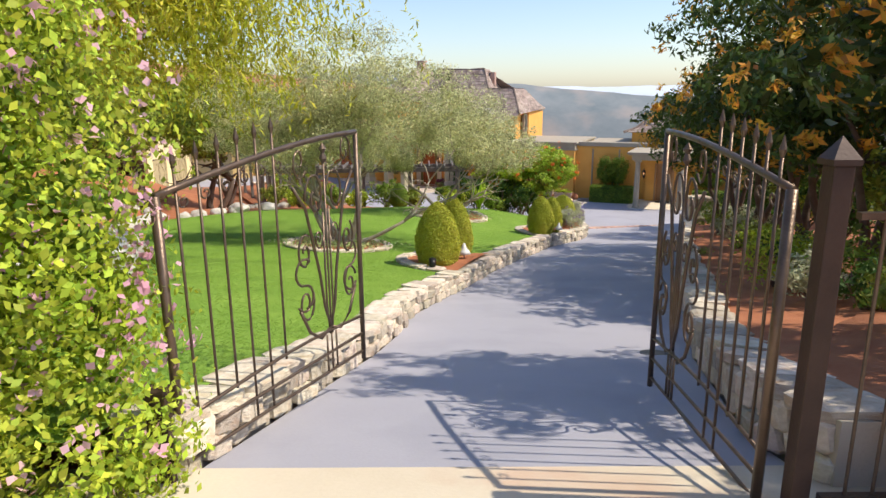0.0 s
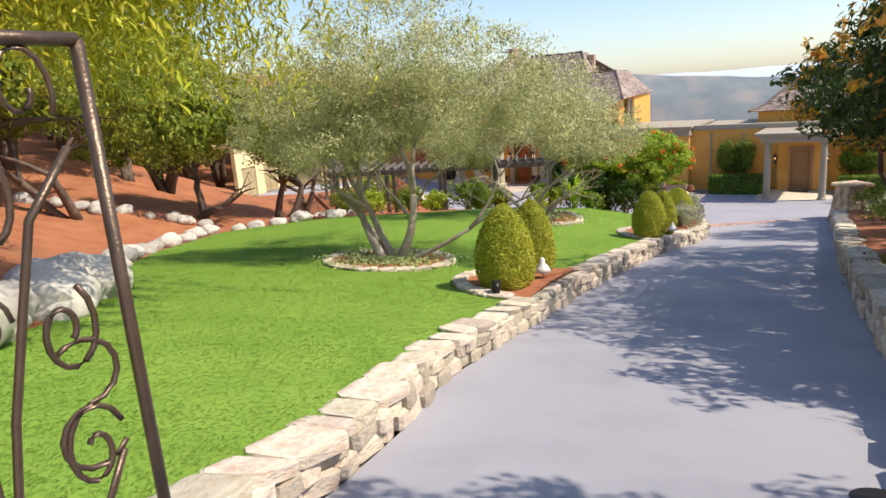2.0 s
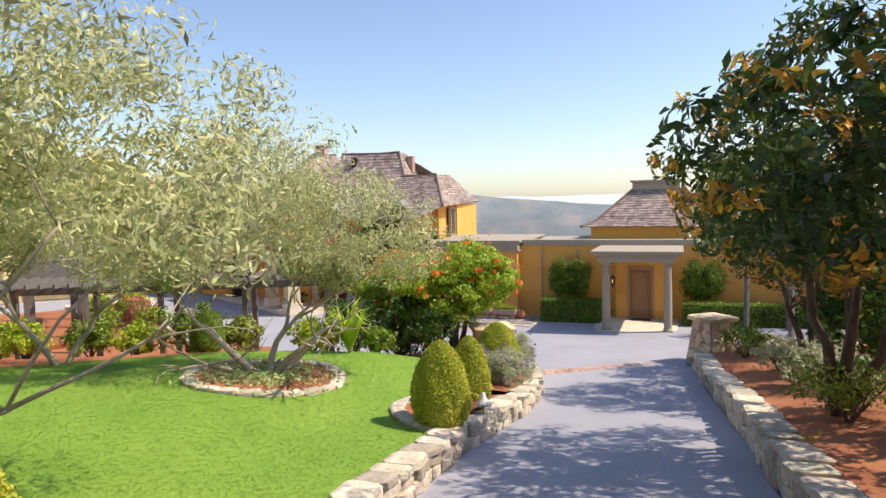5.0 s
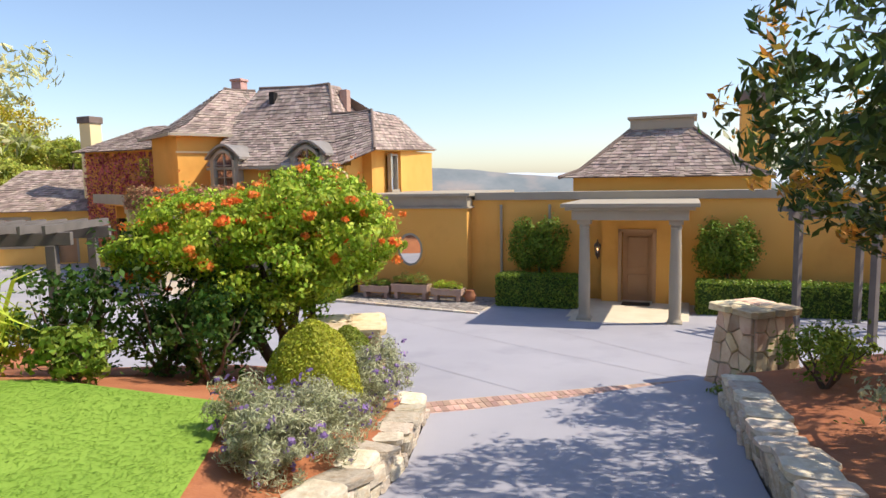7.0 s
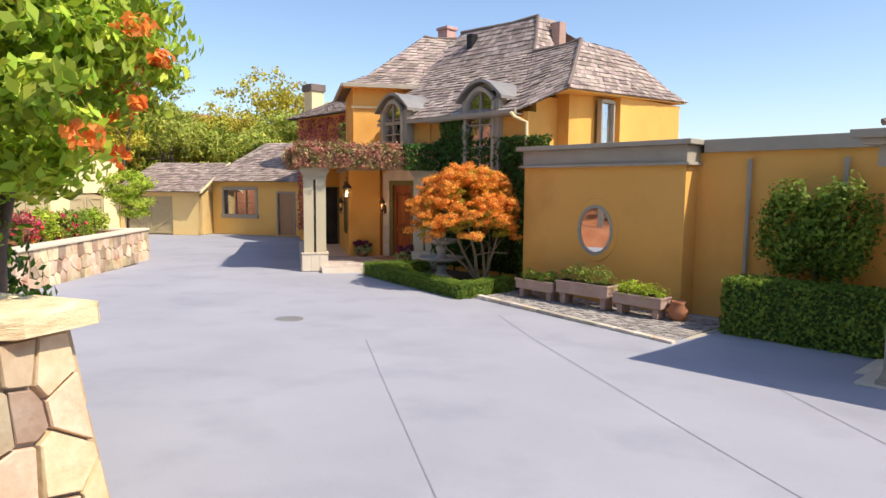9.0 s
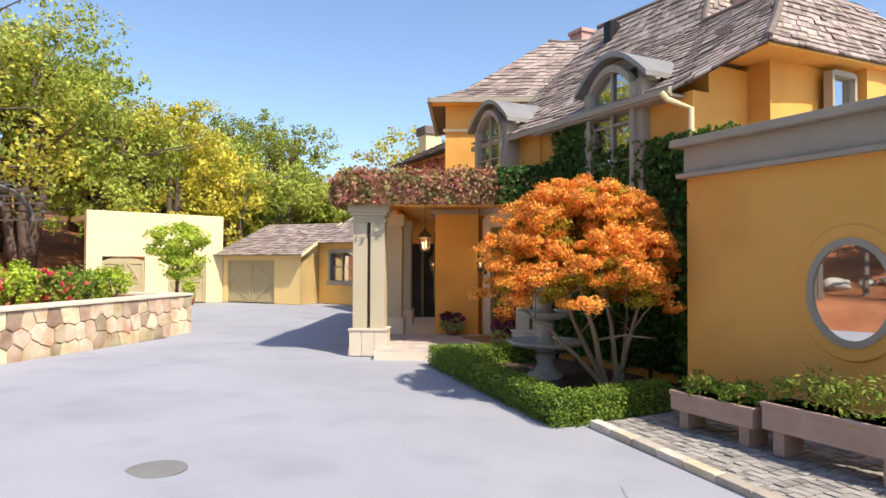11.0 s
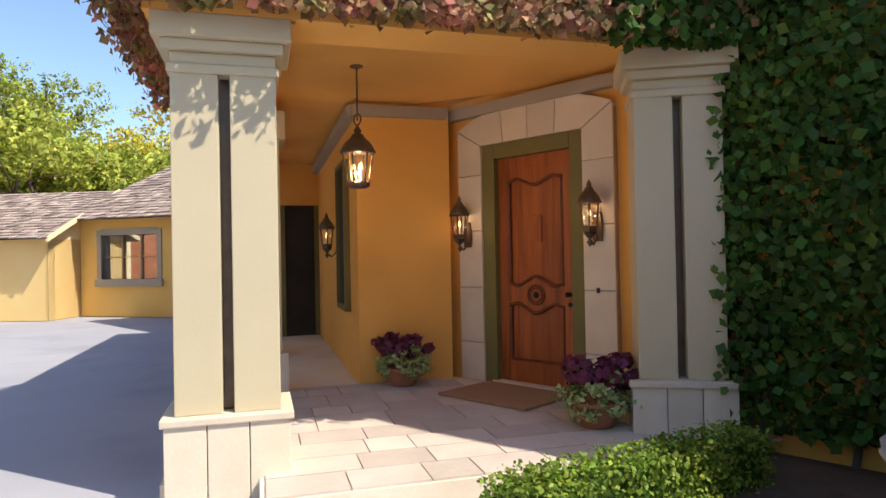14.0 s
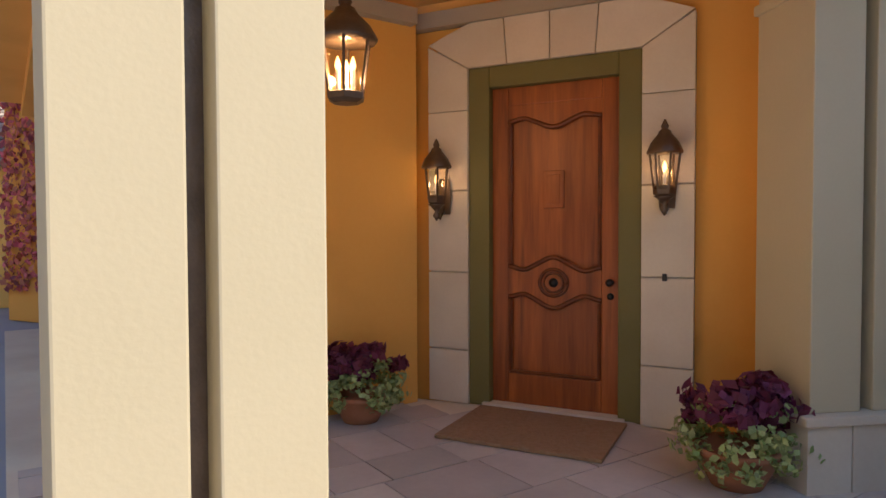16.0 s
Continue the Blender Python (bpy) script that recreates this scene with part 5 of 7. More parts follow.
wall_shrub(13.6, 1.7, 1.05, 1.6, 51)
wall_shrub(19.1, 1.5, 1.0, 1.6, 52)


# ---- troughs on the cobbled strip ----
strip = thing("cobbled_strip", "strip of grey granite cobbles with a raised kerb", "paving", HM, kind="structure")
part("bed", Geo().prism([(7.2, -3.2), (12.4, -4.0), (12.4, -1.45), (7.2, -1.62)], -0.05, 0.035), M_MORTAR, strip)
cob = Geo()
r = random.Random(3)
x = 7.24
while x < 12.3:
    y = -3.0 - (x - 6.6) * 0.155
    while y < -1.72:
        cob.box(x + 0.006, y + 0.006, 0.0, x + 0.1, y + 0.1, 0.05 + r.uniform(0, 0.016))
        y += 0.108
    x += 0.108
part("cobble", cob, M_COB, strip)["kind"] = "stuff"
for k in range(13):
    a, b = 7.2 + k * 0.4, 7.2 + (k + 1) * 0.4 - 0.01
    ya, yb = -3.08 - (a - 6.6) * 0.155, -3.08 - (b - 6.6) * 0.155
    part("kerb_stone", Geo().prism([(a, ya - 0.08), (b, yb - 0.08), (b, yb + 0.06), (a, ya + 0.06)], -0.05, 0.09), M_STONE, strip, bevel=0.012)


def trough(u, w, h, z, seed, mat, tall):
    t = thing("stone_trough", "weathered pinkish stone trough on feet, planted with greens", "planter", HM @ pose(u, -2.35, 0.06), group="troughs under the oval window")
    part("basin", Geo().box(0, -0.2, z, w, 0.2, z + h).box(-0.015, -0.215, z + h - 0.05, w + 0.015, 0.215, z + h), M_TROUGH, t, bevel=0.015)
    for x in (0.14, w - 0.14):
        part("foot", Geo().box(x - 0.06, -0.15, 0, x + 0.06, 0.15, z), M_TROUGH, t, bevel=0.015)
    crown("planting", [(w * 0.28, 0, z + h + tall * 0.3, w * 0.3, 0.22, tall * 0.6), (w * 0.72, 0, z + h + tall * 0.25, w * 0.3, 0.22, tall * 0.6)], 1500, 0.06, mat, t, seed, 60, 0.35, 0.6, 0.35, 0.9)


M_TROUGH = material("pink_stone", (0.40, 0.27, 0.22), (0.52, 0.38, 0.31), 4, 0.9, 0.3, 40)
trough(7.75, 1.05, 0.22, 0.2, 61, M_BOX, 0.25)
trough(8.9, 1.28, 0.27, 0.24, 62, M_TREE, 0.4)
trough(10.3, 1.05, 0.22, 0.2, 63, M_BRIGHT, 0.28)
thing("urn", "small round terracotta urn beside the troughs", "urn", HM @ pose(11.55, -2.25, 0.05), Geo().lathe([(0.09, 0), (0.18, 0.1), (0.2, 0.22), (0.12, 0.34), (0.15, 0.38), (0.13, 0.37)], n=20), M_TERRA, smooth=True)
thing("drain_cover", "round dark metal drain cover in the court", "drain cover", pose(2.0, 34.4, float(drive_z(34.4)) + 0.004), Geo().lathe([(0.26, 0), (0.26, 0.006), (0.22, 0.007)], n=26), M_LEAD)
thing("doormat", "small dark doormat at the side door", "doormat", HM @ pose(16.2, -2.0, 0.132), Geo().box(0, 0, 0, 0.8, 0.5, 0.02), M_BLACK, bevel=0.005)

# Window face is one near-black sheet, painted as the unlit room.
pw = part("passage_window", Geo().box(1.47, 3.4, 0.95, 1.5, 4.15, 2.65), M_ROOMSHADE, porch, "tall narrow window in the passage wall")
for y in (3.34, 4.15):
    part("frame", Geo().box(1.43, y, 0.9, 1.5, y + 0.06, 2.7), M_OLIVEPAINT, pw)
for z in (0.89, 2.65):
    part("frame", Geo().box(1.43, 3.34, z, 1.5, 4.21, z + 0.06), M_OLIVEPAINT, pw)
# glazed door closing the covered passage, its glass a near-black sheet for shade
part("wall", Geo().box(0.25, 7.6, 2.5, 1.5, 7.8, 3.3), M_PLASTER, porch)
pd = part("passage_door", Geo().box(0.25, 7.64, 0.13, 1.5, 7.7, 2.5), M_ROOMSHADE, porch, "dark glazed door at the end of the passage")
for x in (0.25, 0.82, 1.42):
    part("stile", Geo().box(x, 7.6, 0.13, x + 0.08, 7.64, 2.5), M_OLIVEPAINT, pd)

# ---- stones ----
def lump(seed, mat, rough=0.12):
    """A worn block one metre across, centred at its base."""
    r = random.Random(seed)
    bm = bmesh.new()
    bmesh.ops.create_cube(bm, size=1.0)
    for v in bm.verts:
        v.co += Vector((r.uniform(-1, 1), r.uniform(-1, 1), r.uniform(-1, 1))) * rough
    bmesh.ops.bevel(bm, geom=bm.edges[:], offset=0.14, segments=1, affect="EDGES", profile=0.5)
    for v in bm.verts:
        v.co.z += 0.5
    me = bpy.data.meshes.new("stone")
    bm.to_mesh(me)
    bm.free()
    me.materials.append(mat)
    return me


def rock(seed, mat):
    r = random.Random(seed)
    bm = bmesh.new()
    bmesh.ops.create_icosphere(bm, subdivisions=3, radius=0.5)
    o = Vector((r.uniform(0, 50), r.uniform(0, 50), 0))
    for v in bm.verts:
        n = noise.fractal(v.co * 2.2 + o, 1.0, 2.0, 3)
        v.co *= 1 + 0.28 * n
        v.co.z = max(v.co.z, -0.3) + 0.3
    me = bpy.data.meshes.new("rock")
    bm.to_mesh(me)
    bm.free()
    me.materials.append(mat)
    me.polygons.foreach_set("use_smooth", [k % 3 > 0 for k in range(len(me.polygons))])
    return me


LUMPS = [lump(k, M_STONE) for k in range(8)]
GOLD = [lump(k + 20, M_STONEGOLD, 0.05) for k in range(8)]


def stone_wall(name, label, edge, ys, side, height, deep=0.36, seed=1):
    """A low dry-laid wall along a drive edge: a mortar core, two courses of face stones and broad cap stones."""
    r = random.Random(seed)
    core = Geo()
    for y0, y1 in zip(ys, ys[1:]):
        x0, x1 = float(edge(y0)), float(edge(y1))
        z0, z1 = float(drive_z(y0)), float(drive_z(y1))
        a, b = 0.06 * side, deep * 0.9 * side
        h0, h1 = height(y0) - 0.05, height(y1) - 0.05
        core.add([(x0 + a, y0, z0 - 0.2), (x1 + a, y1, z1 - 0.2), (x1 + b, y1, z1 - 0.2), (x0 + b, y0, z0 - 0.2), (x0 + a, y0, z0 + h0), (x1 + a, y1, z1 + h1), (x1 + b, y1, z1 + h1), (x0 + b, y0, z0 + h0)], [(0, 3, 2, 1), (4, 5, 6, 7), (0, 1, 5, 4), (1, 2, 6, 5), (2, 3, 7, 6), (3, 0, 4, 7)])
    w = thing(name, label, "stone wall", geo=core, mat=M_MORTAR, kind="structure")
    for course in range(3):
        y = ys[0]
        while y < ys[-1] - 0.1:
            ln = r.uniform(0.2, 0.42) if course < 2 else r.uniform(0.3, 0.55)
            ym = y + ln / 2
            x, x2 = float(edge(y)), float(edge(y + ln))
            yaw = math.degrees(math.atan2(ln, x2 - x))
            h = height(ym)
            tall = 0.5 * (h - 0.07) if course < 2 else 0.1
            z = float(drive_z(ym)) + (course * tall if course < 2 else h - 0.08) - 0.01
            d = 0.24 if course < 2 else deep
            off = (d * 0.5 - 0.01 + r.uniform(-0.03, 0.03)) * side
            slope_ = math.degrees(math.atan2(float(drive_z(y + ln) - drive_z(y)), math.hypot(ln, x2 - x)))
            m = pose((x + x2) / 2 + off, ym, z, 0, 0, yaw) @ pose(0, 0, 0, r.uniform(-4, 4), -slope_ + r.uniform(-4, 4), r.uniform(-5, 5))
            o = part("stone", r.choice(LUMPS), None, w)
            o.matrix_basis = m @ Matrix.Diagonal((math.hypot(ln, x2 - x) * 0.97, d, tall * r.uniform(0.95, 1.2), 1))
            y += ln
    return w


left_h = lambda y: float(np.interp(y, [1.2, 5, 10, 16, 21, 25.5], [0.36, 0.35, 0.37, 0.4, 0.4, 0.34]))
stone_wall("retaining_wall", "low fieldstone retaining wall along the lawn", lambda y: interp(y, LEFT_X), np.arange(1.25, 26.4, 0.5), -1, left_h, 0.4, 1)
right_h = lambda y: float(np.interp(y, [2.7, 8, 20, 26.5], [0.42, 0.5, 0.5, 0.45]))
stone_wall("retaining_wall", "low fieldstone wall along the shaded planting bed", lambda y: interp(y, RIGHT_X), np.arange(1.1, 26.6, 0.5), 1, right_h, 0.42, 2)


def rubble(parent, quad, n, depth, mat, seed):
    """Fitted stones of irregular outline over a four-sided face (low left, low right, top right, top left), proud of it."""
    r = random.Random(seed)
    a, b, c, d = quad
    nrm = (b - a).cross(d - a).normalized()
    wide, tall = (b - a).length, (d - a).length
    rows = max(2, round(math.sqrt(n * tall / wide)))
    cols = max(2, round(n / rows))
    seeds = [((i + 0.5 + (0.2 if j % 2 else -0.2) + r.uniform(-0.42, 0.42)) / cols * wide, (j + 0.5 + r.uniform(-0.24, 0.24)) / rows * tall) for j in range(rows) for i in range(cols)]
    for i, (sx, sy) in enumerate(seeds):
        poly = [(0, 0), (wide, 0), (wide, tall), (0, tall)]
        for j, (ox, oy) in enumerate(seeds):
            if i == j or abs(ox - sx) > wide * 3 / cols:
                continue
            mx, my, dx, dy = (sx + ox) / 2, (sy + oy) / 2, ox - sx, oy - sy
            side = [(x - mx) * dx + (y - my) * dy for x, y in poly]
            nxt = []
            for k in range(len(poly)):
                (x0, y0), (x1, y1), s0, s1 = poly[k], poly[(k + 1) % len(poly)], side[k], side[(k + 1) % len(poly)]
                if s0 <= 0:
                    nxt.append((x0, y0))
                if s0 * s1 < 0:
                    t = s0 / (s0 - s1)
                    nxt.append((x0 + (x1 - x0) * t, y0 + (y1 - y0) * t))
            poly = nxt
            if len(poly) < 3:
                break
        if len(poly) < 3:
            continue
        cx, cy = sum(x for x, _ in poly) / len(poly), sum(y for _, y in poly) / len(poly)
        size = max(math.hypot(x - cx, y - cy) for x, y in poly)
        out_, g = depth * r.uniform(0.75, 1.2), Geo()
        m = len(poly)
        for gap, lift in ((0.008, -0.01), (0.010, out_ * 0.7), (0.017, out_)):
            f = max(0.2, 1 - gap / max(size * 0.6, 0.03))
            for x, y in poly:
                u, v_ = (cx + (x - cx) * f) / wide, (cy + (y - cy) * f) / tall
                g.v.append(tuple(a.lerp(b, u).lerp(d.lerp(c, u), v_) + nrm * (lift + (r.uniform(-0.006, 0.006) if lift > 0 else 0))))
        g.f = [tuple(range(2 * m, 3 * m))] + [(q * m + k, q * m + (k + 1) % m, (q + 1) * m + (k + 1) % m, (q + 1) * m + k) for q in range(2) for k in range(m)]
        part("stone", g, mat, parent)


def gate_pier(name, x, y, z, w, d, h, yaw, seed):
    """A battered pier of squared golden stone with a thick flag cap."""
    r = random.Random(seed)
    p = thing(name, "battered golden fieldstone pier with a flagstone cap", "stone pier", pose(x, y, z, 0, 0, yaw), group="piers at the court entrance")
    bat = 0.16
    core = [(-w / 2 - bat + 0.05, -d / 2 - bat + 0.05), (w / 2 + bat - 0.05, -d / 2 - bat + 0.05), (w / 2 + bat - 0.05, d / 2 + bat - 0.05), (-w / 2 - bat + 0.05, d / 2 + bat - 0.05)]
    c2 = [(px * (w - 0.1) / (w + 2 * bat - 0.1), py * (d - 0.1) / (d + 2 * bat - 0.1)) for px, py in core]
    part("core", Geo().add([(*q, -0.3) for q in core] + [(*q, h - 0.12) for q in c2], [(3, 2, 1, 0), (4, 5, 6, 7), (0, 1, 5, 4), (1, 2, 6, 5), (2, 3, 7, 6), (3, 0, 4, 7)]), M_MORTAR, p)
    for k in range(4):
        (px, py), (qx, qy) = core[k], core[(k + 1) % 4]
        (tx, ty), (ux, uy) = c2[k], c2[(k + 1) % 4]
        rubble(p, (Vector((px, py, -0.15)), Vector((qx, qy, -0.15)), Vector((ux, uy, h - 0.13)), Vector((tx, ty, h - 0.13))), 22, 0.05, M_STONEGOLD, seed * 10 + k)
    for i in range(2):
        for j in range(2):
            cw, cd = (w + 0.22) / 2, (d + 0.22) / 2
            st = part("cap_stone", r.choice(GOLD), None, p)
            st.matrix_basis = pose((i - 0.5) * cw, (j - 0.5) * cd, h - 0.13) @ Matrix.Diagonal((cw - 0.01, cd - 0.01, 0.14, 1))
    return p


gate_pier("gate_pier", 5.66, 26.6, 0.55, 0.9, 0.9, 1.35, 2, 5)
gate_pier("gate_pier", 12.2, 27.3, 0.45, 0.8, 0.85, 1.36, 14, 9)

# brick band across the mouth of the court
band = thing("brick_band", "flush band of weathered red brick across the drive", "paving", kind="structure")
a, b = Vector((6.4, 26.45, 0)), Vector((11.6, 27.45, 0))
yaw = yaw_of(a, b)
bg = Geo().box(0, -0.36, 0, (b - a).length, 0.36, 0.012)
part("mortar", bg, M_MORTAR, band, m=pose(a.x, a.y, 0.535, 0, math.degrees(0.02), yaw))
brick = mesh_of(Geo().box(0.004, 0.004, 0, 0.096, 0.216, 0.016), M_BRICK)
for k in range(52):
    for j in range(3):
        part("brick", brick, None, band, m=pose(a.x, a.y, 0.537, 0, math.degrees(0.02), yaw) @ pose(k * 0.1, -0.34 + j * 0.226, 0))

# boulders along the lawn's far edge and up the bank
ROCKS = [rock(k, M_BOULDER) for k in range(6)]
r = random.Random(8)


def boulder(x, y, s, flat=0.65):
    o = thing("boulder", "pale lichened boulder at the edge of the mulch", "boulder", geo=r.choice(ROCKS), group="boulders round the lawn")
    o.matrix_basis = pose(x, y, float(land_z(np.array(x), np.array(y))) - 0.04, 0, 0, r.uniform(0, 360)) @ Matrix.Diagonal((s, s * r.uniform(0.7, 1), s * flat, 1))


for y in np.arange(4.0, 22.5, 0.62):
    if 12.2 < y < 12.8:
        continue
    boulder(float(interp(y, LAWN_L)) - 0.3 + r.uniform(-0.2, 0.2), float(y), r.uniform(0.5, 0.95) * (1.5 if y < 10 else 1.0))
for k in range(11):
    boulder(-9.6 - 0.55 * k + r.uniform(-0.2, 0.2), 20.6 - 0.35 * k + r.uniform(-0.3, 0.3), r.uniform(0.45, 0.8))
for k in range(9):
    boulder(-6.2 - 0.5 * k + r.uniform(-0.2, 0.2), 24.2 + 0.5 * k + r.uniform(-0.3, 0.3), r.uniform(0.4, 0.9))

# ---- tree rings and clipped cones ----
def ring_bed(x, y, rad, seed):
    r = random.Random(seed)
    e = thing("tree_ring", "ring of pale edging stones round an olive tree", "edging", kind="structure")
    n = int(2 * math.pi * rad / 0.34)
    for k in range(n):
        a = 2 * math.pi * k / n
        px, py = x + rad * math.cos(a), y + rad * math.sin(a)
        o = part("stone", r.choice(LUMPS), None, e)
        o.matrix_basis = pose(px, py, float(lawn_z(px, py)) - 0.02, 0, 0, math.degrees(a) + 90 + r.uniform(-8, 8)) @ Matrix.Diagonal((0.33, 0.2, 0.09, 1))
    pts = [(x, y, float(lawn_z(x, y)) + 0.06)] + [(x + rad * math.cos(2 * math.pi * k / 24), y + rad * math.sin(2 * math.pi * k / 24), float(lawn_z(x + rad * math.cos(2 * math.pi * k / 24), y + rad * math.sin(2 * math.pi * k / 24))) + 0.03) for k in range(24)]
    part("soil", Geo().add(pts, [(0, 1 + k, 1 + (k + 1) % 24) for k in range(24)]), M_SOIL, e)
    p = np.array([(x, y, float(lawn_z(x, y)) + 0.1)]) + rng.normal(size=(1800, 3)) * np.array([rad * 0.42, rad * 0.42, 0.04])
    p[:, 2] = lawn_z(p[:, 0], p[:, 1]) + 0.06 + 0.05 * rng.random(len(p))
    v, q = leaves(p, np.tile([0.0, 0, 1], (len(p), 1)), 0.085, seed, 0.6, 0.6)
    c = thing("ground_cover", "silvery ground cover inside the tree ring", "ground cover", geo=arr_mesh(v, q, M_VARIEG), kind="stuff")


def olive(x, y, s, seed, stems, blob, n):
    z = float(lawn_z(x, y))
    t = thing("olive_tree", "old multi-stemmed olive tree with silvery green foliage", "olive tree", pose(x, y, z), group="olive trees on the lawn")
    wood, ends = grow([((bx * s, by * s, -0.1), d, ln * s * 1.1, rad * s * 0.72) for bx, by, d, ln, rad in stems], 3, seed, 0.5, 0.22)
    part("trunk", wood, M_BARK, t, smooth=True)
    tufts = [(e.x, e.y, e.z + 0.1, 0.5 * s, 0.5 * s, 0.36 * s) for e in ends if e.z > 2.1 * s]
    crown("crown", [(a, b, c + 0.3, d, e, f * 0.95) for a, b, c, d, e, f in blob], int(n * 1.7), 0.088, M_OLIVE, t, seed, 620, 0.2, 0.5, 0.27, 1.0, 0.3)
    crown("sprays", tufts, int(n * 1.1), 0.088, M_OLIVE, t, seed + 4, 420, 0.5, 0.4, 0.27, 1.0, 0.5)
    return t


O1, O2 = (-2.05, 13.9), (0.75, 21.0)
ring_bed(*O1, 1.25, 3)
ring_bed(*O2, 1.3, 4)
olive(*O1, 1.0, 71, [(-0.1, 0.0, (-0.55, 0.1, 1.0), 1.35, 0.15), (0.05, 0.08, (-0.1, 0.3, 1.0), 1.2, 0.13), (0.12, -0.03, (0.55, 0.1, 1.0), 1.4, 0.15), (0.2, 0.02, (1.3, -0.1, 0.75), 1.5, 0.085), (-0.05, 0.12, (-0.5, 0.8, 1.0), 1.2, 0.1)], [(-1.5, 0.2, 3.3, 1.75, 1.7, 1.2), (0.2, 0.3, 3.9, 1.9, 1.9, 1.3), (1.9, 0.4, 3.3, 1.8, 1.8, 1.1), (3.1, 1.3, 2.7, 1.5, 1.5, 0.9), (0.3, 2.2, 3.2, 1.8, 1.7, 1.1), (-2.4, 0.6, 2.5, 1.0, 1.3, 0.8)], 26000)
olive(*O2, 0.8, 73, [(-0.1, 0.0, (-0.7, 0.1, 1.0), 1.15, 0.15), (0.05, 0.05, (0.0, 0.2, 1.0), 1.1, 0.13), (0.12, -0.03, (0.6, 0.0, 1.0), 1.2, 0.14), (0.15, 0.1, (1.0, 0.4, 0.8), 1.2, 0.1), (-0.15, 0.05, (-1.2, 0.0, 0.9), 1.1, 0.1)], [(-1.6, 0.2, 2.5, 1.5, 1.5, 1.1), (0.0, 0.2, 3.0, 1.7, 1.7, 1.15), (1.5, 0.3, 2.5, 1.5, 1.6, 1.1), (2.4, 0.6, 2.0, 1.0, 1.1, 0.9), (-2.5, 0.4, 2.0, 1.0, 1.1, 0.9), (0.3, 1.7, 2.5, 1.6, 1.4, 1.0)], 21000)
O3 = (-3.6, 22.6)
olive(*O3, 0.8, 75, [(0.0, 0.0, (-0.5, 0, 1), 1.4, 0.13), (0.1, 0.1, (0.6, 0.2, 1), 1.4, 0.12)], [(-0.9, 0.2, 2.5, 1.3, 1.3, 1.0), (0.6, 0.2, 2.6, 1.3, 1.3, 1.0)], 9000)


def cone(x, y, h, w, seed, mat=M_CONE, z=None, name="topiary_cone", label="egg-shaped golden green clipped cypress"):
    z = float(lawn_z(x, y)) if z is None else z
    t = thing(name, label, "topiary", pose(x, y, z - 0.02), group="clipped cones by the drive")
    prof = [(0.30, 0.0), (0.44, 0.12), (0.5, 0.3), (0.485, 0.48), (0.4, 0.68), (0.27, 0.85), (0.12, 0.96), (0.02, 1.0)]
    part("core", Geo().lathe([(a * w * 0.9, b * h * 0.97) for a, b in prof], n=20), mat, t, smooth=True)
    rr = np.random.default_rng(seed)
    n = int(13000 * h * w)
    b = rr.random(n) ** 0.8
    a = rr.uniform(0, 6.283, n)
    rad = np.interp(b, [q[1] for q in prof], [q[0] for q in prof]) * w * (1 + 0.03 * np.sin(5 * a + 9 * b)) + rr.normal(size=n) * 0.012
    p = np.stack([rad * np.cos(a), rad * np.sin(a), b * h], 1)
    nr = np.stack([np.cos(a), np.sin(a), 0.6 + 0 * a], 1)
    v, q = leaves(p, nr, 0.036, seed, 0.55, 0.8)
    part("leaf_mass", arr_mesh(v, q, mat), mat, t)
    return t


cone(0.48, 11.35, 1.4, 0.92, 81)
cone(0.86, 12.75, 1.4, 0.8, 82)
cone(3.72, 18.7, 1.3, 0.85, 83)
cone(4.3, 20.1, 1.25, 0.7, 84)
cone(5.45, 24.4, 1.15, 1.05, 86, M_CONE, name="clipped_shrub", label="dense rounded green clipped shrub")
cone(5.75, 25.5, 1.0, 0.75, 87, M_TREE, name="clipped_shrub", label="dense rounded green clipped shrub")
for x, y, w, d in ((0.62, 11.9, 1.5, 2.6), (3.85, 19.4, 1.2, 2.2)):
    e = thing("edged_bed", "mulched bed edged with pale flat stones under clipped cones", "flower bed", kind="structure")
    n = 40
    pts = [(x - w * 0.62 * math.sin(math.pi * k / n) ** 0.6 - 0.02, y - d / 2 + d * k / n) for k in range(n + 1)]
    top = [(px, py, float(lawn_z(px, py)) + 0.03) for px, py in pts] + [(float(interp(py, LEFT_X)) - 0.12, py, float(lawn_z(px, py)) + 0.03) for px, py in reversed(pts)]
    part("soil", Geo().add(top, [(k, k + 1, 2 * n - k, 2 * n + 1 - k) for k in range(n)]), M_SOIL, e)
    for k in range(0, n, 2):
        (x0, y0), (x1, y1) = pts[k], pts[k + 2]
        o = part("stone", r.choice(LUMPS), None, e)
        o.matrix_basis = pose((x0 + x1) / 2, (y0 + y1) / 2, float(lawn_z(x0, y0)) - 0.02, 0, 0, yaw_of((x0, y0), (x1, y1))) @ Matrix.Diagonal((max(math.dist((x0, y0), (x1, y1)) * 1.05, 0.15), 0.22, 0.1, 1))


def path_light(x, y, z, big=1.0):
    t = thing("path_light", "white bell-shaped garden path light on a stake", "path light", pose(x, y, z))
    part("stake", Geo().tube([(0, 0, -0.1), (0, 0, 0.26 * big)], 0.012), M_LEAD, t)
    part("shade", Geo().lathe([(0.15 * big, 0.22 * big), (0.11 * big, 0.29 * big), (0.05 * big, 0.36 * big), (0.035 * big, 0.44 * big), (0.01, 0.46 * big)], n=18), M_WHITE, t, smooth=True)


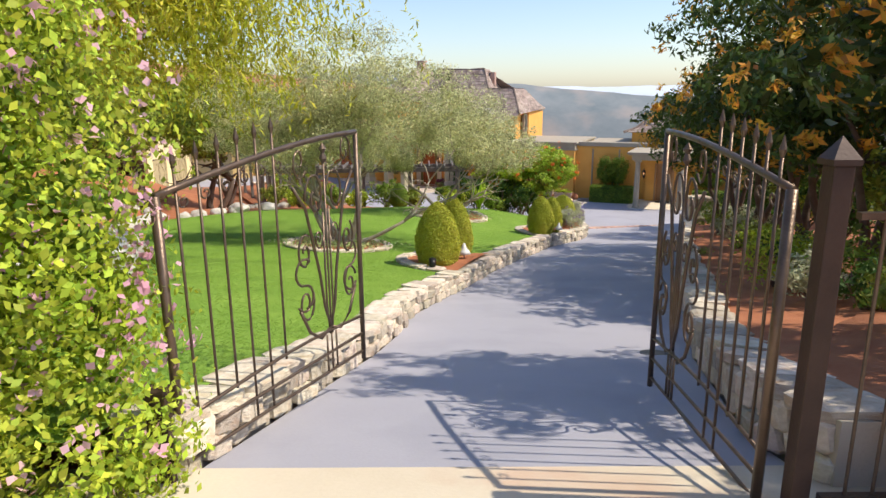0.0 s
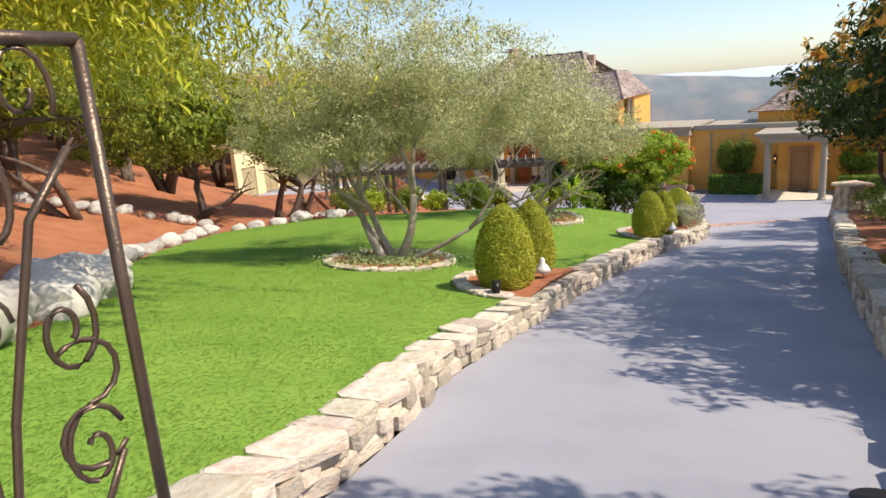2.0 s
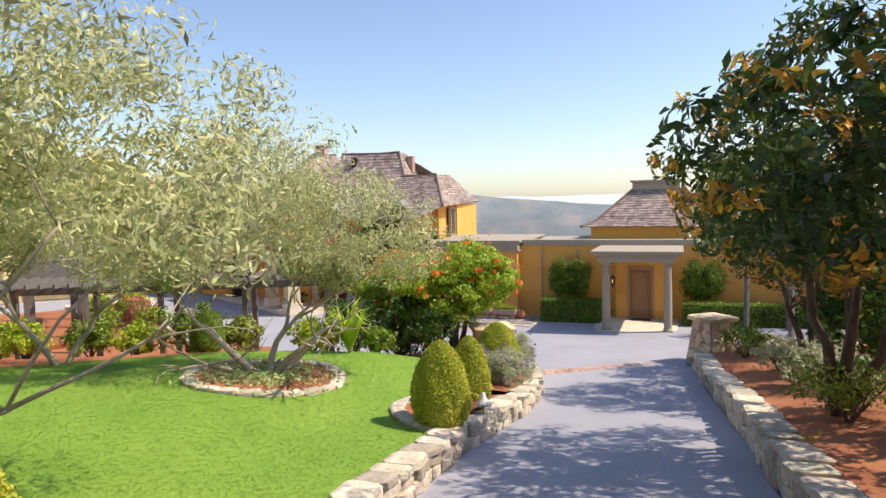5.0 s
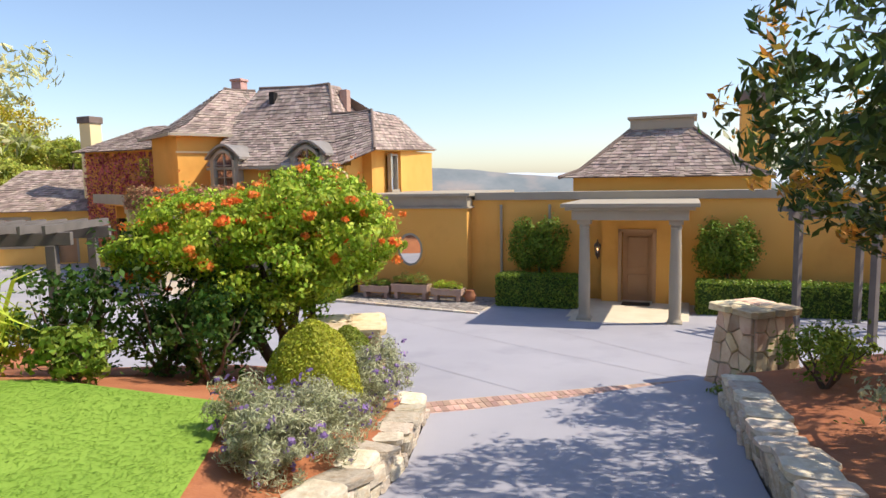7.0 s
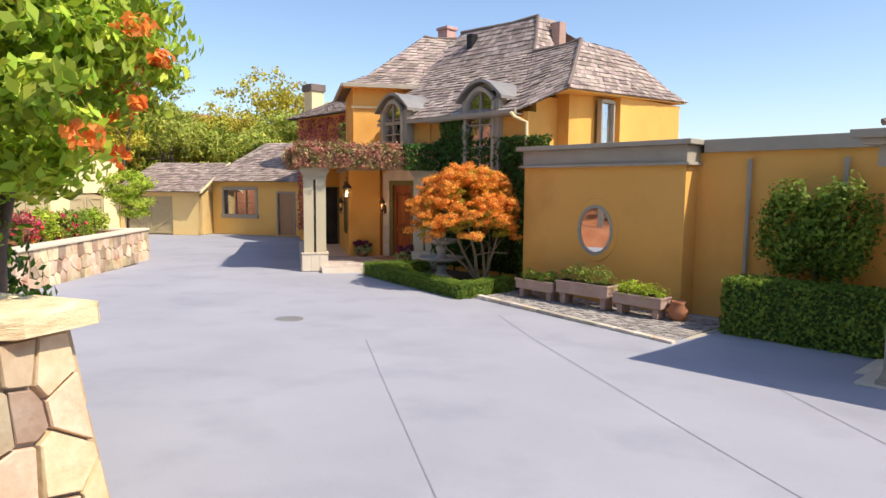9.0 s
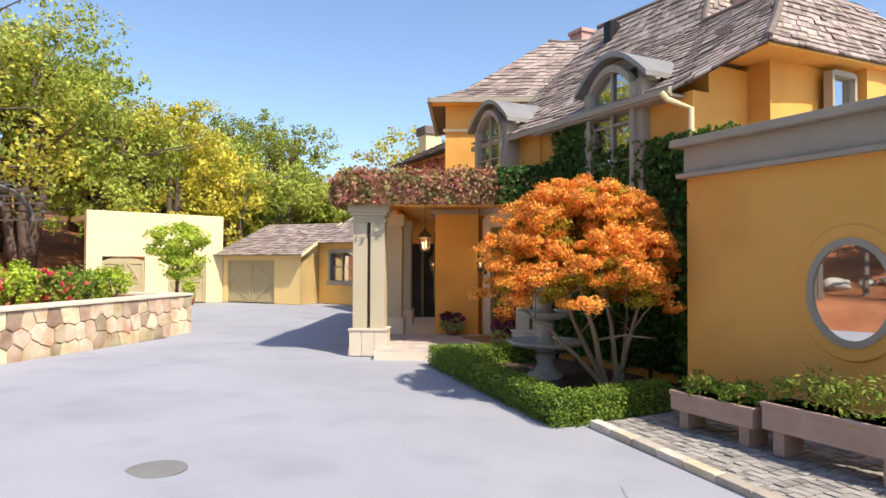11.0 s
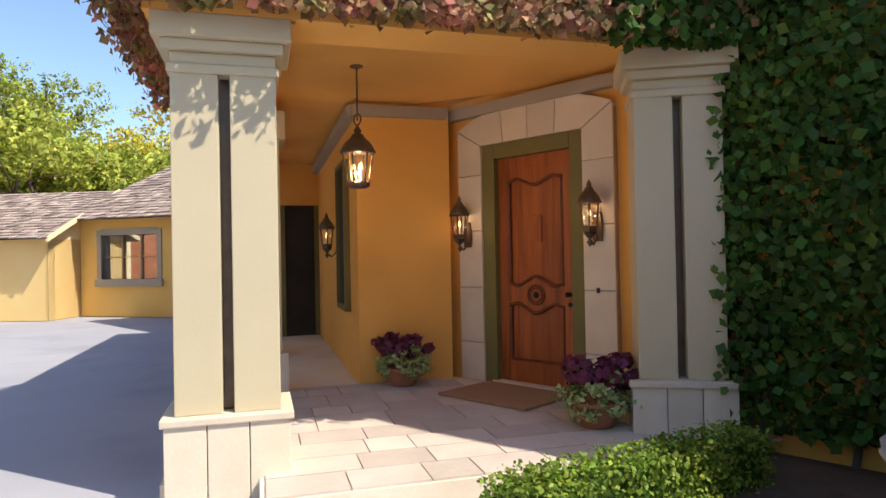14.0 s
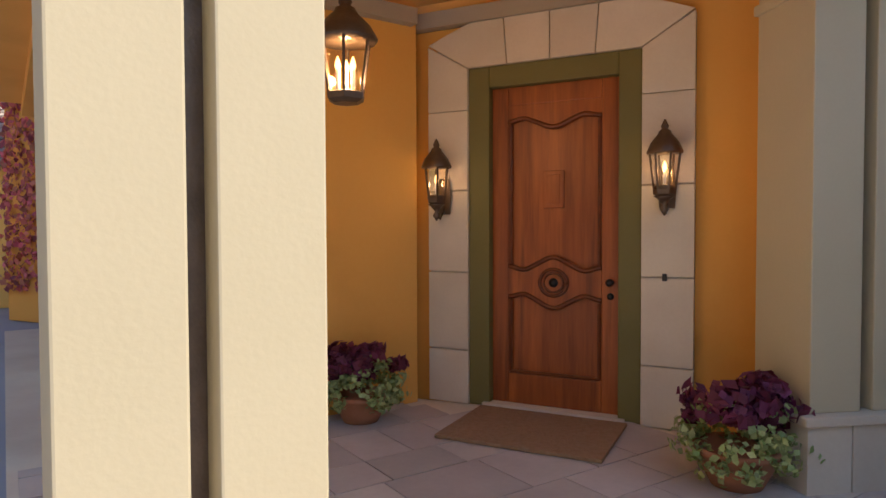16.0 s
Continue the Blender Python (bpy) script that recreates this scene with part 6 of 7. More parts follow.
path_light(1.05, 11.95, float(lawn_z(1.05, 11.95)), 1.0)
path_light(4.45, 19.5, float(lawn_z(4.45, 19.5)), 0.9)
sp = thing("spotlight", "small black garden spotlight at the foot of a cone", "spotlight", pose(0.38, 10.72, float(lawn_z(0.38, 10.72)) + 0.03))
part("barrel", Geo().lathe([(0.06, -0.09), (0.075, 0.09), (0.06, 0.085)], n=14).turned(pose(0, 0, 0.13, -35)), M_BLACK, sp, smooth=True)
part("stake", Geo().tube([(0, 0, -0.1), (0, 0, 0.1)], 0.015), M_BLACK, sp)


# ---- shrubs ----
def shrub(name, label, x, y, z, rx, rz, n, size, mat, seed, flower=None, fn=120, fsize=0.09, aspect=0.5, twig=True):
    t = thing(name, label, "shrub", pose(x, y, z))
    if twig:
        part("stem", limbs((0, 0, -0.05), [(rx * 0.6 * math.cos(a), rx * 0.6 * math.sin(a), rz * 1.2) for a in (0.3, 1.7, 3.1, 4.6, 5.7)], 0.02 + 0.012 * rz, seed, 0.2, 0.4, 5, 2), M_BARKD, t)
    rr = random.Random(seed)
    sp_ = [(rr.uniform(-0.4, 0.4) * rx, rr.uniform(-0.4, 0.4) * rx, rz * rr.uniform(0.75, 1.25), rx * rr.uniform(0.5, 0.8), rx * rr.uniform(0.5, 0.8), rz * rr.uniform(0.6, 0.9)) for _ in range(5)]
    crown("foliage", sp_, n, size, mat, t, seed, 70, 0.3, 0.55, aspect)
    if flower:
        crown("blossom", sp_, fn, fsize, flower, t, seed + 5, 40, 0.12, 1.0, 0.9)
    return t


def gz(x, y):
    z = float(land_z(np.array(float(x)), np.array(float(y))))
    edge = float(interp(y, LEFT_X)) if y < 26.2 else float(interp(y, COURT_L))
    if y < 28.6 and -6 < x < edge:
        z = max(z, float(lawn_z(x, y)) - 0.03)
    return z


for k, (x, y, rx, rz) in enumerate(((5.75, 23.5, 0.6, 0.4), (6.05, 24.4, 0.55, 0.45), (5.35, 22.7, 0.5, 0.36), (6.2, 25.4, 0.5, 0.5), (5.0, 23.6, 0.5, 0.36), (5.2, 23.0, 0.45, 0.3))):
    shrub("lavender", "silvery lavender bush with purple spikes by the pier", x, y, gz(x, y), rx, rz, 5200, 0.065, M_LAV, 300 + k, M_LAVF, 260, 0.045, 0.2, False)
back = [(-5.5, 24.9, 0.7, 0.5, M_BRIGHT), (-4.3, 25.4, 0.6, 0.5, M_BOX), (-3.2, 25.3, 0.55, 0.45, M_BRIGHT), (-1.9, 25.3, 0.8, 0.7, M_BOX), (-0.6, 25.6, 0.6, 0.5, M_TREE), (0.9, 26.0, 0.7, 0.6, M_BRIGHT), (2.0, 26.1, 0.9, 0.85, M_IVY), (3.1, 26.4, 1.1, 1.1, M_IVY), (3.9, 25.8, 0.8, 0.8, M_IVY), (2.6, 24.9, 0.5, 0.35, M_BOX), (-6.8, 25.4, 0.7, 0.55, M_TREE)]
for k, (x, y, rx, rz, mt) in enumerate(back):
    shrub("garden_shrub", "leafy green shrub in the mulched border", x, y, gz(x, y), rx, rz, 2000, 0.1, mt, 320 + k, aspect=0.55)
cone(-1.3, 24.7, 1.0, 0.75, 88, M_BOX, name="clipped_shrub", label="small conical dark green clipped shrub")
# strappy plant by the second olive
yu = thing("flax_plant", "clump of strappy yellow-green flax leaves", "plant", pose(2.0, 24.2, gz(2.0, 24.2)))
g = Geo()
rr = random.Random(2)
for k in range(60):
    a, l = rr.uniform(0, 6.28), rr.uniform(0.8, 1.5)
    d, s = Vector((math.cos(a), math.sin(a), 0)), Vector((-math.sin(a), math.cos(a), 0)) * 0.03
    sp_ = rr.uniform(0.25, 0.75)
    p0, p1, p2 = Vector((0, 0, 0)), d * l * sp_ * 0.5 + Vector((0, 0, l * 0.75)), d * l * sp_ + Vector((0, 0, l * rr.uniform(0.5, 0.95)))
    g.add([p0 - s, p0 + s, p1 + s, p1 - s, p2], [(0, 1, 2, 3), (3, 2, 4)])
part("blade", g, M_BRIGHT, yu)["kind"] = "stuff"

# trumpet vine grown into a small tree
tv = thing("trumpet_vine_tree", "trumpet vine grown as a small tree with orange flowers", "flowering tree", pose(4.7, 27.2, gz(4.7, 27.2) + 0.22))
blob = [(-0.95, -0.2, 2.1, 1.15, 1.1, 0.62), (0.3, 0.0, 2.35, 1.15, 1.05, 0.62), (1.0, -0.3, 1.95, 0.8, 0.9, 0.6), (-1.9, 0.2, 1.75, 0.8, 0.9, 0.5), (0.0, -0.4, 1.5, 1.15, 0.95, 0.5), (-0.4, -0.3, 1.05, 1.0, 0.8, 0.45)]
part("trunk", limbs((0, 0, -0.5), [(-1.2, 0, 2.2), (0.3, 0.1, 2.6), (0.6, 0.2, 1.9), (-0.4, -0.3, 2.0)], 0.11, 91, 0.12, 0.5, twigs=0), M_BARKD, tv, smooth=True)
crown("crown", blob, 52000, 0.085, M_TRUMPET, tv, 92, 520, 0.2, 0.6, 0.5, 0.8, 0.6)
crown("blossom", blob[:4], 4200, 0.07, M_FLOWER, tv, 93, 110, 0.085, 1.12, 0.7)
shoot = crown("shoot", [(b[0], b[1], b[2] + 0.5, b[3], b[4], b[5] * 0.8) for b in blob[:3]], 260, 0.06, M_FLOWER, tv, 96, 26, 0.07, 0.85, 0.5)
shoot["kind"] = "stuff"
shrub("camellia", "dark glossy evergreen shrub under the trumpet vine", 3.2, 27.4, gz(3.2, 27.4), 1.3, 0.75, 3800, 0.11, M_IVY, 94)

# bark of the slope: trees on the hill
def hill_tree(x, y, h, w, seed, mat, n, lean=(0, 0), name="hillside_tree", label="shady evergreen tree on the mulched slope", size=0.24, clumps=170, flat=0.62):
    z = gz(x, y)
    t = thing(name, label, "tree", pose(x, y, z))
    rr = random.Random(seed)
    cx, cy = lean
    if h < 6:
        stems = [((0.25 * k, 0.15 * k, -0.15), (cx * 0.5 + rr.uniform(-0.7, 0.7), cy * 0.5 + rr.uniform(-0.5, 0.5), 0.8), h * 0.36, 0.035 * h) for k in range(rr.choice((1, 2, 2)))]
        wood, ends = grow(stems, 2, seed, 0.7, 0.15)
    else:
        tp = [(cx + w * 0.5 * math.cos(a) * rr.uniform(0.5, 1), cy + w * 0.5 * math.sin(a) * rr.uniform(0.5, 1), h * rr.uniform(0.7, 0.9)) for a in np.arange(0, 6.2, 1.5)]
        wood = limbs((0, 0, -0.1), tp, 0.022 * h + 0.05, seed, 0.3, 0.6, twigs=3)
    part("trunk", wood, M_BARKD, t, smooth=True)
    foot, count = (0.72, 7) if h < 6 else (0.4, 12)
    sp_ = [(cx + rr.uniform(-0.5, 0.5) * w, cy + rr.uniform(-0.5, 0.5) * w, h * rr.uniform(foot, 0.96), w * rr.uniform(0.45, 0.65), w * rr.uniform(0.45, 0.65), min(h * flat * rr.uniform(0.3, 0.45), w * 0.5)) for _ in range(count)]
    crown("crown", sp_, int(n * 2.4), size * 0.66, mat, t, seed, int(clumps * 1.6), 0.26, 0.5, 0.55, 0.9)
    return t


for k, (x, y, h, w, mt, n, le) in enumerate(((-10.6, 21.3, 4.2, 2.6, M_TREE, 7000, (0.9, 0)), (-12.4, 17.6, 4.4, 2.8, M_TREE, 7500, (-0.5, 0)), (-9.4, 25.2, 4.6, 2.6, M_TREE, 7000, (0.4, 0)), (-14.5, 13.4, 5.5, 3.4, M_TREE, 8500, (0.8, 0)), (-17, 21, 6.5, 4.0, M_TREE, 9000, (0, 0)), (-20, 15, 7, 4.5, M_TREE, 8000, (0, 0)), (-15.5, 27.5, 6, 3.6, M_TREE, 8000, (0, 0)), (-10.5, 30.5, 4.5, 2.4, M_TREE, 5000, (0, 0)), (-9.2, 10.2, 5.6, 3.0, M_TREE, 8000, (0, 0)))):
    hill_tree(x, y, h, w, 500 + k, mt, n, le)
# weeping tree whose fronds hang over the lawn
wt = thing("weeping_tree", "weeping tree with hanging yellow-green fronds", "weeping tree", pose(-7.4, 9.4, gz(-7.4, 9.4)))
part("trunk", limbs((0, 0, -0.1), [(3.2, -0.9, 5.0), (1.8, 0.2, 5.6), (4.0, -1.6, 4.6), (0.8, -1, 5.2)], 0.17, 95, 0.3, 0.5), M_BARKD, wt, smooth=True)
rr = np.random.default_rng(5)
pts = []
for k in range(760):
    c = rr.normal(size=2) * np.array([1.05, 1.15]) + np.array([3.9, -0.9])
    top_, ln = rr.uniform(3.8, 5.6), rr.uniform(0.8, 2.3)
    s = np.linspace(0, 1, 34)
    pts.append(np.stack([c[0] + 0.25 * s * rr.normal() + rr.normal(size=34) * 0.05, c[1] + 0.25 * s * rr.normal() + rr.normal(size=34) * 0.05, top_ - ln * s], 1))
pts = np.concatenate(pts)
v, q = leaves(pts, rr.normal(size=pts.shape), 0.13, 6, 0.25, 0.8, 2.0)
part("frond", arr_mesh(v, q, M_WEEP), None, wt)["kind"] = "stuff"

# hillside beyond the garages
far_trees = [(-24.6, 39.6, 11.5, 5.0, M_TREEY), (-25.5, 42.8, 11.5, 4.6, M_FARTREE), (-25.4, 46.0, 10.5, 4.0, M_FARTREE), (-24.6, 48.8, 9.0, 3.2, M_TREEY), (-23.5, 52.2, 7.2, 3.0, M_GOLD), (-22.2, 54.0, 6.0, 2.8, M_FARTREE), (-22, 57.2, 5.2, 3.0, M_FARTREE), (-19, 58.0, 5.0, 2.8, M_FARTREE), (-16.0, 58.5, 4.6, 2.6, M_FARTREE), (-14.4, 61, 6.4, 2.2, M_FARTREE), (-11, 61, 4.8, 2.8, M_FARTREE), (-8, 63, 5.0, 2.8, M_FARTREE), (-30, 43, 11, 4.5, M_FARTREE), (-31, 48, 10, 4.5, M_TREEY), (-30, 54, 8, 4.2, M_FARTREE), (-27, 59, 6.5, 3.6, M_FARTREE), (-24, 62, 6.0, 3.6, M_TREEY), (-19, 64, 5.6, 3.4, M_FARTREE), (-36, 36, 9, 5, M_TREEY), (-24, 33.5, 8.5, 4.2, M_TREEY), (-20, 31, 5.9, 3.2, M_FARTREE), (-38, 52, 9, 5.5, M_FARTREE), (-28, 37, 10, 4.6, M_FARTREE)]
for k, (x, y, h, w, mt) in enumerate(far_trees):
    hill_tree(x, y, h, w, 560 + k, mt, 4200, size=0.34, clumps=120, label="leafy tree on the wooded hillside")
rr = random.Random(77)
for k in range(34):
    x, y = rr.uniform(-52, -20), rr.uniform(2, 70)
    if x > -27 and 40 < y < 54:
        x -= 12
    hill_tree(x, y, rr.uniform(6, 8), rr.uniform(3.6, 5), 610 + k, M_TREEY if k % 3 == 0 else M_TREE, 2200, size=0.45, clumps=90, label="leafy tree on the wooded hillside")
cy = thing("cypress", "slim dark cypress behind the pavilion", "tree", HM @ pose(23.6, 9, 0))
crown("crown", [(0, 0, 1.5 + 0.7 * k, 0.62 - 0.11 * k, 0.62 - 0.11 * k, 0.9) for k in range(5)], 2200, 0.16, M_IVY, cy, 99, 60, 0.3, 0.7)
part("trunk", Geo().tube([(0, 0, 0), (0, 0, 2)], 0.1), M_BARKD, cy)

# trees and shrubs over the shaded right-hand bed
def loquat(x, y, trunk, blob, seed, n):
    t = thing("loquat_tree", "dark glossy broad-leaved tree with orange new growth", "tree", pose(x, y, gz(x, y)), group="trees along the drive")
    part("trunk", limbs((0, 0, -0.1), trunk, 0.085, seed, 0.2, 0.55), M_BARKD, t, smooth=True)
    blob = [(a, b * 1.1, c, d * 1.08, e * 1.25, f) for a, b, c, d, e, f in blob]
    crown("crown", blob, int(n * 0.9), 0.18, M_MAG, t, seed, 210, 0.2, 0.45, 0.36, 0.9, 0.5)
    crown("new_growth", blob, n // 7, 0.15, M_MAGO, t, seed + 2, 80, 0.1, 0.98, 0.36, 0.9)["kind"] = "stuff"
    return t


loquat(9.2, 17.8, [(-1.2, 0, 3.6), (0.5, 0.4, 4.5), (1.4, -0.5, 3.6), (-0.2, -1, 3.9)], [(-1.3, -0.2, 3.4, 1.2, 1.4, 1.3), (0.2, 0.1, 4.6, 1.6, 1.6, 1.6), (1.5, -0.2, 3.5, 1.4, 1.5, 1.5), (0.2, -1.2, 3.2, 1.4, 1.2, 1.3)], 101, 9500)
loquat(7.7, 10.6, [(-0.8, 0, 3.0), (0.6, 0.4, 3.6), (0.9, -0.5, 3.0)], [(-1.2, 0, 2.9, 1.5, 1.7, 1.1), (0.6, 0.1, 3.6, 1.5, 1.6, 1.3), (0.3, -1.0, 2.8, 1.3, 1.2, 1.1)], 103, 10500)
loquat(8.4, 14.4, [(-0.8, 0, 3.0), (0.6, 0.4, 3.6), (0.9, -0.5, 3.0)], [(-1.2, 0, 2.9, 1.5, 1.7, 1.1), (0.6, 0.1, 3.6, 1.5, 1.6, 1.3), (0.3, -1.0, 2.8, 1.3, 1.2, 1.1)], 113, 9500)
loquat(7.0, 7.6, [(-0.8, 0, 3.0), (0.6, 0.4, 3.4), (0.9, -0.5, 2.8)], [(-0.9, 0.2, 2.7, 1.2, 1.3, 1.0), (0.6, 0.1, 3.3, 1.4, 1.4, 1.2), (0.3, -1.0, 2.6, 1.3, 1.2, 1.0)], 105, 10500)
loquat(5.2, 2.9, [(-0.6, 0, 2.8), (0.6, 0.4, 3.2)], [(-0.7, 0.3, 2.6, 1.1, 1.2, 0.9), (0.6, 0.1, 3.2, 1.3, 1.3, 1.1), (0.2, -0.4, 3.6, 1.1, 1.1, 0.9), (-0.4, 0.6, 3.9, 1.1, 1.0, 0.9)], 107, 11500)
loquat(6.4, 0.2, [(-0.6, 0, 2.4), (0.6, 0.4, 2.8)], [(-0.5, 0.3, 2.3, 1.1, 1.2, 0.9), (0.6, 0.1, 2.8, 1.3, 1.3, 1.1)], 117, 6000)
# Tree out of view, added to shade the drive near the right-hand pier.
loquat(14.0, 25.4, [(-1.0, 0, 2.6), (0.6, 0.4, 3.2)], [(-1.0, 0, 2.7, 1.3, 1.4, 1.0), (0.6, 0.1, 3.2, 1.4, 1.4, 1.1)], 119, 7000)
# Two tall crowns added to throw shade across the drive.
for tx, ty, up, seed_ in ((8.1, 10.4, 5.4, 121), (8.4, 13.2, 5.6, 131)):
    loquat(tx, ty, [(-1.0, 0, up - 0.6), (0.6, 0.4, up), (0.2, -0.8, up - 0.8)], [(-1.2, 0.2, up - 0.6, 1.6, 1.7, 1.0), (0.5, 0.1, up + 0.2, 1.6, 1.7, 1.0), (0.0, -1.3, up - 0.4, 1.5, 1.3, 0.9)], seed_, 5200)
loquat(12.0, 22.6, [(-1.0, 0, 3.2), (0.6, 0.4, 3.8)], [(-1.0, 0, 3.2, 1.4, 1.6, 1.3), (0.6, 0.1, 3.9, 1.6, 1.6, 1.4), (-0.2, -1.3, 2.8, 1.3, 1.2, 1.2)], 109, 8000)
rr = random.Random(17)
mats = [M_LAV, M_BOX, M_BRIGHT, M_TREE, M_LAV, M_IVY]
for k in range(34):
    y = 1.2 + k * 0.77
    x = float(interp(y, RIGHT_X)) + rr.uniform(0.65, 2.3)
    s = rr.uniform(0.4, 0.75)
    shrub("border_shrub", "low mixed shrub in the shaded stone-edged bed", x, y, gz(x, y), s, s * 0.62, 1100, 0.085, mats[k % 6], 400 + k, aspect=0.4)
for k in range(12):
    y = 3 + k * 2.1
    x = float(interp(y, RIGHT_X)) + rr.uniform(3.2, 5.5)
    shrub("background_shrub", "tall dark evergreen screen shrub behind the bed", x, y, gz(x, y), 1.35, 1.2, 2400, 0.16, M_IVY if k % 2 else M_TREE, 440 + k)


# ---- raised stone bed and pergolas by the court ----
A, B = Vector((-4.6, 33.0, 0)), Vector((-8.75, 41.1, 0))
rb = thing("raised_bed", "raised bed walled in golden fieldstone with a pale cap", "raised bed", pose(A.x, A.y, 0, 0, 0, yaw_of(A, B)), kind="structure")
L = (B - A).length
part("core", Geo().box(0, 0.06, -0.1, L, 0.45, 0.98).box(L - 0.45, 0.06, -0.1, L - 0.06, 3.5, 0.98), M_MORTAR, rb)
part("coping", Geo().box(-0.02, -0.04, 0.98, L + 0.04, 0.5, 1.05).box(L - 0.5, 0.5, 0.98, L + 0.04, 3.5, 1.05), M_LIME, rb, bevel=0.015)
part("soil", Geo().box(0, 0.45, 0.5, L - 0.45, 5, 0.9), M_SOIL, rb)
rubble(rb, (Vector((0, 0.06, -0.05)), Vector((L, 0.06, -0.05)), Vector((L, 0.06, 0.98)), Vector((0, 0.06, 0.98))), 90, 0.06, M_STONEGOLD, 61)
rubble(rb, (Vector((L - 0.06, 0.0, -0.05)), Vector((L - 0.06, 3.5, -0.05)), Vector((L - 0.06, 3.5, 0.98)), Vector((L - 0.06, 0.0, 0.98))), 40, 0.06, M_STONEGOLD, 62)
n_ = (B - A).normalized()
s_ = Vector((-n_.y, n_.x, 0))
bed = [(0.6, 0.9, M_TREE, None), (1.6, 0.8, M_VINERED, None), (2.5, 1.0, M_BOX, M_ROSE), (3.4, 0.8, M_VINERED, M_ROSE), (4.3, 0.9, M_BRIGHT, None), (5.3, 0.9, M_TREE, M_ROSE), (6.2, 0.8, M_BOX, None), (7.1, 0.7, M_BRIGHT, None), (1.2, 2.2, M_TREE, None), (3.0, 2.3, M_BOX, None), (4.8, 2.2, M_TREE, None), (6.6, 2.1, M_BRIGHT, None)]
for k, (s, d, mt, fl) in enumerate(bed):
    p = A + n_ * s + s_ * (d + 0.2)
    shrub("flowering_shrub", "bushy shrub in the raised bed, some with crimson flowers", p.x, p.y, 0.88, 0.65, 0.5, 1500, 0.1, mt, 460 + k, fl, 170, 0.1)


def pergola(x, y, yaw, L, D, h, arch_at, z=0.0):
    p = thing("pergola", "grey stained timber pergola with an arched bay", "pergola", pose(x, y, z, 0, 0, yaw))
    for k in range(int(L / 2.2) + 1):
        for d in (0, D):
            part("post", Geo().box(k * 2.2 - 0.07, d - 0.07, -0.6, k * 2.2 + 0.07, d + 0.07, h - 0.2), M_PERGOLA, p, bevel=0.01)
    for d in (0, D):
        part("beam", Geo().box(-0.3, d - 0.05, h - 0.2, L + 0.3, d + 0.05, h), M_PERGOLA, p, bevel=0.01)
    x_ = -0.2
    while x_ < L + 0.2:
        part("rafter", Geo().box(x_ - 0.025, -0.4, h, x_ + 0.025, D + 0.4, h + 0.12), M_PERGOLA, p)
        x_ += 0.35
    if arch_at is not None:
        for d in (0, D):
            pts = [(arch_at + 1.1 - 1.1 * math.cos(math.pi * k / 12), d, h - 0.25 + 0.75 * math.sin(math.pi * k / 12)) for k in range(13)]
            part("arch", Geo().tube(pts, 0.06, 6), M_PERGOLA, p)
        for k in range(13):
            a = math.pi * k / 12
            cx, cz = arch_at + 1.1 - 1.15 * math.cos(a), h - 0.22 + 0.8 * math.sin(a)
            part("lath", Geo().box(cx - 0.03, -0.35, cz - 0.02, cx + 0.03, D + 0.35, cz + 0.02), M_PERGOLA, p)
    return p


q0 = A + n_ * -1.2 + s_ * 3.0
pergola(q0.x, q0.y, yaw_of(A, B), 6.8, 1.6, 2.95, 5.9, 0.2)
pergola(-7.6, 27.0, 2, 8.8, 1.4, 2.45, 4.5, gz(-3, 27.4) - 0.3)
pergola(16.3, 30.0, 20, 4.4, 1.8, 2.75, None, 0.3)
bush = thing("trained_shrub", "bright green shrub trained as a mop-head beside the garage", "shrub", pose(-10.1, 41.4, 0))
part("trunk", Geo().tube([(0, 0, -0.1), (0.1, 0, 2.1)], 0.05), M_BARKD, bush)
crown("crown", [(0, 0, 2.45, 0.95, 0.9, 0.5), (0.4, 0, 1.75, 0.55, 0.6, 0.4)], 5600, 0.1, M_BRIGHT, bush, 97, 50, 0.3, 0.6)
shrub("potted_shrub", "small round green shrub in a pot by the garage", -18.4, 46.7, 0.3, 0.45, 0.4, 700, 0.1, M_BRIGHT, 98)
thing("pot", "terracotta pot under a small shrub", "pot", pose(-18.4, 46.7, 0), Geo().lathe([(0.17, 0), (0.24, 0.28), (0.26, 0.34), (0.2, 0.33)], n=18), M_TERRA, smooth=True)

# ---- entrance gates ----
def spiral(cx, cz, r0, r1, a0, turns, n=22):
    return [(cx + (r0 + (r1 - r0) * k / n) * math.cos(a0 + turns * 2 * math.pi * k / n), cz + (r0 + (r1 - r0) * k / n) * math.sin(a0 + turns * 2 * math.pi * k / n)) for k in range(n + 1)]


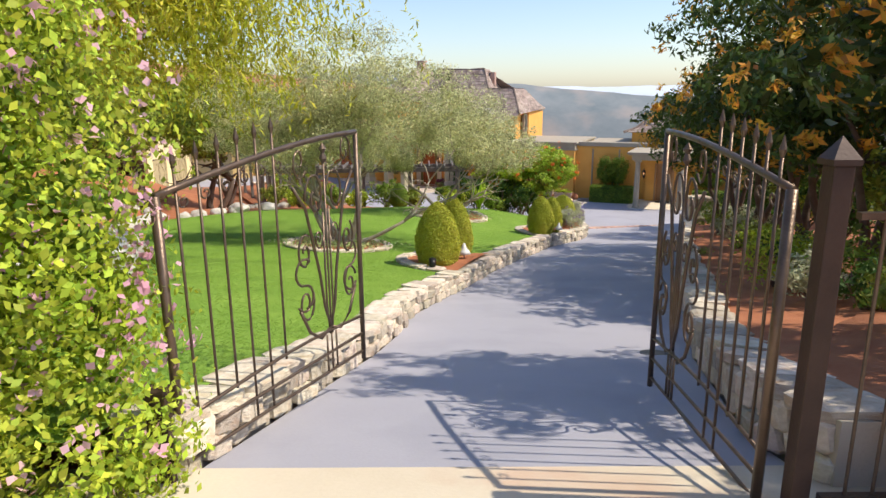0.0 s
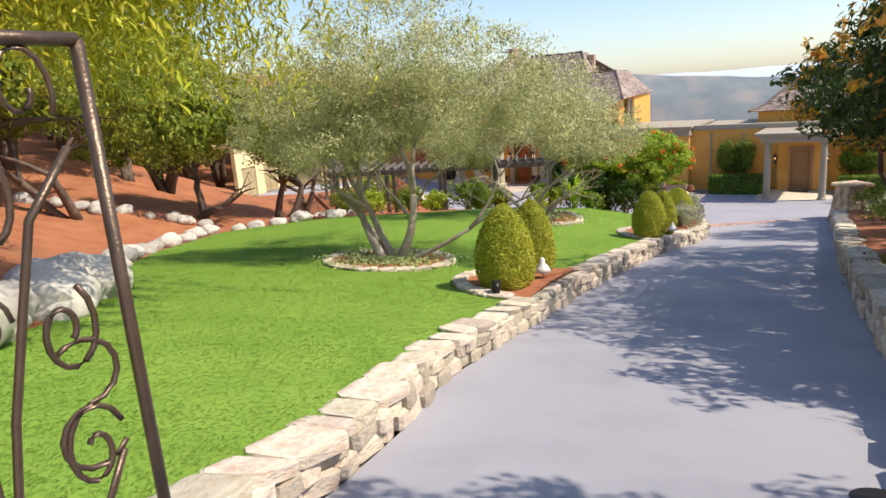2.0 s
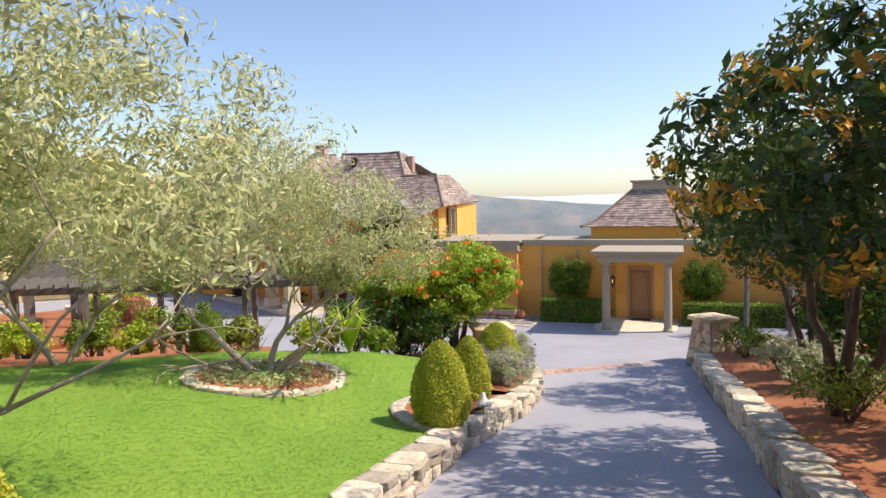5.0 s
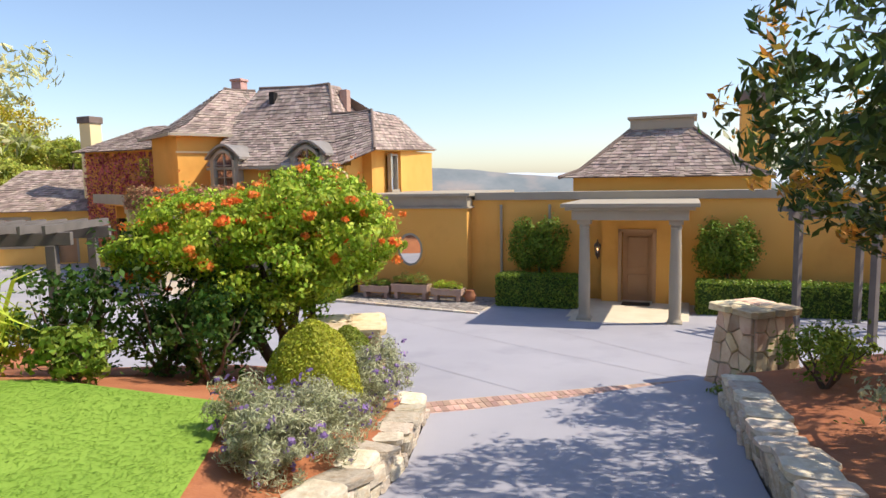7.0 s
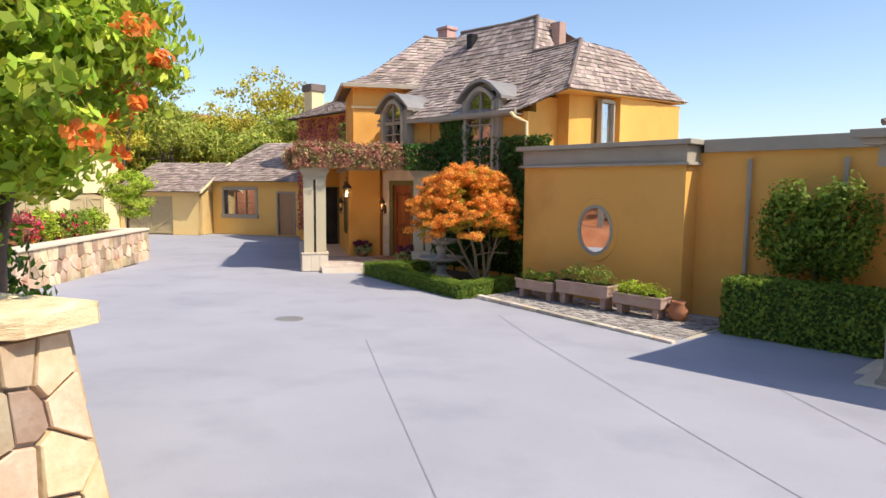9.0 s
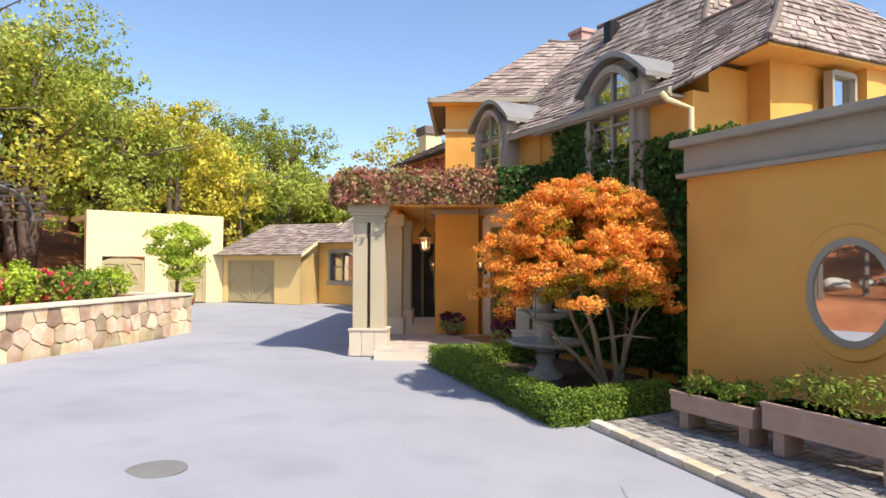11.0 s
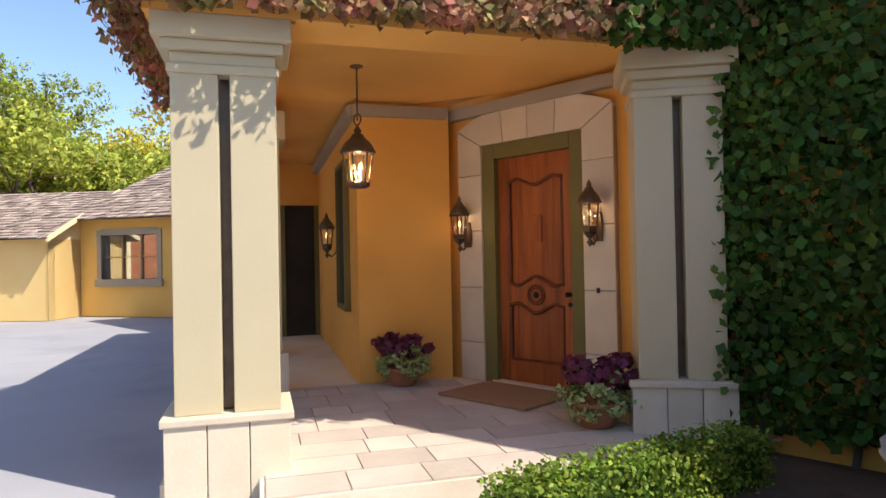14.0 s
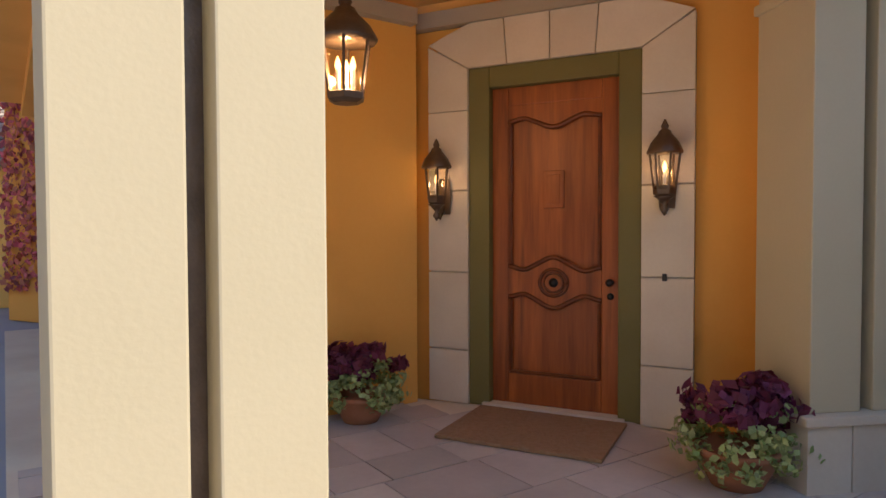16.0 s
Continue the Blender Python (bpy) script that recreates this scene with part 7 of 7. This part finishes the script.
def gate_leaf(hinge, end, zb0, zb1, zt0, zt1):
    """One wrought-iron leaf from its hinge stile to its free stile; the lyre panel stands at the free end."""
    t = thing("gate_leaf", "open wrought-iron gate leaf with a scrolled lyre panel", "gate", group="entrance gate leaves")
    hx, hy, ex, ey = *hinge, *end
    L = math.dist(hinge, end)

    def P(s, h):
        """s from 0 at the hinge to 1; h from 0 at the foot to 1 at the top rail."""
        zb, zt = zb0 + (zb1 - zb0) * s, zt0 + (zt1 - zt0) * math.sin(s * math.pi / 2)
        return Vector((hx + (ex - hx) * s, hy + (ey - hy) * s, zb + (zt - zb) * h))

    def rod(name, pts, rad=0.009, n=6):
        return part(name, Geo().tube([P(*p) for p in pts], rad, n), M_IRON, t, smooth=True)

    rod("stile", [(0, -0.02), (0, 1.0)], 0.026, 8)
    rod("stile", [(1, -0.04), (1, 1.0)], 0.02, 8)
    rod("top_rail", [(k / 12, 1.0) for k in range(13)], 0.02, 8)
    for h in (0.0, 0.085, 0.17):
        rod("bottom_rail", [(k / 8, h + (0.02 * math.sin(k / 8 * math.pi) if h > 0.1 else 0)) for k in range(9)], 0.012)
    for k in range(6):
        s = 0.07 + 0.082 * k
        rod("bar", [(s, 0.0 if k in (3, 4) else 0.17), (s, 1.07)], 0.0085)
        c = P(s, 1.07)
        part("spear_tip", Geo().lathe([(0.009, 0), (0.018, 0.035), (0.002, 0.1)], c.x, c.y, 8).turned(Matrix.Translation((0, 0, c.z))), M_IRON, t)
        rod("scroll", [(s + 0.026 + x / L, 0.945 + z / 1.7) for x, z in spiral(0, 0, 0.045, 0.012, 2.2, 1.1, 12)], 0.006, 5)
    w = 1.0 / 1.75
    C = 0.765

    def sc(pts, rad=0.0095):
        rod("scroll", [(C + x * w, h) for x, h in pts], rad)

    # central spears
    for dx, top in ((-0.035, 0.7), (0.0, 0.9), (0.035, 0.72)):
        sc([(dx * 0.4, 0.17), (dx, 0.3), (dx, top)], 0.0085)
        sc([(dx * 1.6, 0.0), (dx * 1.6, 0.17)], 0.0085)
    c = P(C, 0.9)
    part("finial", Geo().lathe([(0.01, 0), (0.03, 0.03), (0.012, 0.07), (0.03, 0.1), (0.004, 0.14)], c.x, c.y, 8).turned(Matrix.Translation((0, 0, c.z))), M_IRON, t)
    for sgn in (-1, 1):
        # lyre arm from the foot up and out
        sc([(0, 0.2), (sgn * 0.06, 0.3), (sgn * 0.1, 0.45), (sgn * 0.17, 0.62), (sgn * 0.22, 0.74), (sgn * 0.34, 0.84)], 0.012)
        sc([(sgn * (0.115 + x), h) for x, h in spiral(0, 0.77, 0.11, 0.025, math.pi if sgn > 0 else 0, -1.2 * sgn, 22)])
        sc([(sgn * 0.0, 0.2), (sgn * 0.12, 0.17), (sgn * 0.24, 0.22), (sgn * 0.33, 0.33)], 0.012)
        # S-scroll at the outer edge
        sc([(sgn * 0.27 + 0.085 * math.cos(a) * (1 if q else -1) * sgn, 0.43 + (0.055 if q else -0.055) + 0.055 * math.sin(a)) for q in (0, 1) for a in np.linspace(-2.6 if not q else -1.57, 1.57 if not q else 2.4, 10)])
        sc([(sgn * 0.26 + x, h) for x, h in spiral(0, 0.35, 0.085, 0.02, 0.4, 1.3 * sgn, 20)])
        sc([(sgn * 0.25 + x, h) for x, h in spiral(0, 0.56, 0.08, 0.018, 1.0, -1.3 * sgn, 20)])
        sc([(sgn * 0.09 + x, h) for x, h in spiral(0, 0.60, 0.05, 0.012, 0, 1.2 * sgn, 16)], 0.007)
        sc([(sgn * 0.26 + x, h) for x, h in spiral(0, 0.93, 0.075, 0.02, -0.6, 1.1 * sgn, 16)], 0.008)
    return t


gate_leaf((-0.77, 1.3), (-0.03, 3.2), 4.52, 4.4, 6.0, 6.2)
gate_leaf((2.2, 0.98), (2.19, 2.62), 4.5, 4.41, 6.06, 6.22)


def post(x, y, z0, z1, w, cap):
    p = thing("gate_post", "square bronze-brown steel gate post", "gate post", pose(x, y, 0), group="gate posts")
    part("shaft", Geo().box(-w / 2, -w / 2, z0, w / 2, w / 2, z1), M_POST, p, bevel=0.008)
    if cap:
        part("cap", Geo().box(-w * 0.68, -w * 0.68, z1, w * 0.68, w * 0.68, z1 + 0.025).add([(-w * 0.66, -w * 0.66, z1 + 0.025), (w * 0.66, -w * 0.66, z1 + 0.025), (w * 0.66, w * 0.66, z1 + 0.025), (-w * 0.66, w * 0.66, z1 + 0.025), (0, 0, z1 + 0.12)], [(0, 1, 4), (1, 2, 4), (2, 3, 4), (3, 0, 4)]), M_POST, p)
    return p


M_POST = material("brown_steel", (0.045, 0.028, 0.022), (0.075, 0.045, 0.034), 5, 0.5, 0.1, 60, metal=0.2)
post(2.32, 0.86, 4.3, 6.18, 0.09, True)
post(-0.84, 1.24, 4.3, 5.0, 0.11, False)
fence = thing("fence", "bronze-brown metal bar fence beside the gate", "fence", pose(2.42, 0.84, 4.45))
for h in (0.15, 1.5):
    part("rail", Geo().box(0, -0.02, h, 4.2, 0.02, h + 0.03), M_IRON, fence)
for k in range(32):
    part("bar", Geo().tube([(0.12 + k * 0.13, 0, 0.05), (0.12 + k * 0.13, 0, 1.68)], 0.009, 6), M_IRON, fence)
ob = thing("sensor_post", "short pale grey gate sensor on a stem", "gate sensor", pose(2.03, 0.35, 4.5))
part("stem", Geo().tube([(0, 0, 0), (0, 0, 0.28)], 0.016), M_WHITE, ob)
part("head", Geo().box(-0.035, -0.03, 0.26, 0.035, 0.03, 0.37), M_WHITE, ob, bevel=0.01)
thing("manhole_cover", "round dark cover set in the driveway", "manhole cover", pose(3.05, 5.1, float(drive_z(5.1)) + 0.004, -9), Geo().lathe([(0.16, 0), (0.16, 0.006), (0.13, 0.007)], n=24), M_BLACK)

# flowering hedge at the gate
hg = thing("flowering_hedge", "tall loose hedge covered in small pink flowers", "hedge")
blob = [(-1.72, 1.25, 5.2, 0.95, 0.9, 1.0), (-1.6, 1.35, 6.3, 0.85, 0.85, 1.0), (-1.9, 0.9, 7.1, 1.1, 0.9, 1.0), (-1.45, 1.0, 4.8, 0.75, 0.7, 0.6), (-2.6, 0.9, 5.6, 1.2, 1.1, 1.3), (-2.7, 1.2, 7.0, 1.3, 1.1, 1.0), (-1.45, 1.1, 5.7, 0.72, 0.7, 0.8), (-1.9, 0.4, 5.0, 0.8, 0.7, 0.9), (-2.0, 0.35, 6.2, 0.8, 0.7, 1.0)]
part("stem", limbs((-2.0, 1.0, 4.3), [(b[0], b[1], b[2]) for b in blob], 0.03, 61, 0.2, 0.5, 5), M_BARKD, hg)
crown("foliage", blob, 75000, 0.046, M_BRIGHT, hg, 111, 700, 0.26, 0.72, 0.6)
crown("inner_foliage", [(b[0], b[1], b[2], b[3] * 0.8, b[4] * 0.8, b[5] * 0.8) for b in blob], 9000, 0.08, M_BOX, hg, 113, 200, 0.3, 0.6, 0.6)
crown("blossom", blob, 6500, 0.045, M_PINK, hg, 112, 1500, 0.06, 1.03, 0.9)
